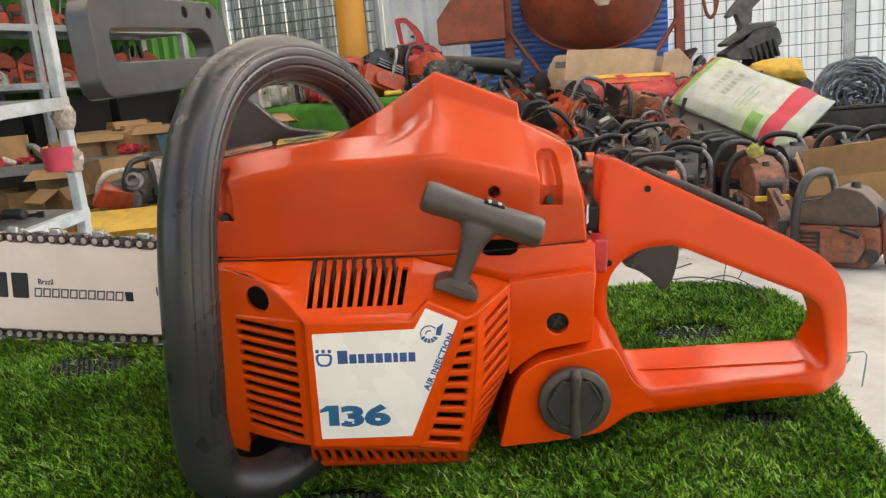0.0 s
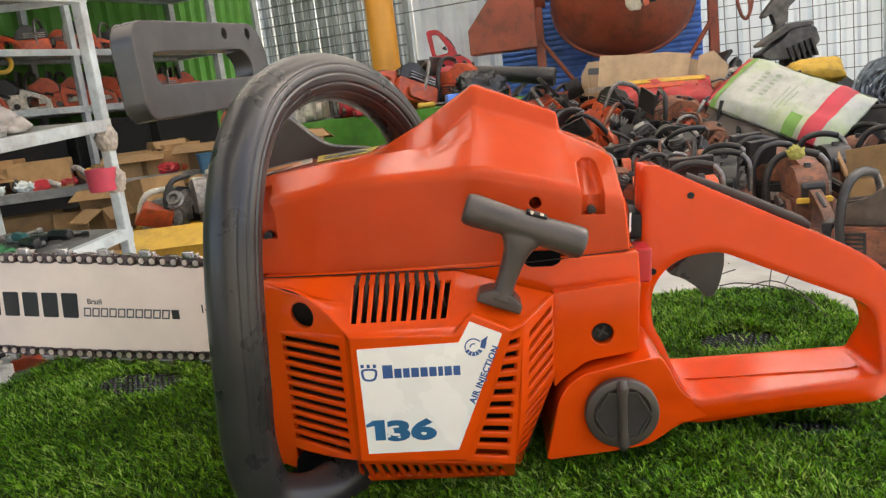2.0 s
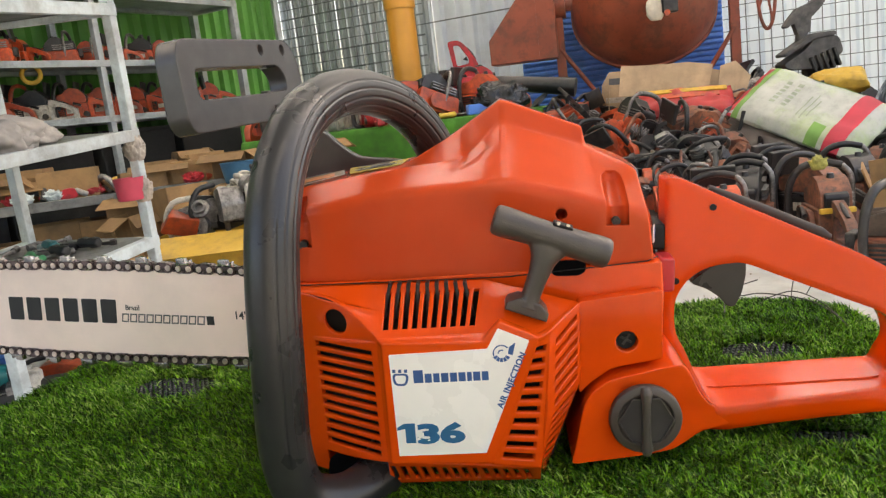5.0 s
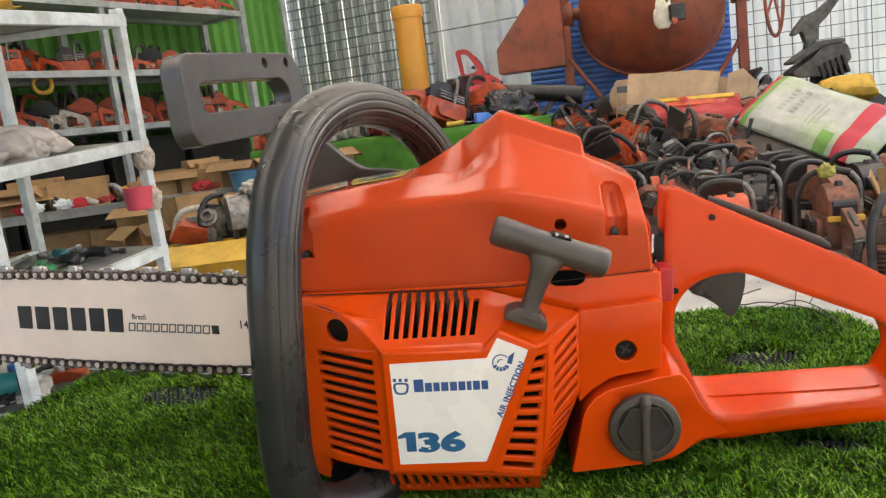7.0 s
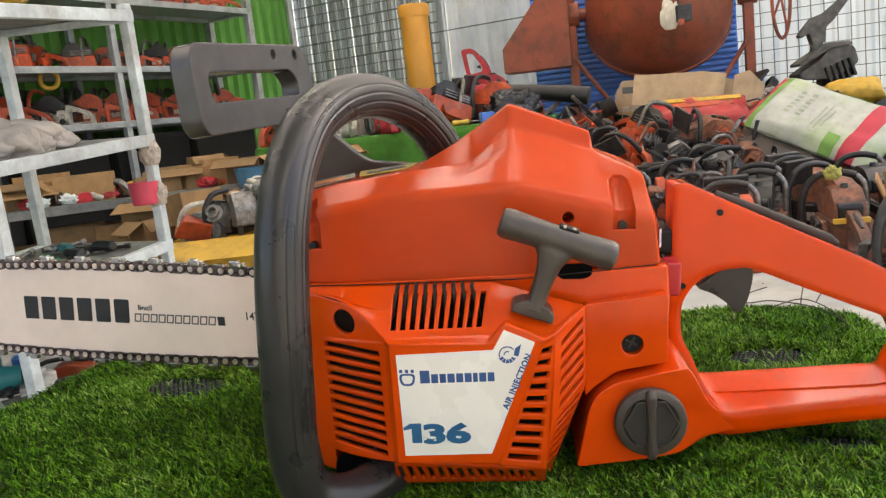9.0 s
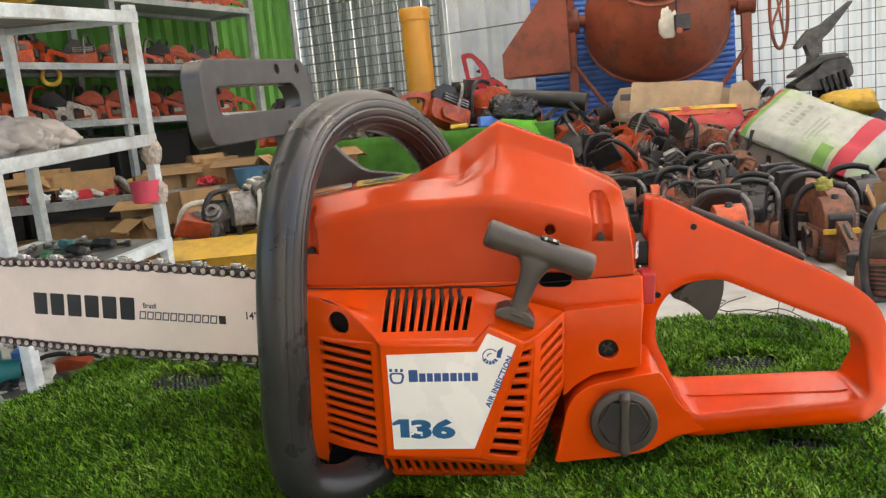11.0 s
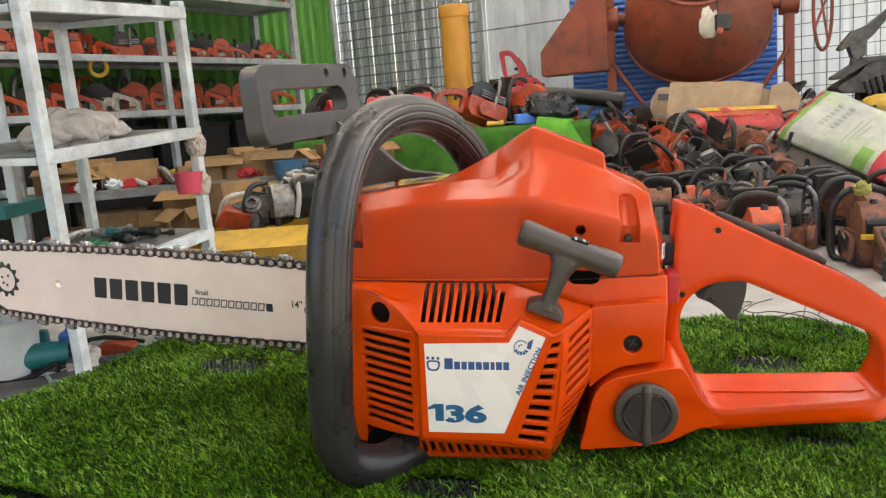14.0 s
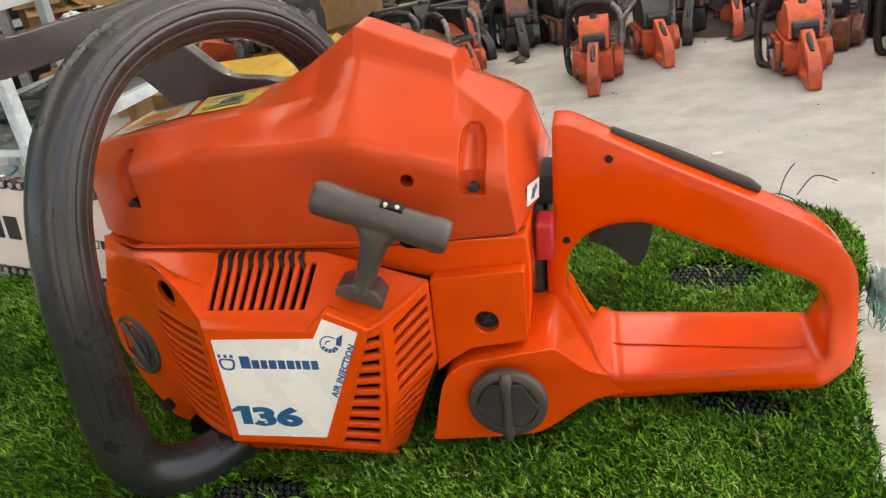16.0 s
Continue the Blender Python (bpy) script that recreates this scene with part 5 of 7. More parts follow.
    if guard:
        part("hand_guard", prism(rounded([(-0.165, 0.155), (-0.150, 0.155), (-0.135, 0.250), (-0.155, 0.255)], 0.005), -0.070, 0.075, 0.003), SAWDARK, ob)
    return ob


KINDS = [used_saw("used orange chainsaw with a black handle", SAWORANGE, SAWORANGE, "used chainsaws", m=pose(0.10, 2.71, 0, 0, 0, -93)),
         used_saw("dirty brown orange chainsaw stripped of its bar", SAWDIRTY, SAWDARK, "used chainsaws", guard=False, m=pose(0.83, 2.80, 0, 0, 0, -112), badge=SAWDARK),
         used_saw("greasy dark chainsaw with an orange cover", SAWDARK, SAWDIRTY, "used chainsaws", m=pose(-0.21, 3.40, 0, 0, 0, -80)),
         used_saw("used orange chainsaw with a dark top cover", SAWORANGE, SAWDARK, "used chainsaws", handle=ALLOY, guard=False, m=pose(0.30, 2.985, 0, 0, 0, -82))]
KINDS.append(used_saw("stripped grey chainsaw with bare alloy casing", ALLOY, SAWDIRTY, "used chainsaws", guard=False, m=pose(1.48, 3.20, 0, 0, 0, -140), badge=SAWDARK))
used_saw("white chainsaw with a faded red cover on the green table", SAWPALE, SAWRED, "chainsaws on the table", m=pose(-0.88, 4.12, 0.50, 0, 0, -95), strut=SAWPALE)
KINDS.append(used_saw("brown faded chainsaw with a yellow plate on the concrete", SAWDIRTY, SAWDIRTY, "used chainsaws", guard=False, m=pose(1.62, 2.92, 0, 0, 0, -100), badge=SAWDARK))
part("rear_plate", box(0.070, 0.088, -0.052, 0.052, 0.096, 0.112, 0.003), YELLOW, KINDS[5], "yellow plastic plate")
DUSTYSAW = mat("dust_covered_orange", (0.27, 0.085, 0.045), 0.6, var=0.25, scale=25, bump=0.3, stain=(0.20, 0.14, 0.10), stain_amount=0.7, grime=0.55)
DUSTYTOP = mat("dust_covered_grey", (0.10, 0.070, 0.052), 0.55, var=0.3, scale=14, bump=0.3, stain=(0.20, 0.135, 0.095), stain_amount=0.7, grime=0.5)
KINDS.append(used_saw("large dust-covered chainsaw with a black handle on the concrete", DUSTYSAW, DUSTYTOP, "used chainsaws", guard=False, m=pose(1.85, 2.95, 0, 0, 0, -120), badge=SAWDIRTY))
RED = used_saw("bright red chainsaw on the green table", SAWRED, SAWRED, "chainsaws on the table", m=pose(-0.16, 4.30, 0.50, 0, 0, -60))
PALE = used_saw("white and orange chainsaw on the shelf", SAWPALE, SAWDARK, "shelf chainsaws", handle=SAWORANGE, m=ROOM @ pose(0.30, -3.45, 0.76, 0, 0, 100))
for k, (x, y, rz, kind) in enumerate(((0.68, 2.54, -93, 0), (-0.384, 2.99, -70, 0), (0.62, 3.34, -95, 0), (-0.46, 3.74, -95, 0), (1.005, 2.53, -97, 5), (1.01, 1.99, -40, 6), (0.46, 3.30, -100, 2), (1.30, 3.02, -85, 1), (-0.02, 3.42, -70, 1), (0.90, 3.02, -110, 1),
                                      (-0.42, 3.42, -60, 2), (1.52, 3.00, -95, 1), (1.12, 3.16, -70, 2), (0.24, 3.52, -98, 0), (1.10, 2.86, -60, 2), (0.44, 3.62, -80, 3))):
    copy_thing(KINDS[kind], pose(x, y, 0, 0, 0, rz))

# the scrap heap that the rest lie on
def heap_z(x, y):
    return max(0.0, 0.50 * math.exp(-((x - 1.00) / 1.05) ** 2 - ((y - 4.40) / 0.90) ** 2) + 0.05 * math.sin(x * 7 + y * 3) * math.cos(y * 6) - 0.06)
bm = bmesh.new()
gv = {}
for i in range(52):
    for j in range(44):
        x, y = -0.45 + i * 0.065, 3.05 + j * 0.055
        h = heap_z(x, y)
        gv[i, j] = bm.verts.new((x, y, h - 0.02 + (0.05 * noise.noise((x * 9, y * 9, 1)) if h > 0 else 0)))
for i in range(51):
    for j in range(43):
        bm.faces.new((gv[i, j], gv[i + 1, j], gv[i + 1, j + 1], gv[i, j + 1]))
tagged(part("scrap_heap", bm, SCRAP), "heap of oily dark saw parts and scrap", "scrap heap", kind="stuff")
rnd = random.Random(11)
def heap_clear(x, y):
    """The places of the carton and the sack on the heap stay clear."""
    return (0.50 < x < 1.30 and 3.85 < y < 4.75) or (0.95 < x < 1.80 and 3.25 < y < 3.95 and y - 3.25 > (1.35 - x) * 0.6)
done = 0
while done < 104:
    x, y = rnd.uniform(0.05, 2.2), rnd.uniform(3.30, 4.7)
    if heap_clear(x, y):
        continue
    done += 1
    h = heap_z(x, y)
    tilt = 50 if h > 0.08 else 10
    c = copy_thing(KINDS[rnd.choice((0, 1, 1, 1, 2, 2, 4, 4))], pose(x, y, max(0, h - 0.05), rnd.uniform(-tilt, tilt), rnd.uniform(-tilt, tilt), rnd.uniform(-180, 180)) @ Matrix.Scale(rnd.uniform(0.8, 1.0), 4))
    tagged(c, group="scrapped chainsaws in the heap")
for k in range(12):
    x, y = rnd.uniform(0.05, 0.62), rnd.uniform(3.72, 4.40)
    c = copy_thing(KINDS[(0, 3, 0, 1)[k % 4]], pose(x, y, heap_z(x, y) + 0.02, rnd.uniform(-40, 40), rnd.uniform(-40, 40), rnd.uniform(-180, 180)) @ Matrix.Scale(0.95, 4))
    tagged(c, group="scrapped chainsaws in the heap")
# loose handles, rods, cylinders and covers on the heap
done = 0
while done < 420:
    x, y = rnd.uniform(0.15, 2.2), rnd.uniform(3.25, 4.6)
    if heap_clear(x, y):
        continue
    done += 1
    h = heap_z(x, y) + rnd.uniform(0.03, 0.10)
    a = rnd.uniform(0, math.pi)
    k = done % 5
    mm = pose(x, y, h, rnd.uniform(-60, 60), rnd.uniform(-60, 60), math.degrees(a)) @ Matrix.Scale(rnd.uniform(0.65, 1.1), 4)
    if k == 0:
        r, w = rnd.uniform(0.05, 0.11), rnd.uniform(0.006, 0.010)
        bm = tube(smooth_loop([(-r, 0, -0.08), (-r, 0, 0.03), (-r * 0.5, 0, 0.09), (r * 0.5, 0, 0.09), (r, 0, 0.03), (r, 0, -0.08)], 3, closed=False), w, 8)
        tagged(part("scrap_tube", bm, (SAWDARK, SAWDARK, SAWDIRTY, ALLOY)[done % 4], m=mm), "loose tubular saw handle on the scrap heap", "handle", "loose handles")
    elif k == 2:
        bm = lathe([(0.016, 0.0)] + [p for i in range(6) for p in ((0.020, i * 0.013), (0.034, i * 0.013 + 0.002), (0.034, i * 0.013 + 0.006), (0.020, i * 0.013 + 0.008))] + [(0.016, 0.080)], 12)
        tagged(part("scrap_cylinder", bm, ALLOY, m=mm), "finned alloy engine cylinder on the scrap heap", "cylinder", "loose cylinders")
    elif k == 3:
        bm = join(rod((-0.10, 0, 0), (0.10, 0.01, 0.01), 0.006, 8), join(rod((-0.10, 0, 0), (-0.12, 0.05, 0.03), 0.006, 8), box(0.08, 0.12, -0.012, 0.012, -0.01, 0.012, 0.003)))
        tagged(part("scrap_rod", bm, (SAWDARK, SAWDIRTY, ALLOY)[done % 3], m=mm), "bent steel rod and bracket on the scrap heap", "rod", "loose rods")
    else:
        bm = prism(rounded([(-0.07, -0.02), (0.03, -0.04), (0.08, 0.0), (0.04, 0.05), (-0.055, 0.04)], 0.015, 3), -0.016, 0.016, 0.006, 2, holes=[rounded([(-0.03, -0.01), (0.01, -0.015), (0.02, 0.02), (-0.025, 0.02)], 0.006, 2)])
        for i in range(4):
            join(bm, box(-0.05 + i * 0.022, -0.044 + i * 0.022, -0.022, 0.022, -0.018, 0.036, 0.001, 1))
        tagged(part("scrap_casing", bm, (SAWDIRTY, SAWORANGE, ALLOY, SAWDIRTY, SAWORANGE, SAWDIRTY, SAWDARK)[done % 7], m=mm), "loose ribbed engine cover lying on the scrap heap", "cover", "loose covers")

# ---- racks ----
DUSTYBOARD = mat("dusty_board", (0.16, 0.16, 0.15), 0.6, var=0.25, scale=12, bump=0.3, stain=(0.30, 0.29, 0.27), stain_amount=0.6, grime=0.4)
def rack(name, label, m, length, depth, levels, height, material, post=0.035, foot=0.0, board=0.022):
    ob = thing(name, m, label, "rack")
    for x in (0, length):
        for y in (0, depth):
            part("post", box(x - post / 2, x + post / 2, y - post / 2, y + post / 2, foot, height, 0.003), material, ob)
    for z in levels:
        part("shelf", box(-post / 2 - 0.002, length + post / 2 + 0.002, post / 2 - 0.001, depth - post / 2 + 0.001, z - board * 0.5, z, 0.002), DUSTYBOARD if material is RACKGREY else material, ob)
        part("rail", box(-post / 2 - 0.0015, length + post / 2 + 0.0015, -post / 2 - 0.0015, post / 2 - 0.003, z - board * 1.6, z + 0.004, 0.002), material, ob)
        part("rail", box(-post / 2 - 0.003, length + post / 2 + 0.003, depth - post / 2 + 0.003, depth + post / 2 + 0.004, z - board * 1.6, z + 0.004, 0.002), material, ob)
        for x in (0, length):
            part("end_rail", box(x - post / 2 - 0.003, x + post / 2 + 0.003, post / 2, depth - post / 2, z - board * 1.6, z - board * 0.5 - 0.001, 0.002), material, ob)
    return ob


# the long rack against the green wall
wall_rack = rack("wall_rack", "long grey steel rack against the green wall", ROOM @ pose(0.50, -6.0, 0, 0, 0, 90), 4.93, 0.40, (0.36, 0.745, 1.08, 1.495), 2.2, ZINC, 0.05)
for x in (1.2, 2.45, 3.7):
    for y in (0, 0.40):
        part("post", box(x - 0.02, x + 0.02, y - 0.02, y + 0.02, 0, 2.2, 0.003), ZINC, wall_rack)
for z, n in ((0.745, 19), (1.08, 22), (1.495, 22)):
    for k in range(n):
        y = -1.20 - k * (0.235 if n == 19 else 0.205) + rnd.uniform(-0.05, 0.05)
        pale = z < 0.8 and k in (6, 14)
        c = copy_thing(PALE if pale else KINDS[rnd.choice((0, 0, 0, 3))], ROOM @ pose(0.27 + rnd.uniform(-0.05, 0.05), y, z, 0, 0, rnd.choice((52, 52, 60, 235, 30)) + rnd.uniform(-16, 16)) @ Matrix.Scale(rnd.uniform(0.90, 1.05) if n == 19 else rnd.uniform(0.70, 0.86), 4))
        tagged(c, "dirty white chainsaw on the wall rack" if pale else "used orange chainsaw on the wall rack", group="shelf chainsaws")
# black boxes fill the low shelf and floor, giving the shade under the rack
for k in range(7):
    dc = thing("dark_crate", ROOM @ pose(0.30, -1.40 - k * 0.66, 0.362, 0, 0, rnd.uniform(-4, 4)), "black box whose colour stands for the shade on the lower rack shelf", "crate", "black crates")
    part("tub", prism([(-0.30, 0.0), (0.30, 0.0), (0.31, 0.29), (-0.31, 0.29)], -0.13, 0.13, 0.01), BLACK, dc, m=pose(0, 0, 0, 0, 0, 90))
    part("rim", prism([(-0.318, 0.27), (0.318, 0.27), (0.318, 0.30), (-0.318, 0.30)], -0.138, 0.138, 0.004), BLACK, dc, m=pose(0, 0, 0, 0, 0, 90))
    tagged(copy_thing(dc, ROOM @ pose(0.30, -1.37 - k * 0.66, 0.0, 0, 0, rnd.uniform(-4, 4))), "black box whose colour stands for the shade under the rack", group="black crates")
ring = part("orange_ring", tube(smooth_loop([(0.048 * math.cos(2 * math.pi * i / 10), 0, 0.048 + 0.048 * math.sin(2 * math.pi * i / 10)) for i in range(10)], 3), 0.013, 8, closed=True), YELLOW, m=ROOM @ pose(0.42, -2.72, 0.970, 0, 0, 52))
tagged(ring, "amber plastic ring standing on the shelf chainsaws", "ring")

# ---- near rack on the left ----
NR = pose(-1.076, 1.532, -0.008, 3.8, 1.5, 0) @ pose(0, 0, 0, 0, 0, 79.7)
near_rack = rack("tool_rack", "pale grey steel tool rack leaning on uneven ground", NR, 0.538, 0.397, (0.280, 0.568, 0.885), 0.905, RACKGREY, 0.027, foot=-0.02, board=0.016)
CLOTH = mat("grey_rag", (0.33, 0.30, 0.27), 0.9, var=0.2, scale=20, bump=0.5, fine=300)
def crumple(r, seed, squash, rough=0.35, freq=2.2, sub=4):
    bm = bmesh.new()
    bmesh.ops.create_icosphere(bm, subdivisions=sub, radius=1)
    for v in bm.verts:
        d = v.co.normalized()
        q = 1 + rough * noise.noise(d * freq + Vector((seed, 0, 0))) + rough * 0.5 * noise.noise(d * freq * 2.7 + Vector((0, seed, 0)))
        v.co = Vector((d.x * r[0], d.y * r[1], (d.z * squash + squash * 0.8) * r[2])) * q
        v.co.z = max(v.co.z, 0.0)
    return finish(bm, 85)
def folded_cloth(lumps, seed):
    """A dropped cloth: soft overlapping lumps with long rounded folds."""
    bm = bmesh.new()
    for k, (x, y, z, rx, ry, rz, turn) in enumerate(lumps):
        b = bmesh.new()
        bmesh.ops.create_icosphere(b, subdivisions=5, radius=1)
        for v in b.verts:
            d = v.co.normalized()
            q = d * 1.3 + Vector((seed + 3 * k, 0, seed))
            bend = 3.0 * noise.noise(q)
            fold = math.sin(5.5 * (d.x * 0.5 + d.y * 0.8) + bend + k) * 0.6 + math.sin(11 * (d.x * 0.7 - d.z * 0.5) + 2 * bend) * 0.25
            v.co = Vector((d.x * rx, d.y * ry, d.z * rz)) * (1 + 0.13 * fold + 0.22 * noise.noise(q * 1.4) + 0.05 * noise.noise(q * 5))
        join(bm, b, Matrix.Translation((x, y, z)) @ pose(0, 0, 0, 0, 0, turn))
    for v in bm.verts:
        v.co.z = max(0.001, v.co.z)
    return finish(bm, 85)
tagged(part("rag", folded_cloth([(0.0, 0.0, 0.030, 0.070, 0.062, 0.048, 20), (-0.06, 0.02, 0.022, 0.050, 0.060, 0.036, 60), (0.05, -0.03, 0.018, 0.050, 0.045, 0.030, -20)], 3.1), CLOTH, m=NR @ pose(0.14, 0.07, 0.5685, 0, 0, 20)), "crumpled grey rag on the tool rack", "rag")
tagged(part("rag", folded_cloth([(0.0, 0.0, 0.036, 0.080, 0.055, 0.040, -10), (0.075, -0.005, 0.018, 0.050, 0.040, 0.028, 10), (-0.05, 0.02, 0.035, 0.060, 0.050, 0.046, 40)], 8.4), mat("pale_rag", (0.46, 0.41, 0.36), 0.9, var=0.15, scale=20, bump=0.5, fine=300, stain=(0.32, 0.28, 0.24), stain_amount=0.5), m=NR @ pose(0.27, 0.14, 0.5685, 0, 0, -15)), "crumpled pale rag on the tool rack", "rag")
tagged(part("yellow_packet", crumple((0.10, 0.10, 0.06), 5.5, 0.7, 0.4), YELLOW, m=NR @ Matrix.Translation((0.22, 0.15, 0.886))), "yellow wrapped bundle on the tool rack", "bundle")
TOOLGREEN = mat("green_grip", (0.02, 0.22, 0.07), 0.4, var=0.1)
TEAL = mat("teal_plastic", (0.01, 0.16, 0.16), 0.45, var=0.15)
for k, (x, y, rz, mt, lb) in enumerate(((0.22, 0.10, 20, TOOLGREEN, "green-handled screwdriver on the tool rack"), (0.26, 0.15, 35, TOOLGREEN, "green-handled screwdriver on the tool rack"), (0.34, 0.12, 70, SAWDARK, "black-handled screwdriver on the tool rack"), (0.40, 0.20, 60, TEAL, "teal power tool grip on the tool rack"), (0.12, 0.14, 120, SAWDARK, "black tool on the tool rack"), (0.42, 0.09, 80, SAWDARK, "black-handled pliers on the tool rack"))):
    t = thing("hand_tool", NR @ pose(x, y, 0.300, 0, 0, rz), lb, "tool", "hand tools")
    part("grip", tube([(-0.022, 0, 0.0), (-0.018, 0, 0), (0.0, 0, 0), (0.012, 0, 0), (0.030, 0, 0), (0.048, 0, 0), (0.052, 0, 0)], [0.009, 0.014, 0.016, 0.013, 0.0155, 0.011, 0.007], 12, ridges=6, ridge=0.09), mt, t)
    part("shank", tube([(0.05, 0, 0), (0.14, 0, -0.010)], 0.0035, 8), ALLOY, t)
for k in range(12):
    x, y = 0.06 + 0.038 * k, 0.06 + 0.27 * ((k * 0.618) % 1)
    bm = join(rod((-0.045, 0, 0.006), (0.040, 0, 0.006), 0.005, 10), join(rod((0.040, 0, 0.006), (0.060, 0, 0.008), 0.009, 10), rod((-0.060, 0, 0.007), (-0.045, 0, 0.006), 0.008, 6)))
    tagged(part("spanner", bm, (ALLOY, ZINC, SAWDARK, ALLOY)[k % 4], m=NR @ pose(x, y, 0.283, 0, 0, 47 * k)), "steel socket tool lying on the tool rack", "tool", "steel tools")
PINK = mat("pink_cup", (0.60, 0.06, 0.10), 0.4, var=0.15, scale=20)
cup = part("cup", lathe([(0.032, 0), (0.035, 0.004), (0.039, 0.060), (0.0375, 0.060), (0.033, 0.008), (0.001, 0.006)], 28), PINK, m=Matrix.Translation((-0.992, 2.015, 0.412)))
tagged(cup, "faded pink plastic cup tied to the rack post", "cup")
TAPE = mat("packing_tape", (0.50, 0.42, 0.34), 0.4, var=0.2, scale=30, grime=0.4)
for z, r in ((0.53, 0.027), (0.42, 0.026)):
    tagged(part("tape_wrap", crumple((r, r, 0.045), z * 9, 0.8, 0.25, 4), TAPE, m=NR @ Matrix.Translation((0.538, 0.0, z - 0.04))), "wrapped tape round the rack post", "tape")

# ---- crates, boxes and parts on the left ----
def carton(m, sx, sy, sz, label, material=CARD, flaps=True):
    ob = thing("cardboard_box", m, label, "box")
    w = 0.004
    part("wall", box(-sx / 2, sx / 2, -sy / 2, -sy / 2 + w, 0, sz, 0.001), material, ob)
    part("wall", box(-sx / 2, sx / 2, sy / 2 - w, sy / 2, 0, sz, 0.001), material, ob)
    part("wall", box(-sx / 2, -sx / 2 + w, -sy / 2 + w, sy / 2 - w, 0, sz, 0.001), material, ob)
    part("wall", box(sx / 2 - w, sx / 2, -sy / 2 + w, sy / 2 - w, 0, sz, 0.001), material, ob)
    part("base", box(-sx / 2 + w, sx / 2 - w, -sy / 2 + w, sy / 2 - w, 0.001, 0.006), material, ob)
    if flaps:
        part("flap", box(-sx / 2, sx / 2, 0, sy * 0.45, 0, w, 0.001), material, ob, m=Matrix.Translation((0, -sy / 2, sz + 0.001)) @ pose(0, 0, 0, 205, 0, 0))
        part("flap", box(-sx / 2, sx / 2, -sy * 0.45, 0, 0, w, 0.001), material, ob, m=Matrix.Translation((0, sy / 2, sz + 0.001)) @ pose(0, 0, 0, -215, 0, 0))
        part("flap", box(0, sx * 0.4, -sy / 2, sy / 2, 0, w, 0.001), material, ob, m=Matrix.Translation((sx / 2, 0, sz + 0.001)) @ pose(0, 0, 0, 0, 40, 0))
    return ob


carton(pose(-0.905, 2.46, 0, 0, 0, 6), 0.40, 0.26, 0.262, "yellow carton full of engine parts", YELLOW)
FINS = [(0.014, 0.0)] + [p for i in range(6) for p in ((0.018, i * 0.012), (0.034, i * 0.012 + 0.002), (0.034, i * 0.012 + 0.006), (0.018, i * 0.012 + 0.008))] + [(0.014, 0.072)]
def engine_part(m, k):
    ob = thing("engine_part", m, "oily alloy engine casting with tubes", "engine part", "engine parts in the carton")
    mt = (ALLOY, SAWDARK, SAWDARK, ALLOY, SAWDARK)[k % 5]
    part("casting", prism(rounded([(-0.045, 0.0), (0.040, 0.0), (0.052, 0.045), (0.030, 0.085), (-0.025, 0.095), (-0.050, 0.050)], 0.010, 3), -0.032, 0.032, 0.006, 2, holes=[rounded([(-0.020, 0.020), (0.018, 0.020), (0.022, 0.050), (-0.015, 0.062)], 0.008, 3)]), mt, ob)
    part("finned_barrel", lathe(FINS, 18), (ALLOY, ALLOY, SAWDARK)[k % 3], ob, m=pose(0, 0.032, 0.050, 90, 0, 0))
    part("flange", lathe([(0.014, 0), (0.026, 0), (0.026, 0.008), (0.018, 0.010), (0.018, 0.022), (0.012, 0.022), (0.012, 0.002)], 18), SAWPALE if k % 2 else ALLOY, ob, m=pose(0.035, -0.03, 0.085, 60, 20, 0))
    part("pipe", tube(smooth_loop([(-0.05, -0.03, 0.0), (-0.062, -0.04, 0.06), (-0.035, -0.04, 0.11), (0.015, -0.03, 0.118)], 3, closed=False), 0.008, 8), (SAWPALE, SAWDARK, ALLOY, SAWPALE)[k % 4], ob)
for k in range(7):
    engine_part(pose(-1.00 + 0.042 * k, 2.42 + 0.03 * (k % 3), 0.235 + 0.02 * (k % 2) + 0.010 * k, 0, 0, 40 * k) @ Matrix.Scale(1.15, 4), k)
tagged(part("orange_cover", prism(rounded([(-0.06, 0), (0.05, -0.01), (0.06, 0.05), (-0.03, 0.06)], 0.01), -0.03, 0.03, 0.006), SAWORANGE, m=pose(-1.035, 2.385, 0.275, 20, 10, 20)), "orange plastic cover in the carton", "cover")

for k in range(26):
    x, y = rnd.uniform(-1.55, -0.82), rnd.uniform(3.0, 4.0)
    carton(pose(x, y, 0.19 + 0.05 * (k % 2), rnd.uniform(-8, 8), rnd.uniform(-8, 8), rnd.uniform(-50, 50)), rnd.uniform(0.14, 0.26), rnd.uniform(0.12, 0.2), rnd.uniform(0.08, 0.16), "torn cardboard box stacked on other boxes", CARD, k % 2 == 0)
low_rack = rack("low_rack", "low grey steel rack full of parts boxes", pose(-2.25, 3.05, 0, 0, 0, 20), 1.5, 0.45, (0.12, 0.36), 0.62, DUSTYBOARD, 0.04)
for k in range(34):
    x, y = -2.25 + 1.45 * rnd.random(), 3.05 + rnd.uniform(0.05, 0.9)
    x, y = x, 3.05 + (x + 2.25) * 0.36 + rnd.uniform(0.08, 0.36)
    z = (0.121, 0.361)[k % 2]
    carton(pose(x, y, z, 0, 0, 20 + rnd.uniform(-20, 20)), rnd.uniform(0.14, 0.26), rnd.uniform(0.12, 0.2), rnd.uniform(0.07, 0.14), "open cardboard box of small parts", CARD, k % 3 == 0)
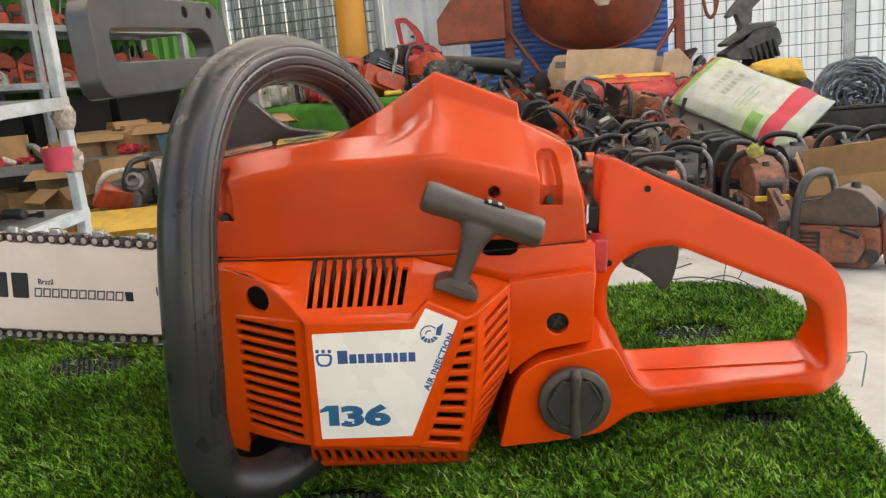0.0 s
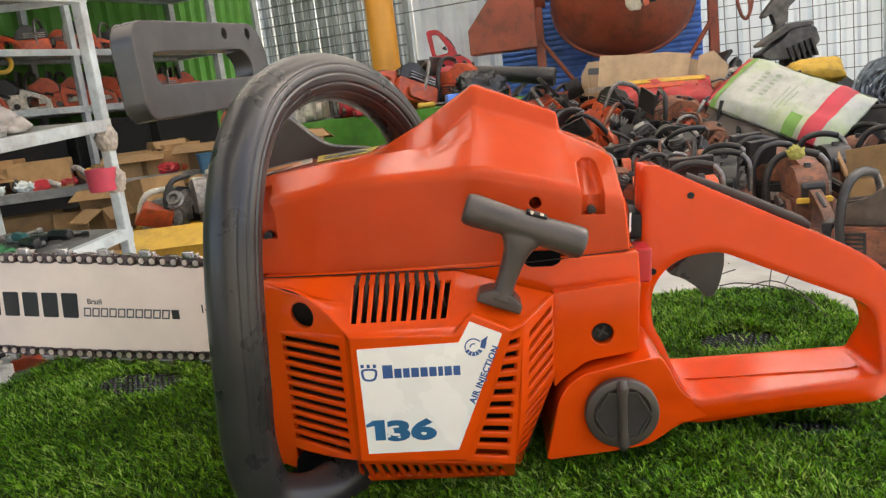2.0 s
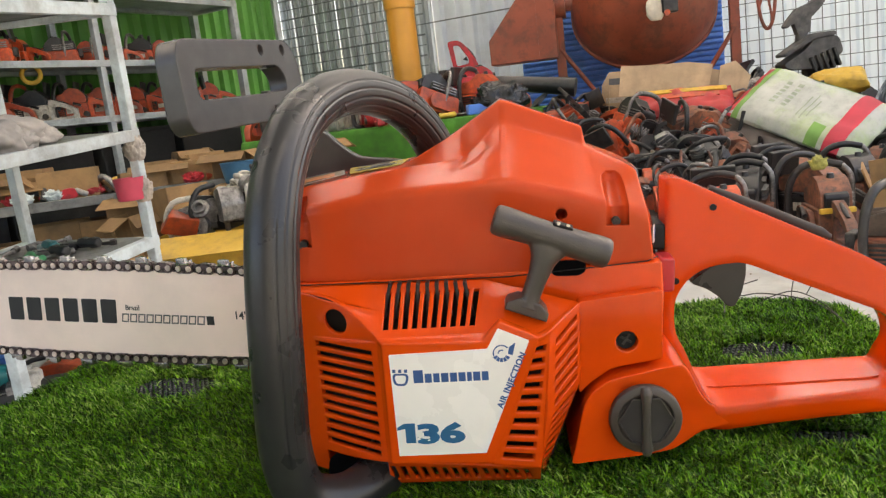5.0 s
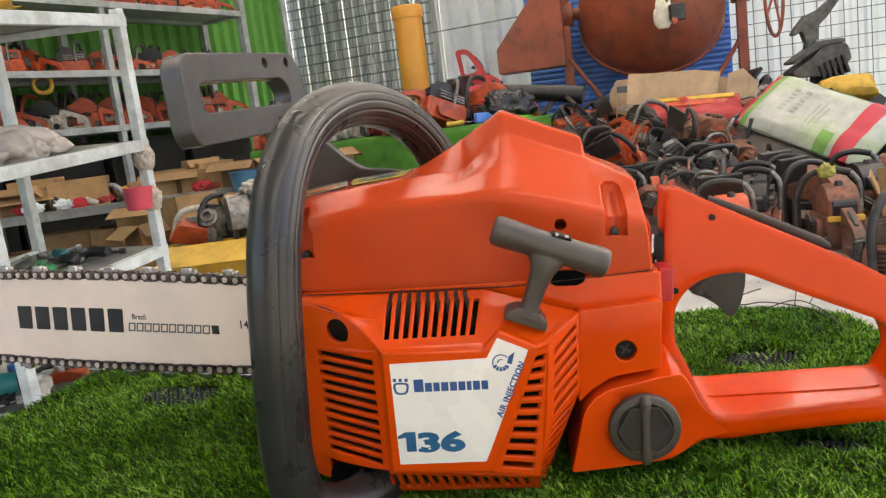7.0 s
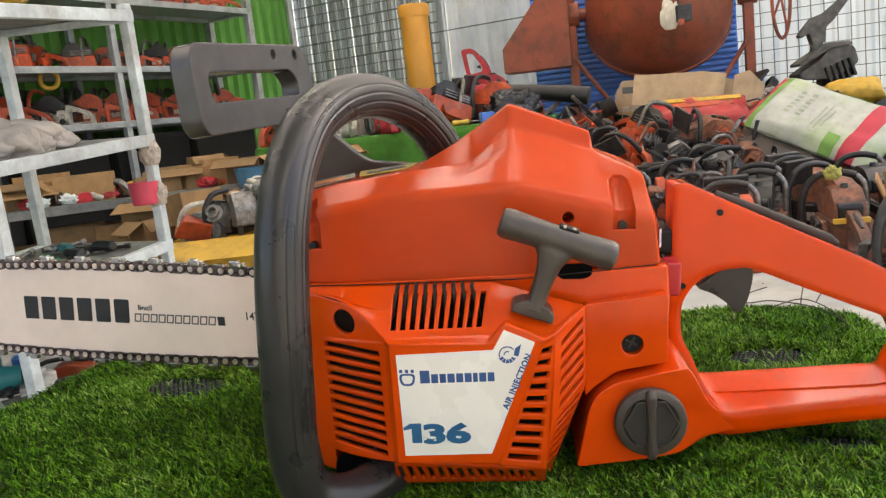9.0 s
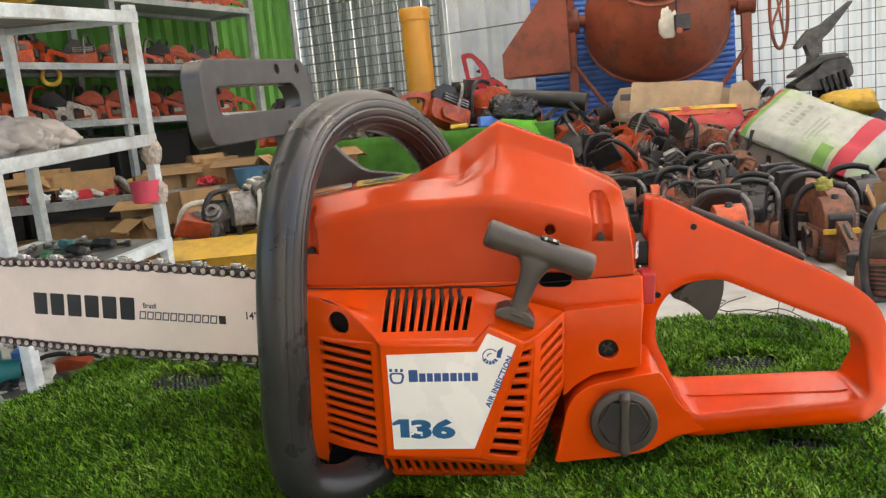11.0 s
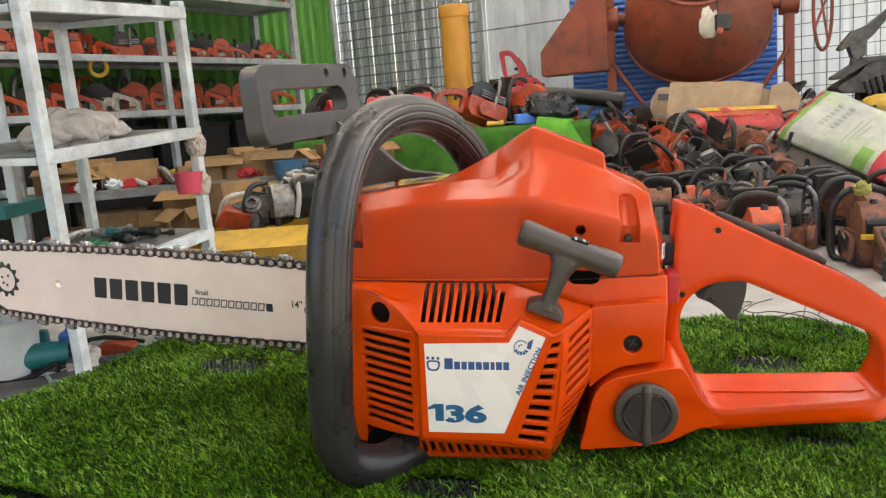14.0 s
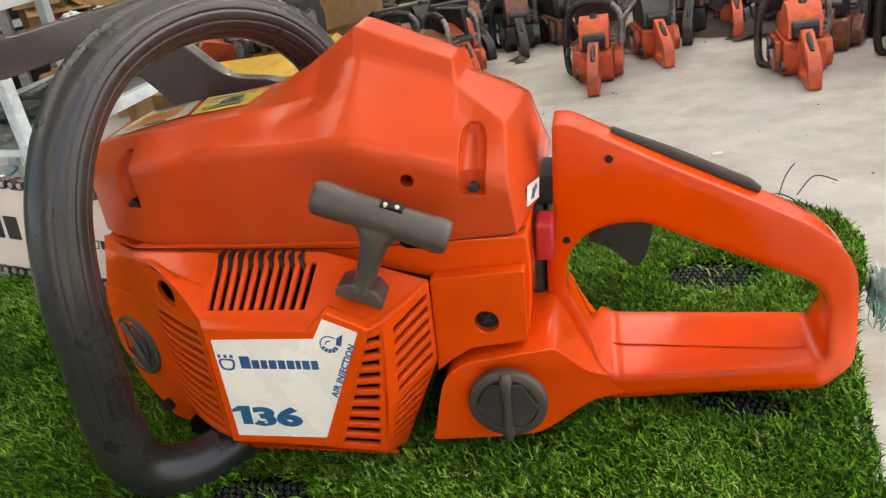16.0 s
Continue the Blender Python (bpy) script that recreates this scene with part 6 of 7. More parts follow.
for k in range(44):
    x, y = rnd.uniform(-1.75, -0.82), rnd.uniform(2.75, 4.0)
    s = rnd.uniform(0.10, 0.22)
    carton(pose(x, y, 0, 0, 0, rnd.uniform(-40, 40)), s, s * 0.8, rnd.uniform(0.08, 0.22), "torn brown cardboard box on the floor", CARD, k % 3 > 0)
for k in range(190):
    x, y = rnd.uniform(-2.2, -0.65), rnd.uniform(2.75, 4.0)
    z = 0.004
    if x < -0.90:
        x, z = -2.22 + (x + 2.2) * 1.08, (0.121, 0.361, 0.361)[k % 3]
        y = 3.05 + (x + 2.25) * 0.36 + rnd.uniform(0.06, 0.38)
    mt = rnd.choice((SAWRED, SAWORANGE, SAWDARK, SAWDARK, SAWPALE, BLUESHEET, YELLOW, ALLOY, CARD, CARD))
    w, h = rnd.uniform(0.03, 0.08), rnd.uniform(0.02, 0.06)
    if k % 3 == 0:
        bm = lathe([(w * 0.5, 0), (w * 0.55, 0.006), (w * 0.55, h), (w * 0.4, h + 0.01), (w * 0.4, h * 0.5), (0.004, h * 0.5)], 16)
    elif k % 3 == 1:
        bm = prism(rounded([(-w, 0), (w * 0.8, 0), (w, h * 0.6), (w * 0.3, h), (-w * 0.8, h * 0.9)], h * 0.3, 3), -w * 0.5, w * 0.5, h * 0.15, 2)
    else:
        bm = tube(smooth_loop([(-w, 0, 0.01), (-w * 0.5, 0.02, h), (w * 0.3, 0.01, h * 1.3), (w, 0, 0.01)], 3, closed=False), 0.012, 8)
    tagged(part("engine_part", bm, mt, m=pose(x, y, z, rnd.uniform(-8, 8), rnd.uniform(-8, 8), rnd.uniform(0, 360))), "loose engine part among the boxes", "engine part", "loose engine parts")

for k, (x, y, rz) in enumerate(((-0.62, 3.05, -70), (-0.52, 3.30, -110), (-0.70, 3.36, -40), (-0.44, 3.60, -95), (-0.66, 3.66, -60), (-0.50, 2.86, -130))):
    tagged(copy_thing(KINDS[(2, 1, 2, 2, 1, 2)[k]], pose(x, y, 0, 0, 0, rz)), "greasy dark chainsaw before the green table", group="used chainsaws")

# ---- green table with saws ----
gt = thing("green_table", pose(-0.52, 4.20, 0, 0, 0, -6), "table covered with green artificial turf", "table")
part("tabletop", box(-0.78, 0.72, -0.28, 0.30, 0.455, 0.49, 0.006), WOOD, gt)
for lx in (-0.7, 0.64):
    for ly in (-0.22, 0.24):
        part("leg", box(lx - 0.03, lx + 0.03, ly - 0.03, ly + 0.03, 0, 0.455, 0.003), WOOD, gt)
def cloth(w, d, drop, seed):
    bm = bmesh.new()
    g = {}
    nx = 60
    prof = [(d, 0.0), (d * 0.5, 0), (0, 0), (-0.012, -0.006), (-0.02, -0.03), (-0.025, -drop * 0.5), (-0.03, -drop)]
    for i in range(nx + 1):
        x = -w / 2 + w * i / nx
        for j, (y, z) in enumerate(prof):
            f = min(1, -z / drop) if z < 0 else 0
            g[i, j] = bm.verts.new((x, y - f * 0.025 * (1 + math.sin(x * 22 + seed)), z * (1 + 0.10 * math.sin(x * 5 + seed))))
    for i in range(nx):
        for j in range(len(prof) - 1):
            bm.faces.new((g[i, j], g[i + 1, j], g[i + 1, j + 1], g[i, j + 1]))
    ext = bmesh.ops.extrude_face_region(bm, geom=list(bm.faces))
    bmesh.ops.translate(bm, verts=[v for v in ext["geom"] if isinstance(v, bmesh.types.BMVert)], vec=(0, 0.004, 0.006))
    return bm
tagged(part("turf_cloth", cloth(1.54, 0.58, 0.30, 0.4), GREENCLOTH, m=pose(-0.55, 3.905, 0.493, 0, 0, -6)), "green turf cloth hanging over the table", "cloth")
corner = cloth(0.26, 0.34, 0.17, 2.0)
for v in corner.verts:  # it slips off the end of the table
    over = max(0.0, v.co.x - 0.02)
    v.co.z -= 1.1 * over + 0.25 * max(0.0, -v.co.z) * math.sin(v.co.x * 30)
    v.co.y += 0.020 * math.sin(v.co.x * 40 + v.co.z * 20) * min(1.0, -4 * v.co.z)
tagged(part("green_cloth", corner, BRIGHTGREEN, m=pose(0.09, 3.815, 0.507, 0, 9, -6)), "bright green cloth over the table's end", "cloth")
for k, (x, y, rz, rx) in enumerate(((-0.63, 4.08, -75, 0), (-0.05, 4.20, -20, 0), (-1.10, 4.1, -60, 0), (-1.25, 4.25, -100, 0))):
    tagged(copy_thing((RED, KINDS[0], RED, KINDS[3])[k], pose(x, y, 0.500, rx, 0, rz)), "red chainsaw on the green table" if k != 1 else "orange chainsaw on the green table", group="chainsaws on the table")
for kind, mm, lb in ((KINDS[3], pose(-0.36, 4.03, 0.540, 12, -24, -150), "black and orange chainsaw tilted on the green table"),
                     (RED, pose(-0.20, 4.40, 0.660, 0, -82, -178), "red chainsaw standing upright with its handle up")):
    tagged(copy_thing(kind, mm), lb, group="chainsaws on the table")
yt = thing("screwdriver", pose(-0.25, 3.96, 0.514, 0, 0, 12), "yellow-handled screwdriver lying on the green table", "tool")
part("grip", tube([(-0.045, 0, 0), (-0.040, 0, 0), (0.0, 0, 0), (0.040, 0, 0), (0.046, 0, 0)], [0.008, 0.015, 0.012, 0.015, 0.008], 12), YELLOW, yt)
part("shank", tube([(0.045, 0, 0), (0.13, 0, 0)], 0.004, 8), ALLOY, yt)
BAG = mat("black_bag", (0.015, 0.015, 0.017), 0.25, var=0.3, scale=30, bump=0.6, fine=60)
tagged(part("black_bag", crumple((0.14, 0.10, 0.09), 2.2, 0.8, 0.4), BAG, m=pose(0.02, 4.02, 0.500)), "crumpled black plastic bag on the table", "bag")
tagged(part("blower_tube", tube([(-0.06, 4.35, 0.66), (0.30, 4.28, 0.60), (0.42, 4.25, 0.575)], [0.035, 0.045, 0.05], 14), SAWDARK), "black blower tube across the table", "tube")
tagged(part("blue_box", box(-0.05, 0.05, -0.03, 0.03, 0, 0.05, 0.006), BLUESHEET, m=pose(-0.10, 3.96, 0.502, 0, 0, 15)), "small blue box on the green table", "box")
tagged(part("amber_pipe", join(lathe([(0.082, 0), (0.082, 0.62), (0.070, 0.62), (0.070, 0.02)], 32), lathe([(0.090, 0.58), (0.092, 0.60), (0.092, 0.64), (0.085, 0.65), (0.072, 0.65), (0.072, 0.58)], 32)), AMBER, m=pose(-0.50, 4.72, 0.56)), "amber plastic pipe standing on a crate", "pipe")
carton(pose(-0.50, 4.75, 0, 0, 0, 8), 0.5, 0.4, 0.56, "tall brown carton behind the table")

# ---- concrete mixer before the blue sheet ----
bl = thing("blue_shutter", pose(0.86, 5.50, 0, 0, 0, -8), "blue ribbed steel sheet standing behind the mixer", "sheet")
for k in range(24):
    part("rib", box(-0.66, 0.66, -0.010, 0.012, 0.43 + k * 0.036, 0.459 + k * 0.036, 0.009, 2), BLUESHEET, bl)
part("sheet", box(-0.66, 0.66, 0.013, 0.018, 0.0, 1.32), BLUESHEET, bl)
mixer = thing("concrete_mixer", pose(0.92, 5.05, 0, 0, 0, -8), "rusty red concrete mixer with a tilted drum", "mixer")
drum = lathe([(0.10, -0.44), (0.24, -0.42), (0.37, -0.33), (0.432, -0.20), (0.442, -0.16), (0.444, -0.11), (0.440, -0.09), (0.430, 0.0), (0.37, 0.16), (0.26, 0.28), (0.27, 0.295), (0.25, 0.295), (0.24, 0.28), (0.35, 0.15), (0.41, 0.0), (0.40, -0.15), (0.22, -0.38), (0.05, -0.40)], 56)
part("drum", drum, REDOXIDE, mixer, m=pose(0.03, 0, 1.120, 54, 0, 0))
part("rim_band", lathe([(0.425, -0.215), (0.446, -0.212), (0.446, -0.196), (0.430, -0.190)], 56), REDOXIDE, mixer, m=pose(0.03, 0, 1.120, 54, 0, 0))
part("motor_housing", prism([(-0.92, 0.77), (-0.92, 0.92), (-0.62, 1.28), (-0.50, 1.30), (-0.50, 0.77)], -0.12, 0.12, 0.006), REDOXIDE, mixer, "red sheet metal motor housing")
part("housing_seam", box(-0.622, -0.614, -0.124, -0.118, 0.79, 1.27), REDOXIDE, mixer)
for x in (-0.49, 0.545):
    part("upright", box(x - 0.028, x + 0.028, -0.03, 0.03, 0.0, 1.28, 0.004), REDOXIDE, mixer)
    s = 1 if x < 0 else -1
    part("brace", tube([(x, -0.02, 0.82), (x + 0.22 * s, -0.02, 0.50)], 0.014, 8), REDOXIDE, mixer)
    part("bearing", rod((x - 0.05, 0, 1.08), (x + 0.05, 0, 1.08), 0.075, 20), REDOXIDE, mixer)
    part("axle", rod((x, 0, 1.08), (x + 0.1 * s, 0, 1.08), 0.035, 14), REDOXIDE, mixer)
    part("foot", box(x - 0.04, x + 0.04, -0.35, 0.35, 0.0, 0.06, 0.004), REDOXIDE, mixer)
part("hand_wheel", tube(smooth_loop([(0.72 + 0.05 * math.cos(a), -0.05, 1.02 + 0.24 * math.sin(a)) for a in [2 * math.pi * i / 12 for i in range(12)]], 3), 0.010, 8, closed=True), REDOXIDE, mixer, "rusty hand wheel")
for a in (0.5, 2.2):
    part("spoke", tube([(0.72 + 0.05 * math.cos(a), -0.05, 1.02 + 0.24 * math.sin(a)), (0.72 - 0.05 * math.cos(a), -0.05, 1.02 - 0.24 * math.sin(a))], 0.007, 6), REDOXIDE, mixer)
hook = thing("hanging_pump", pose(0.94, 4.52, 0.88), "white rag and black fuel pump hanging at the mixer", "pump")
part("rag", crumple((0.048, 0.03, 0.105), 4.2, 0.8, 0.28, 1.6), mat("white_rag", (0.62, 0.58, 0.48), 0.9, var=0.15), hook, m=Matrix.Translation((-0.03, 0, 0)))
part("pump", box(0.0, 0.085, -0.05, 0.0, 0.03, 0.12, 0.01), SAWDARK, hook)
part("hanger", tube([(0.02, 0, 0.10), (0.03, 0.02, 0.90)], 0.004, 6), SAWDARK, hook)
part("knob", rod((0.02, -0.065, 0.03), (0.02, -0.045, 0.03), 0.016, 12), SAWORANGE, hook)

# ---- boxes, sack and bundles on the heap ----
PALECARD = mat("pale_cardboard", (0.46, 0.32, 0.19), 0.8, var=0.15, scale=10, bump=0.4, stain=(0.30, 0.19, 0.10), stain_amount=0.5, grime=0.15)
hc = thing("cardboard_box", pose(0.90, 4.36, 0.36, -4, 3, -8), "torn open pale cardboard carton on the scrap heap", "box")
part("wall", prism([(-0.34, 0.0), (0.30, 0.0), (0.30, 0.24), (0.05, 0.29), (-0.30, 0.27), (-0.34, 0.20)], 0.14, 0.145), PALECARD, hc)
part("wall", box(-0.305, -0.30, -0.15, 0.14, 0, 0.17, 0.001), PALECARD, hc)
part("wall", box(0.30, 0.305, -0.15, 0.14, 0, 0.17, 0.001), PALECARD, hc)
part("base", box(-0.30, 0.30, -0.145, 0.14, 0, 0.005), PALECARD, hc)
front = prism(dense(rounded([(-0.25, -0.085), (0.20, -0.060), (0.22, 0.075), (0.10, 0.095), (-0.24, 0.080)], 0.004, 2), 0.03), -0.002, 0.002)
for v in front.verts:  # the board sags
    v.co.y += 0.018 * math.cos(v.co.x * 7) - 0.10 * abs(v.co.z)
part("flap", front, PALECARD, hc, m=pose(0.0, -0.14, 0.185, -14, 2, 0))
part("flap", prism([(-0.06, 0.0), (0.07, -0.05), (0.09, 0.15), (0.0, 0.21), (-0.07, 0.17)], -0.002, 0.002), PALECARD, hc, m=pose(0.29, -0.17, 0.06, -10, 14, 10))
part("print_bar", box(-0.30, -0.22, 0.1372, 0.1395, 0.20, 0.235), INKGREY, hc)
part("tape_strip", box(-0.32, 0.30, 0.1365, 0.1395, 0.10, 0.13), TAPE, hc)
SACKWHITE = mat("sack_weave", (0.44, 0.45, 0.40), 0.40, grime=0.18, var=0.12, scale=12, bump=0.5, fine=300, stain=(0.38, 0.50, 0.20), stain_amount=0.75)
SACKRED = mat("sack_red", (0.50, 0.03, 0.05), 0.55, var=0.15, scale=12)
SACKGREEN = mat("sack_green", (0.17, 0.34, 0.07), 0.55, var=0.2, scale=12)
sx, sy = Vector((0.735, -0.771, -0.451)).normalized(), Vector((0.213, 0.167, 0.17))
sy = (sy - sx * sy.dot(sx)).normalized()
sz = sx.cross(sy)
SM = Matrix(((sx.x, sy.x, sz.x, 1.350), (sx.y, sy.y, sz.y, 3.505), (sx.z, sy.z, sz.z, 0.335), (0, 0, 0, 1)))
def pillow(w, h, t, seed):
    """A filled sack lying in x and y."""
    bm = bmesh.new()
    bmesh.ops.create_cube(bm, size=1)
    bmesh.ops.subdivide_edges(bm, edges=bm.edges, cuts=14, use_grid_fill=True)
    for v in bm.verts:
        x, y, z = v.co * 2
        e = max(0.0, (1 - abs(x) ** 4) * (1 - abs(y) ** 4)) ** 0.5
        v.co = Vector((x * w / 2, y * h / 2, z * (0.004 + t / 2 * e)))
        v.co += Vector((0, 0, 0.014 * noise.noise((x * 3 + seed, y * 3, z))))
    return bm
PRINTGREY = mat("faded_print", (0.30, 0.34, 0.25), 0.5, var=0.2)
sack = thing("fertiliser_sack", SM @ Matrix.Translation((-0.033, 0, 0)) @ Matrix.Diagonal((0.90, 1, 1, 1)), "white and green woven sack with a red end", "sack")
part("bag", pillow(0.66, 0.36, 0.11, 2.0), SACKWHITE, sack)
# dark pillow added below: the sack's shaded side as a brown shape
tagged(part("sack_shade", pillow(0.60, 0.36, 0.16, 5.0), mat("sack_shade_brown", (0.065, 0.050, 0.040), 0.45, var=0.3, scale=15, bump=0.5), m=SM @ pose(-0.05, -0.15, -0.10, 12, 0, 4)), "dark brown pillow for the shaded lower side of the sack", "tarp")
def wrap(x0, x1, y0, y1, mt, nm, upper=False):
    bm = pillow(0.664, 0.362, 0.116, 2.0)
    for co, no in (((x0, 0, 0), (-1, 0, 0)), ((x1, 0, 0), (1, 0, 0)), ((0, y0, 0), (0, -1, 0)), ((0, y1, 0), (0, 1, 0))) + ((((0, 0, 0), (0, 0, -1)),) if upper else ()):
        geom = list(bm.verts) + list(bm.edges) + list(bm.faces)
        bmesh.ops.bisect_plane(bm, geom=geom, plane_co=co, plane_no=no, clear_outer=True)
    part(nm, bm, mt, sack)
wrap(0.175, 0.255, -0.30, 0.30, SACKRED, "red_band")
wrap(-0.34, -0.295, -0.30, 0.30, SACKRED, "red_band")
wrap(-0.294, -0.262, -0.30, 0.30, SACKGREEN, "green_band")
wrap(0.09, 0.150, -0.30, -0.10, SACKGREEN, "green_print", True)
wrap(-0.10, 0.174, 0.155, 0.30, SACKGREEN, "green_print", True)
for x0 in (-0.165, -0.105):
    for k in range(6):
        wrap(x0, x0 + 0.026, -0.075 + 0.026 * k, -0.059 + 0.026 * k + 0.002 * (k % 2), PRINTGREY, "print_bar", True)
for x0, y0, y1 in ((-0.010, -0.10, 0.03), (0.014, -0.11, 0.05), (0.038, -0.09, 0.02)):
    wrap(x0, x0 + 0.007, y0, y1, PRINTGREY, "print_bar", True)

ps = thing("printed_packet", pose(0.93, 4.05, 0.435, 34, 2, -7), "red and yellow printed packet in the carton", "packet")
part("packet", pillow(0.46, 0.22, 0.07, 4.0), mat("packet_red", (0.40, 0.02, 0.02), 0.35, var=0.3, scale=14), ps)
for x0, x1, mt2, nm in ((-0.20, 0.20, YELLOW, "yellow_print"), (-0.15, 0.16, SAWORANGE, "orange_print")):
    part(nm, box(x0, x1, 0.035 if nm[0] == "y" else -0.01, 0.065 if nm[0] == "y" else 0.025, 0.034, 0.042, 0.002), mt2, ps)

# ---- right-hand clutter ----
COILWIRE = mat("dull_wire", (0.20, 0.23, 0.26), 0.5, 0.4, var=0.3, scale=30)
coil = thing("wire_coil", pose(1.84, 3.62, 0.30, 68, 0, -22), "grey roll of wound steel wire", "wire coil")
for k in range(44):
    r = 0.035 + 0.155 * ((k * 0.618) % 1.0) ** 0.7
    z = 0.10 * math.sin(k * 2.1)
    part("strand", tube([(r * math.cos(2 * math.pi * i / 28), r * math.sin(2 * math.pi * i / 28), z + 0.020 * math.sin(i * 1.7 + k) + 0.012 * math.sin(i * 0.6 + k * 2)) for i in range(28)], 0.0055, 5, closed=True), COILWIRE, coil)
cr = thing("dark_crate", pose(1.86, 3.55, 0, 0, 0, -14), "dark steel tray under the wire roll", "crate")
part("front_wall", box(-0.34, 0.34, -0.19, -0.17, 0, 0.285, 0.004), SAWDARK, cr)
part("back_wall", box(-0.34, 0.34, 0.20, 0.22, 0, 0.285, 0.004), SAWDARK, cr)
part("rim", box(-0.35, 0.35, -0.20, -0.16, 0.286, 0.30, 0.003), DARKMETAL, cr)
part("base", box(-0.34, 0.34, -0.17, 0.20, 0.06, 0.10), SAWDARK, cr)
cb = thing("cardboard_box", pose(1.365, 2.53, 0, 0, -6, -24), "brown cardboard carton with raised flaps beside the scrap heap", "box")
part("body", box(-0.20, 0.24, -0.10, 0.12, 0.0, 0.165, 0.004), CARD, cb)
part("lid_flap", box(-0.195, 0.235, -0.003, 0.003, 0, 0.098, 0.001), CARD, cb, m=pose(0, -0.0985, 0.160, 4, 0, 0))
part("lid_flap", box(-0.003, 0.003, -0.09, 0.11, 0, 0.075, 0.001), CARD, cb, m=pose(-0.1985, 0, 0.160, 0, -14, 0))
tagged(part("yellow_rag", crumple((0.026, 0.022, 0.026), 3.7, 0.9, 0.30, 2.0), mat("yellow_green_cloth", (0.34, 0.31, 0.07), 0.85, var=0.25, scale=40, bump=0.5, grime=0.3), m=pose(0.980, 2.55, 0.222)), "small yellow-green rag on a used chainsaw", "rag")
tagged(part("yellow_packet", pillow(0.25, 0.14, 0.10, 7.7), YELLOW, m=pose(1.625, 3.95, 0.45, 30, 0, -14)), "yellow wrapped bundle on the scrap heap", "bundle")
DUSTY = mat("dusty_black_paint", (0.070, 0.066, 0.062), 0.6, var=0.4, scale=30, bump=0.4, stain=(0.20, 0.18, 0.15), stain_amount=0.6)
eng = thing("outboard_engine", pose(1.60, 4.30, 0.50, 0, 0, 0), "dark dusty outboard engine leaning at the fence", "engine")
part("casing", prism(rounded([(-0.13, 0.06), (-0.02, 0.12), (0.05, 0.20), (0.15, 0.17), (0.17, 0.09), (0.05, 0.02), (-0.10, 0.03)], 0.02, 3), -0.08, 0.08, 0.02, 3), DUSTY, eng)
part("fin", prism(rounded([(-0.13, 0.11), (0.02, 0.20), (0.13, 0.20), (0.14, 0.18), (0.03, 0.17), (-0.12, 0.095)], 0.008, 2), -0.09, 0.05, 0.006), DUSTY, eng)
part("leg", prism(rounded([(-0.03, 0.20), (0.03, 0.21), (0.035, 0.28), (0.075, 0.315), (0.185, 0.450), (0.178, 0.458), (0.035, 0.355), (-0.030, 0.335), (-0.075, 0.285), (-0.10, 0.250), (-0.085, 0.240), (-0.05, 0.262)], 0.008, 3), -0.028, 0.028, 0.009), DUSTY, eng)
part("stem", tube([(-0.02, 0, 0.10), (0.00, 0, 0.24)], 0.030, 12), DUSTY, eng)
for k in range(5):
    part("cooling_fin", box(0.02 + 0.03 * k, 0.034 + 0.03 * k, -0.10, 0.02, -0.02, 0.075, 0.003), DARKMETAL, eng, m=pose(0, 0, 0, 0, -18, 0))
part("stand", tube([(0.0, 0.03, -0.50), (0.02, 0.03, 0.06)], 0.02, 10), DUSTY, eng)

# ---- floor clutter behind the tool rack ----
TUB = mat("white_plastic_tub", (0.60, 0.66, 0.64), 0.5, var=0.1, scale=12, stain=(0.4, 0.38, 0.34), stain_amount=0.5)
tagged(part("plastic_tub", lathe([(0.085, 0), (0.095, 0.01), (0.105, 0.14), (0.112, 0.15), (0.104, 0.152), (0.095, 0.02), (0.002, 0.012)], 32), TUB, m=pose(-1.42, 1.70, 0)), "white plastic tub on the floor", "tub")
drill = thing("cordless_drill", pose(-1.33, 1.75, 0.045, 90, 0, 25), "teal and black cordless drill lying on the floor", "drill")
part("motor_body", tube([(-0.09, 0, 0.04), (-0.07, 0, 0.04), (0.03, 0, 0.04), (0.07, 0, 0.04)], [0.022, 0.034, 0.034, 0.026], 16), TEAL, drill)
part("chuck", tube([(0.07, 0, 0.04), (0.12, 0, 0.04)], [0.022, 0.014], 14), SAWDARK, drill)
part("grip", tube([(-0.04, 0, 0.03), (-0.055, 0, -0.09)], [0.020, 0.022], 14, squash=1.3), SAWDARK, drill)
part("battery", box(-0.105, 0.00, -0.035, 0.035, -0.13, -0.09, 0.008), TEAL, drill)
tagged(part("orange_scrap", prism(rounded([(-0.05, 0), (0.05, 0), (0.055, 0.02), (0.0, 0.035), (-0.04, 0.03)], 0.008), -0.03, 0.03, 0.005), SAWORANGE, m=pose(-1.20, 1.87, 0, 0, 0, 15)), "orange plastic piece on the floor", "scrap")
for k in range(9):
    x, y = -1.30 + 0.035 * k + rnd.uniform(-0.03, 0.03), 1.62 + rnd.uniform(-0.08, 0.16)
    tagged(part("steel_bit", tube([(-0.05, 0, 0.006), (0.04, 0, 0.006), (0.05, 0.012, 0.006)], 0.005, 8), (ALLOY, ZINC, SAWPALE)[k % 3], m=pose(x, y, 0, 0, 0, rnd.uniform(0, 180))), "small steel rod lying on the floor", "rod", "steel bits")
tagged(part("cable", tube(smooth_loop([(-1.50, 1.70, 0.008), (-1.40, 1.62, 0.008), (-1.30, 1.66, 0.008), (-1.22, 1.80, 0.06), (-1.16, 1.95, 0.008)], 5, closed=False), 0.006, 8), BLACK), "black power cable on the floor", "cable")
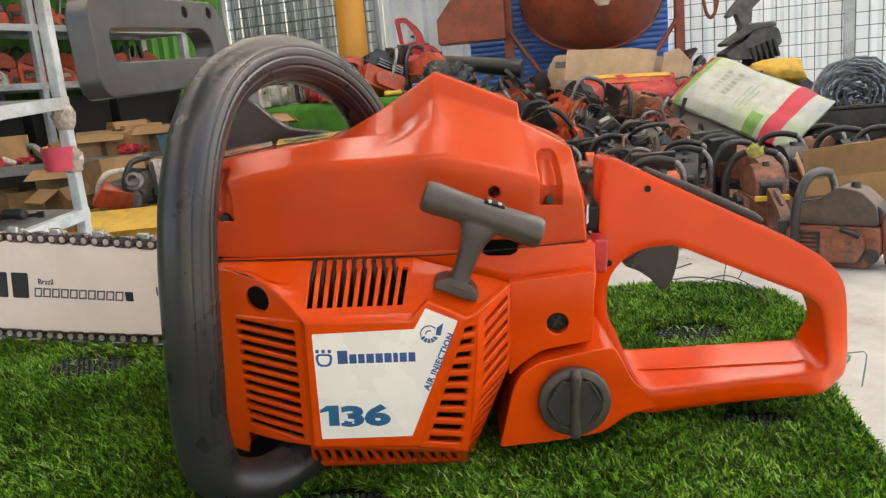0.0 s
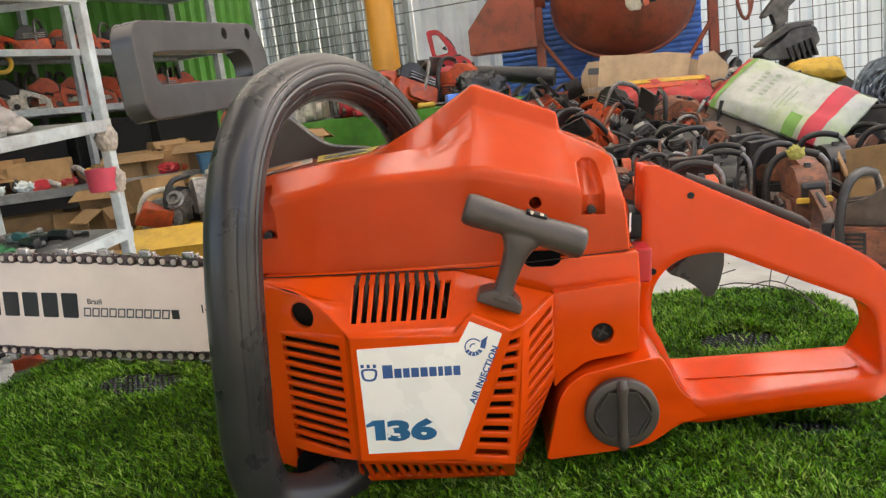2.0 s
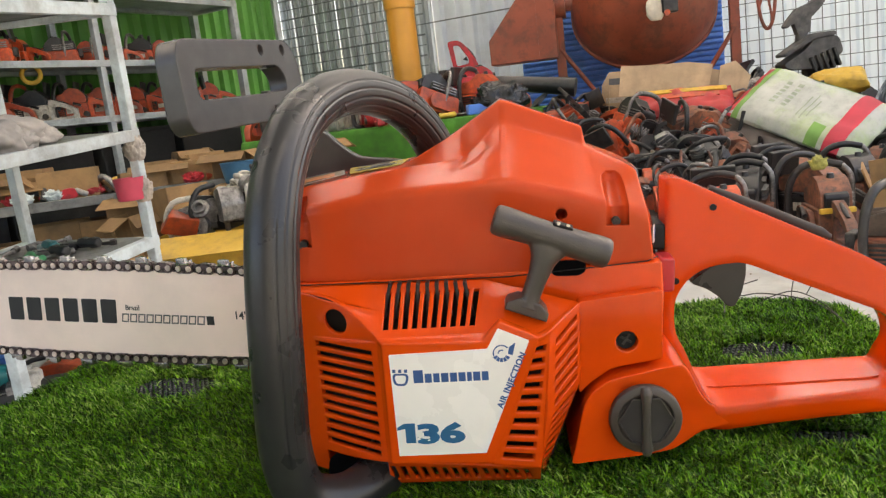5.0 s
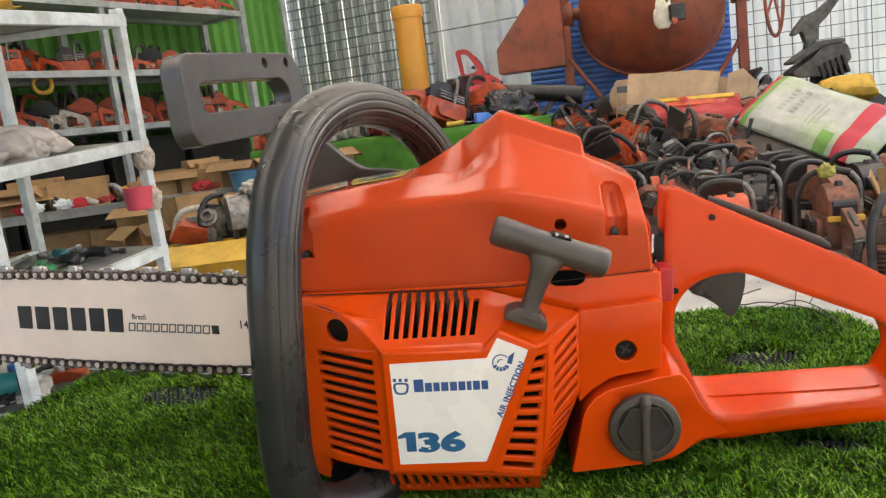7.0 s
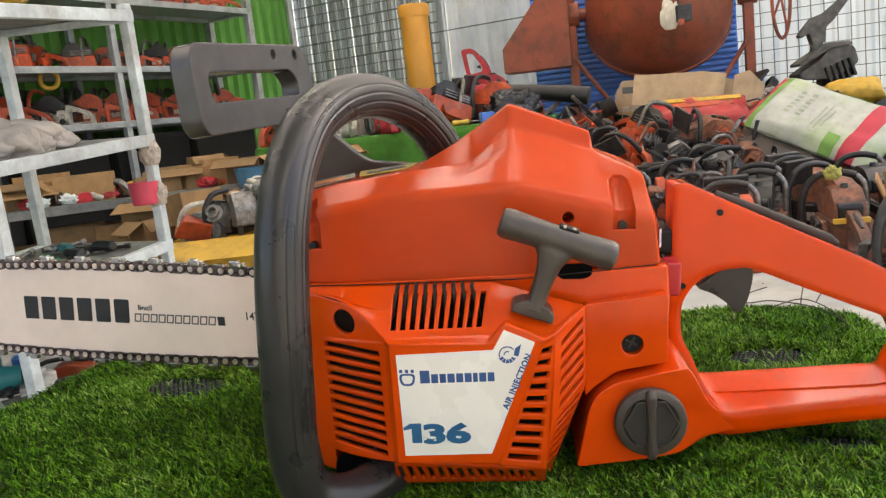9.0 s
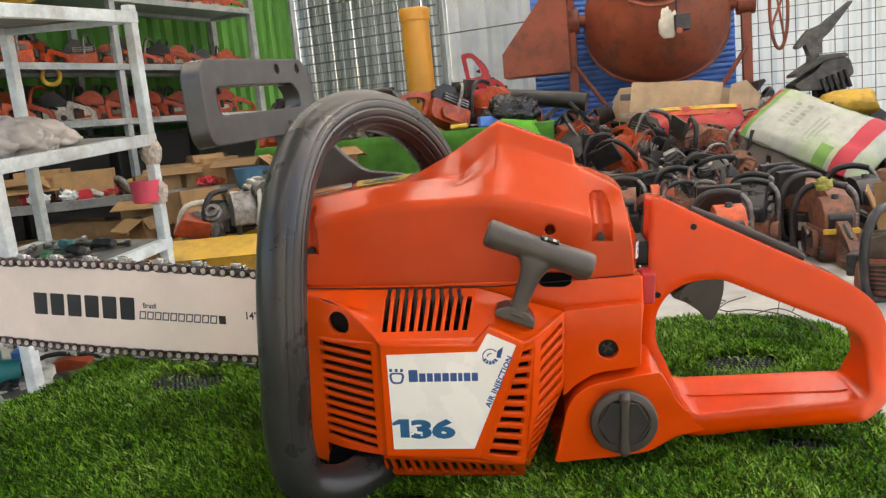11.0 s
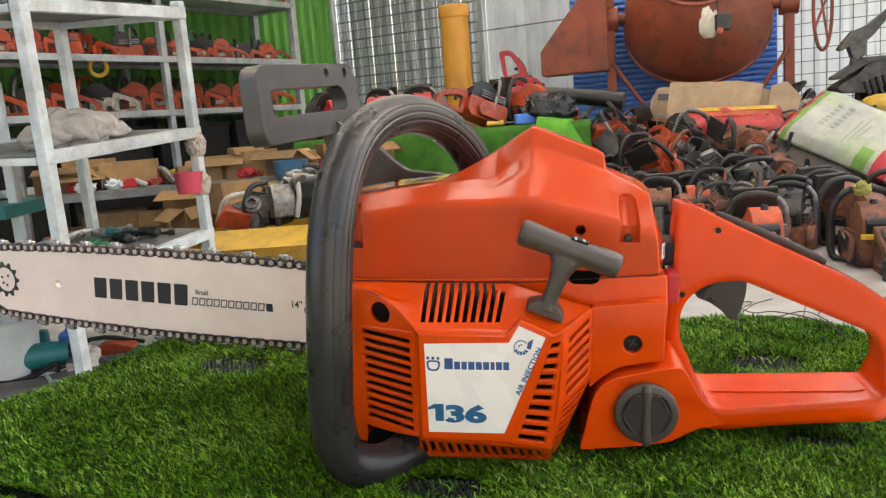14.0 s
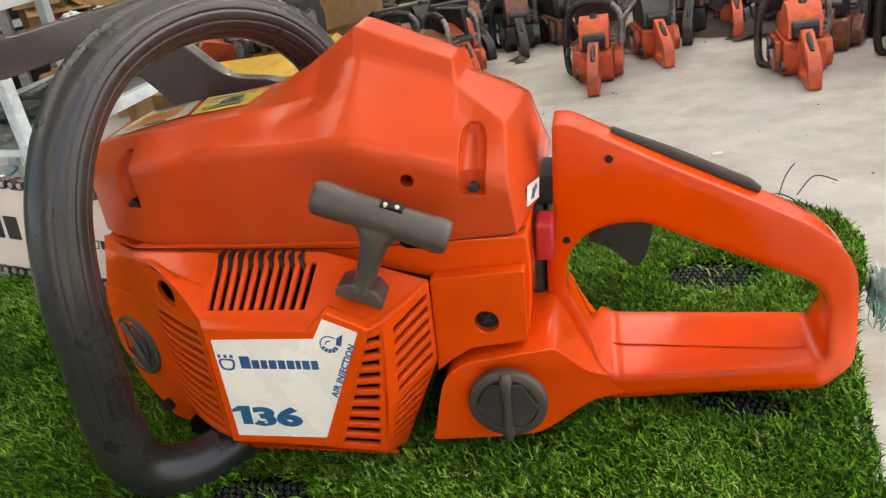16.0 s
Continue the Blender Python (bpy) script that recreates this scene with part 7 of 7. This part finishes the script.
for k in range(12):
    x, y = -1.45 + 0.045 * k + rnd.uniform(-0.03, 0.03), 1.78 + rnd.uniform(-0.10, 0.22)
    kind = k % 4
    if kind == 0:
        bm, mt3, nm3 = crumple((0.045, 0.03, 0.025), k * 1.3, 0.7, 0.4, 3), SAWDARK, "oily dark rag on the floor"
    elif kind == 1:
        bm, mt3, nm3 = prism(rounded([(-0.05, 0), (0.05, 0), (0.06, 0.02), (0.02, 0.035), (-0.045, 0.03)], 0.006), -0.02, 0.02, 0.004), (TEAL, SAWDARK, ALLOY)[k % 3], "small engine cover on the floor"
    elif kind == 2:
        bm, mt3, nm3 = lathe([(0.026, 0), (0.030, 0.004), (0.030, 0.05), (0.022, 0.056), (0.010, 0.058), (0.010, 0.066)], 20), (SAWPALE, SAWDARK, BLUESHEET)[k % 3], "small tin standing on the floor"
    else:
        bm, mt3, nm3 = tube(smooth_loop([(-0.08, 0, 0.012), (-0.03, 0.02, 0.03), (0.04, -0.01, 0.012), (0.09, 0.02, 0.012)], 3, closed=False), 0.010, 8), (ZINC, SAWDARK)[k % 2], "bent tube lying on the floor"
    tagged(part("floor_clutter", bm, mt3, m=pose(x, y, 0, 0, 0, rnd.uniform(0, 360))), nm3, "clutter", "floor clutter")
tagged(part("oil_mat", pillow(0.7, 0.5, 0.010, 3.0), mat("oily_mat", (0.07, 0.065, 0.06), 0.7, var=0.3, scale=12, bump=0.4, stain=(0.16, 0.14, 0.12), stain_amount=0.6), m=pose(-1.22, 1.62, -0.001, 0, 0, 15)), "dirty dark mat on the concrete floor", "mat")
stand = thing("teal_stand", pose(-1.50, 1.86, 0, 0, 0, 12), "teal and white steel stand with blue hose", "stand")
part("post", box(0.06, 0.085, -0.012, 0.012, 0, 0.75, 0.003), TUB, stand)
part("post", box(-0.34, -0.315, -0.012, 0.012, 0, 0.75, 0.003), TUB, stand)
part("shelf", box(-0.35, 0.10, -0.12, 0.14, 0.395, 0.43, 0.004), TEAL, stand)
hose = thing("hose_coil", pose(-1.60, 1.86, 0.495, 90, 0, 12), "blue hose coil on the teal stand", "hose")
for k in range(5):
    part("loop", tube([((0.062 + 0.003 * k) * math.cos(2 * math.pi * i / 24), (0.062 + 0.003 * k) * math.sin(2 * math.pi * i / 24), -0.05 + 0.022 * k) for i in range(24)], 0.011, 8, closed=True), BLUESHEET, hose)

tagged(part("blue_tub", lathe([(0.060, 0), (0.066, 0.006), (0.078, 0.085), (0.082, 0.088), (0.076, 0.088), (0.062, 0.012), (0.002, 0.010)], 28), mat("blue_tub_plastic", (0.05, 0.16, 0.26), 0.5, var=0.2, scale=15), m=pose(-1.12, 3.30, 0.345)), "blue plastic tub among the boxes", "tub")
tagged(part("box_stack", box(-0.11, 0.11, -0.10, 0.10, 0, 0.344, 0.004), CARD, m=pose(-1.12, 3.30, 0, 0, 0, 10)), "closed brown carton under the blue tub", "box")
tagged(part("yellow_tie", crumple((0.035, 0.03, 0.045), 2.7, 0.8, 0.5, 4), YELLOW, m=pose(1.17, 3.00, 0.125)), "yellow cloth tied round a saw handle", "cloth tie")
for k in range(10):  # red and white scraps in the boxes
    x = rnd.uniform(-2.1, -0.95)
    y = 3.05 + (x + 2.25) * 0.36 + rnd.uniform(0.0, 0.15)
    tagged(part("paper_scrap", crumple((0.045, 0.04, 0.032), k * 0.9, 0.8, 0.3, 4), (SAWRED, TUB, YELLOW)[k % 3], m=pose(x, y, 0.361)), "crumpled coloured packing scrap on the low rack", "scrap", "packing scraps")

# small litter on the concrete
tagged(part("paper_chip", box(-0.012, 0.012, -0.005, 0.005, 0, 0.004, 0.001), TUB, m=pose(0.36, 1.86, 0, 0, 0, 25)), "small white chip on the concrete", "chip")
LITTER = mat("grit", (0.20, 0.16, 0.12), 0.9, var=0.4, scale=40, rand=0.5)
bm = bmesh.new()
for k in range(420):
    x, y, r = rnd.uniform(-1.6, 1.6), rnd.uniform(1.0, 3.4), 0.0008 + 0.0028 * rnd.random() ** 4
    b2 = bmesh.new()
    bmesh.ops.create_icosphere(b2, subdivisions=1, radius=r)
    join(bm, b2, Matrix.Translation((x, y, r * 0.5)) @ Matrix.Diagonal((1, 1 + rnd.random(), 0.6, 1)))
tagged(part("floor_grit", bm, LITTER), "dark grit and chips scattered on the concrete", "grit", kind="stuff")
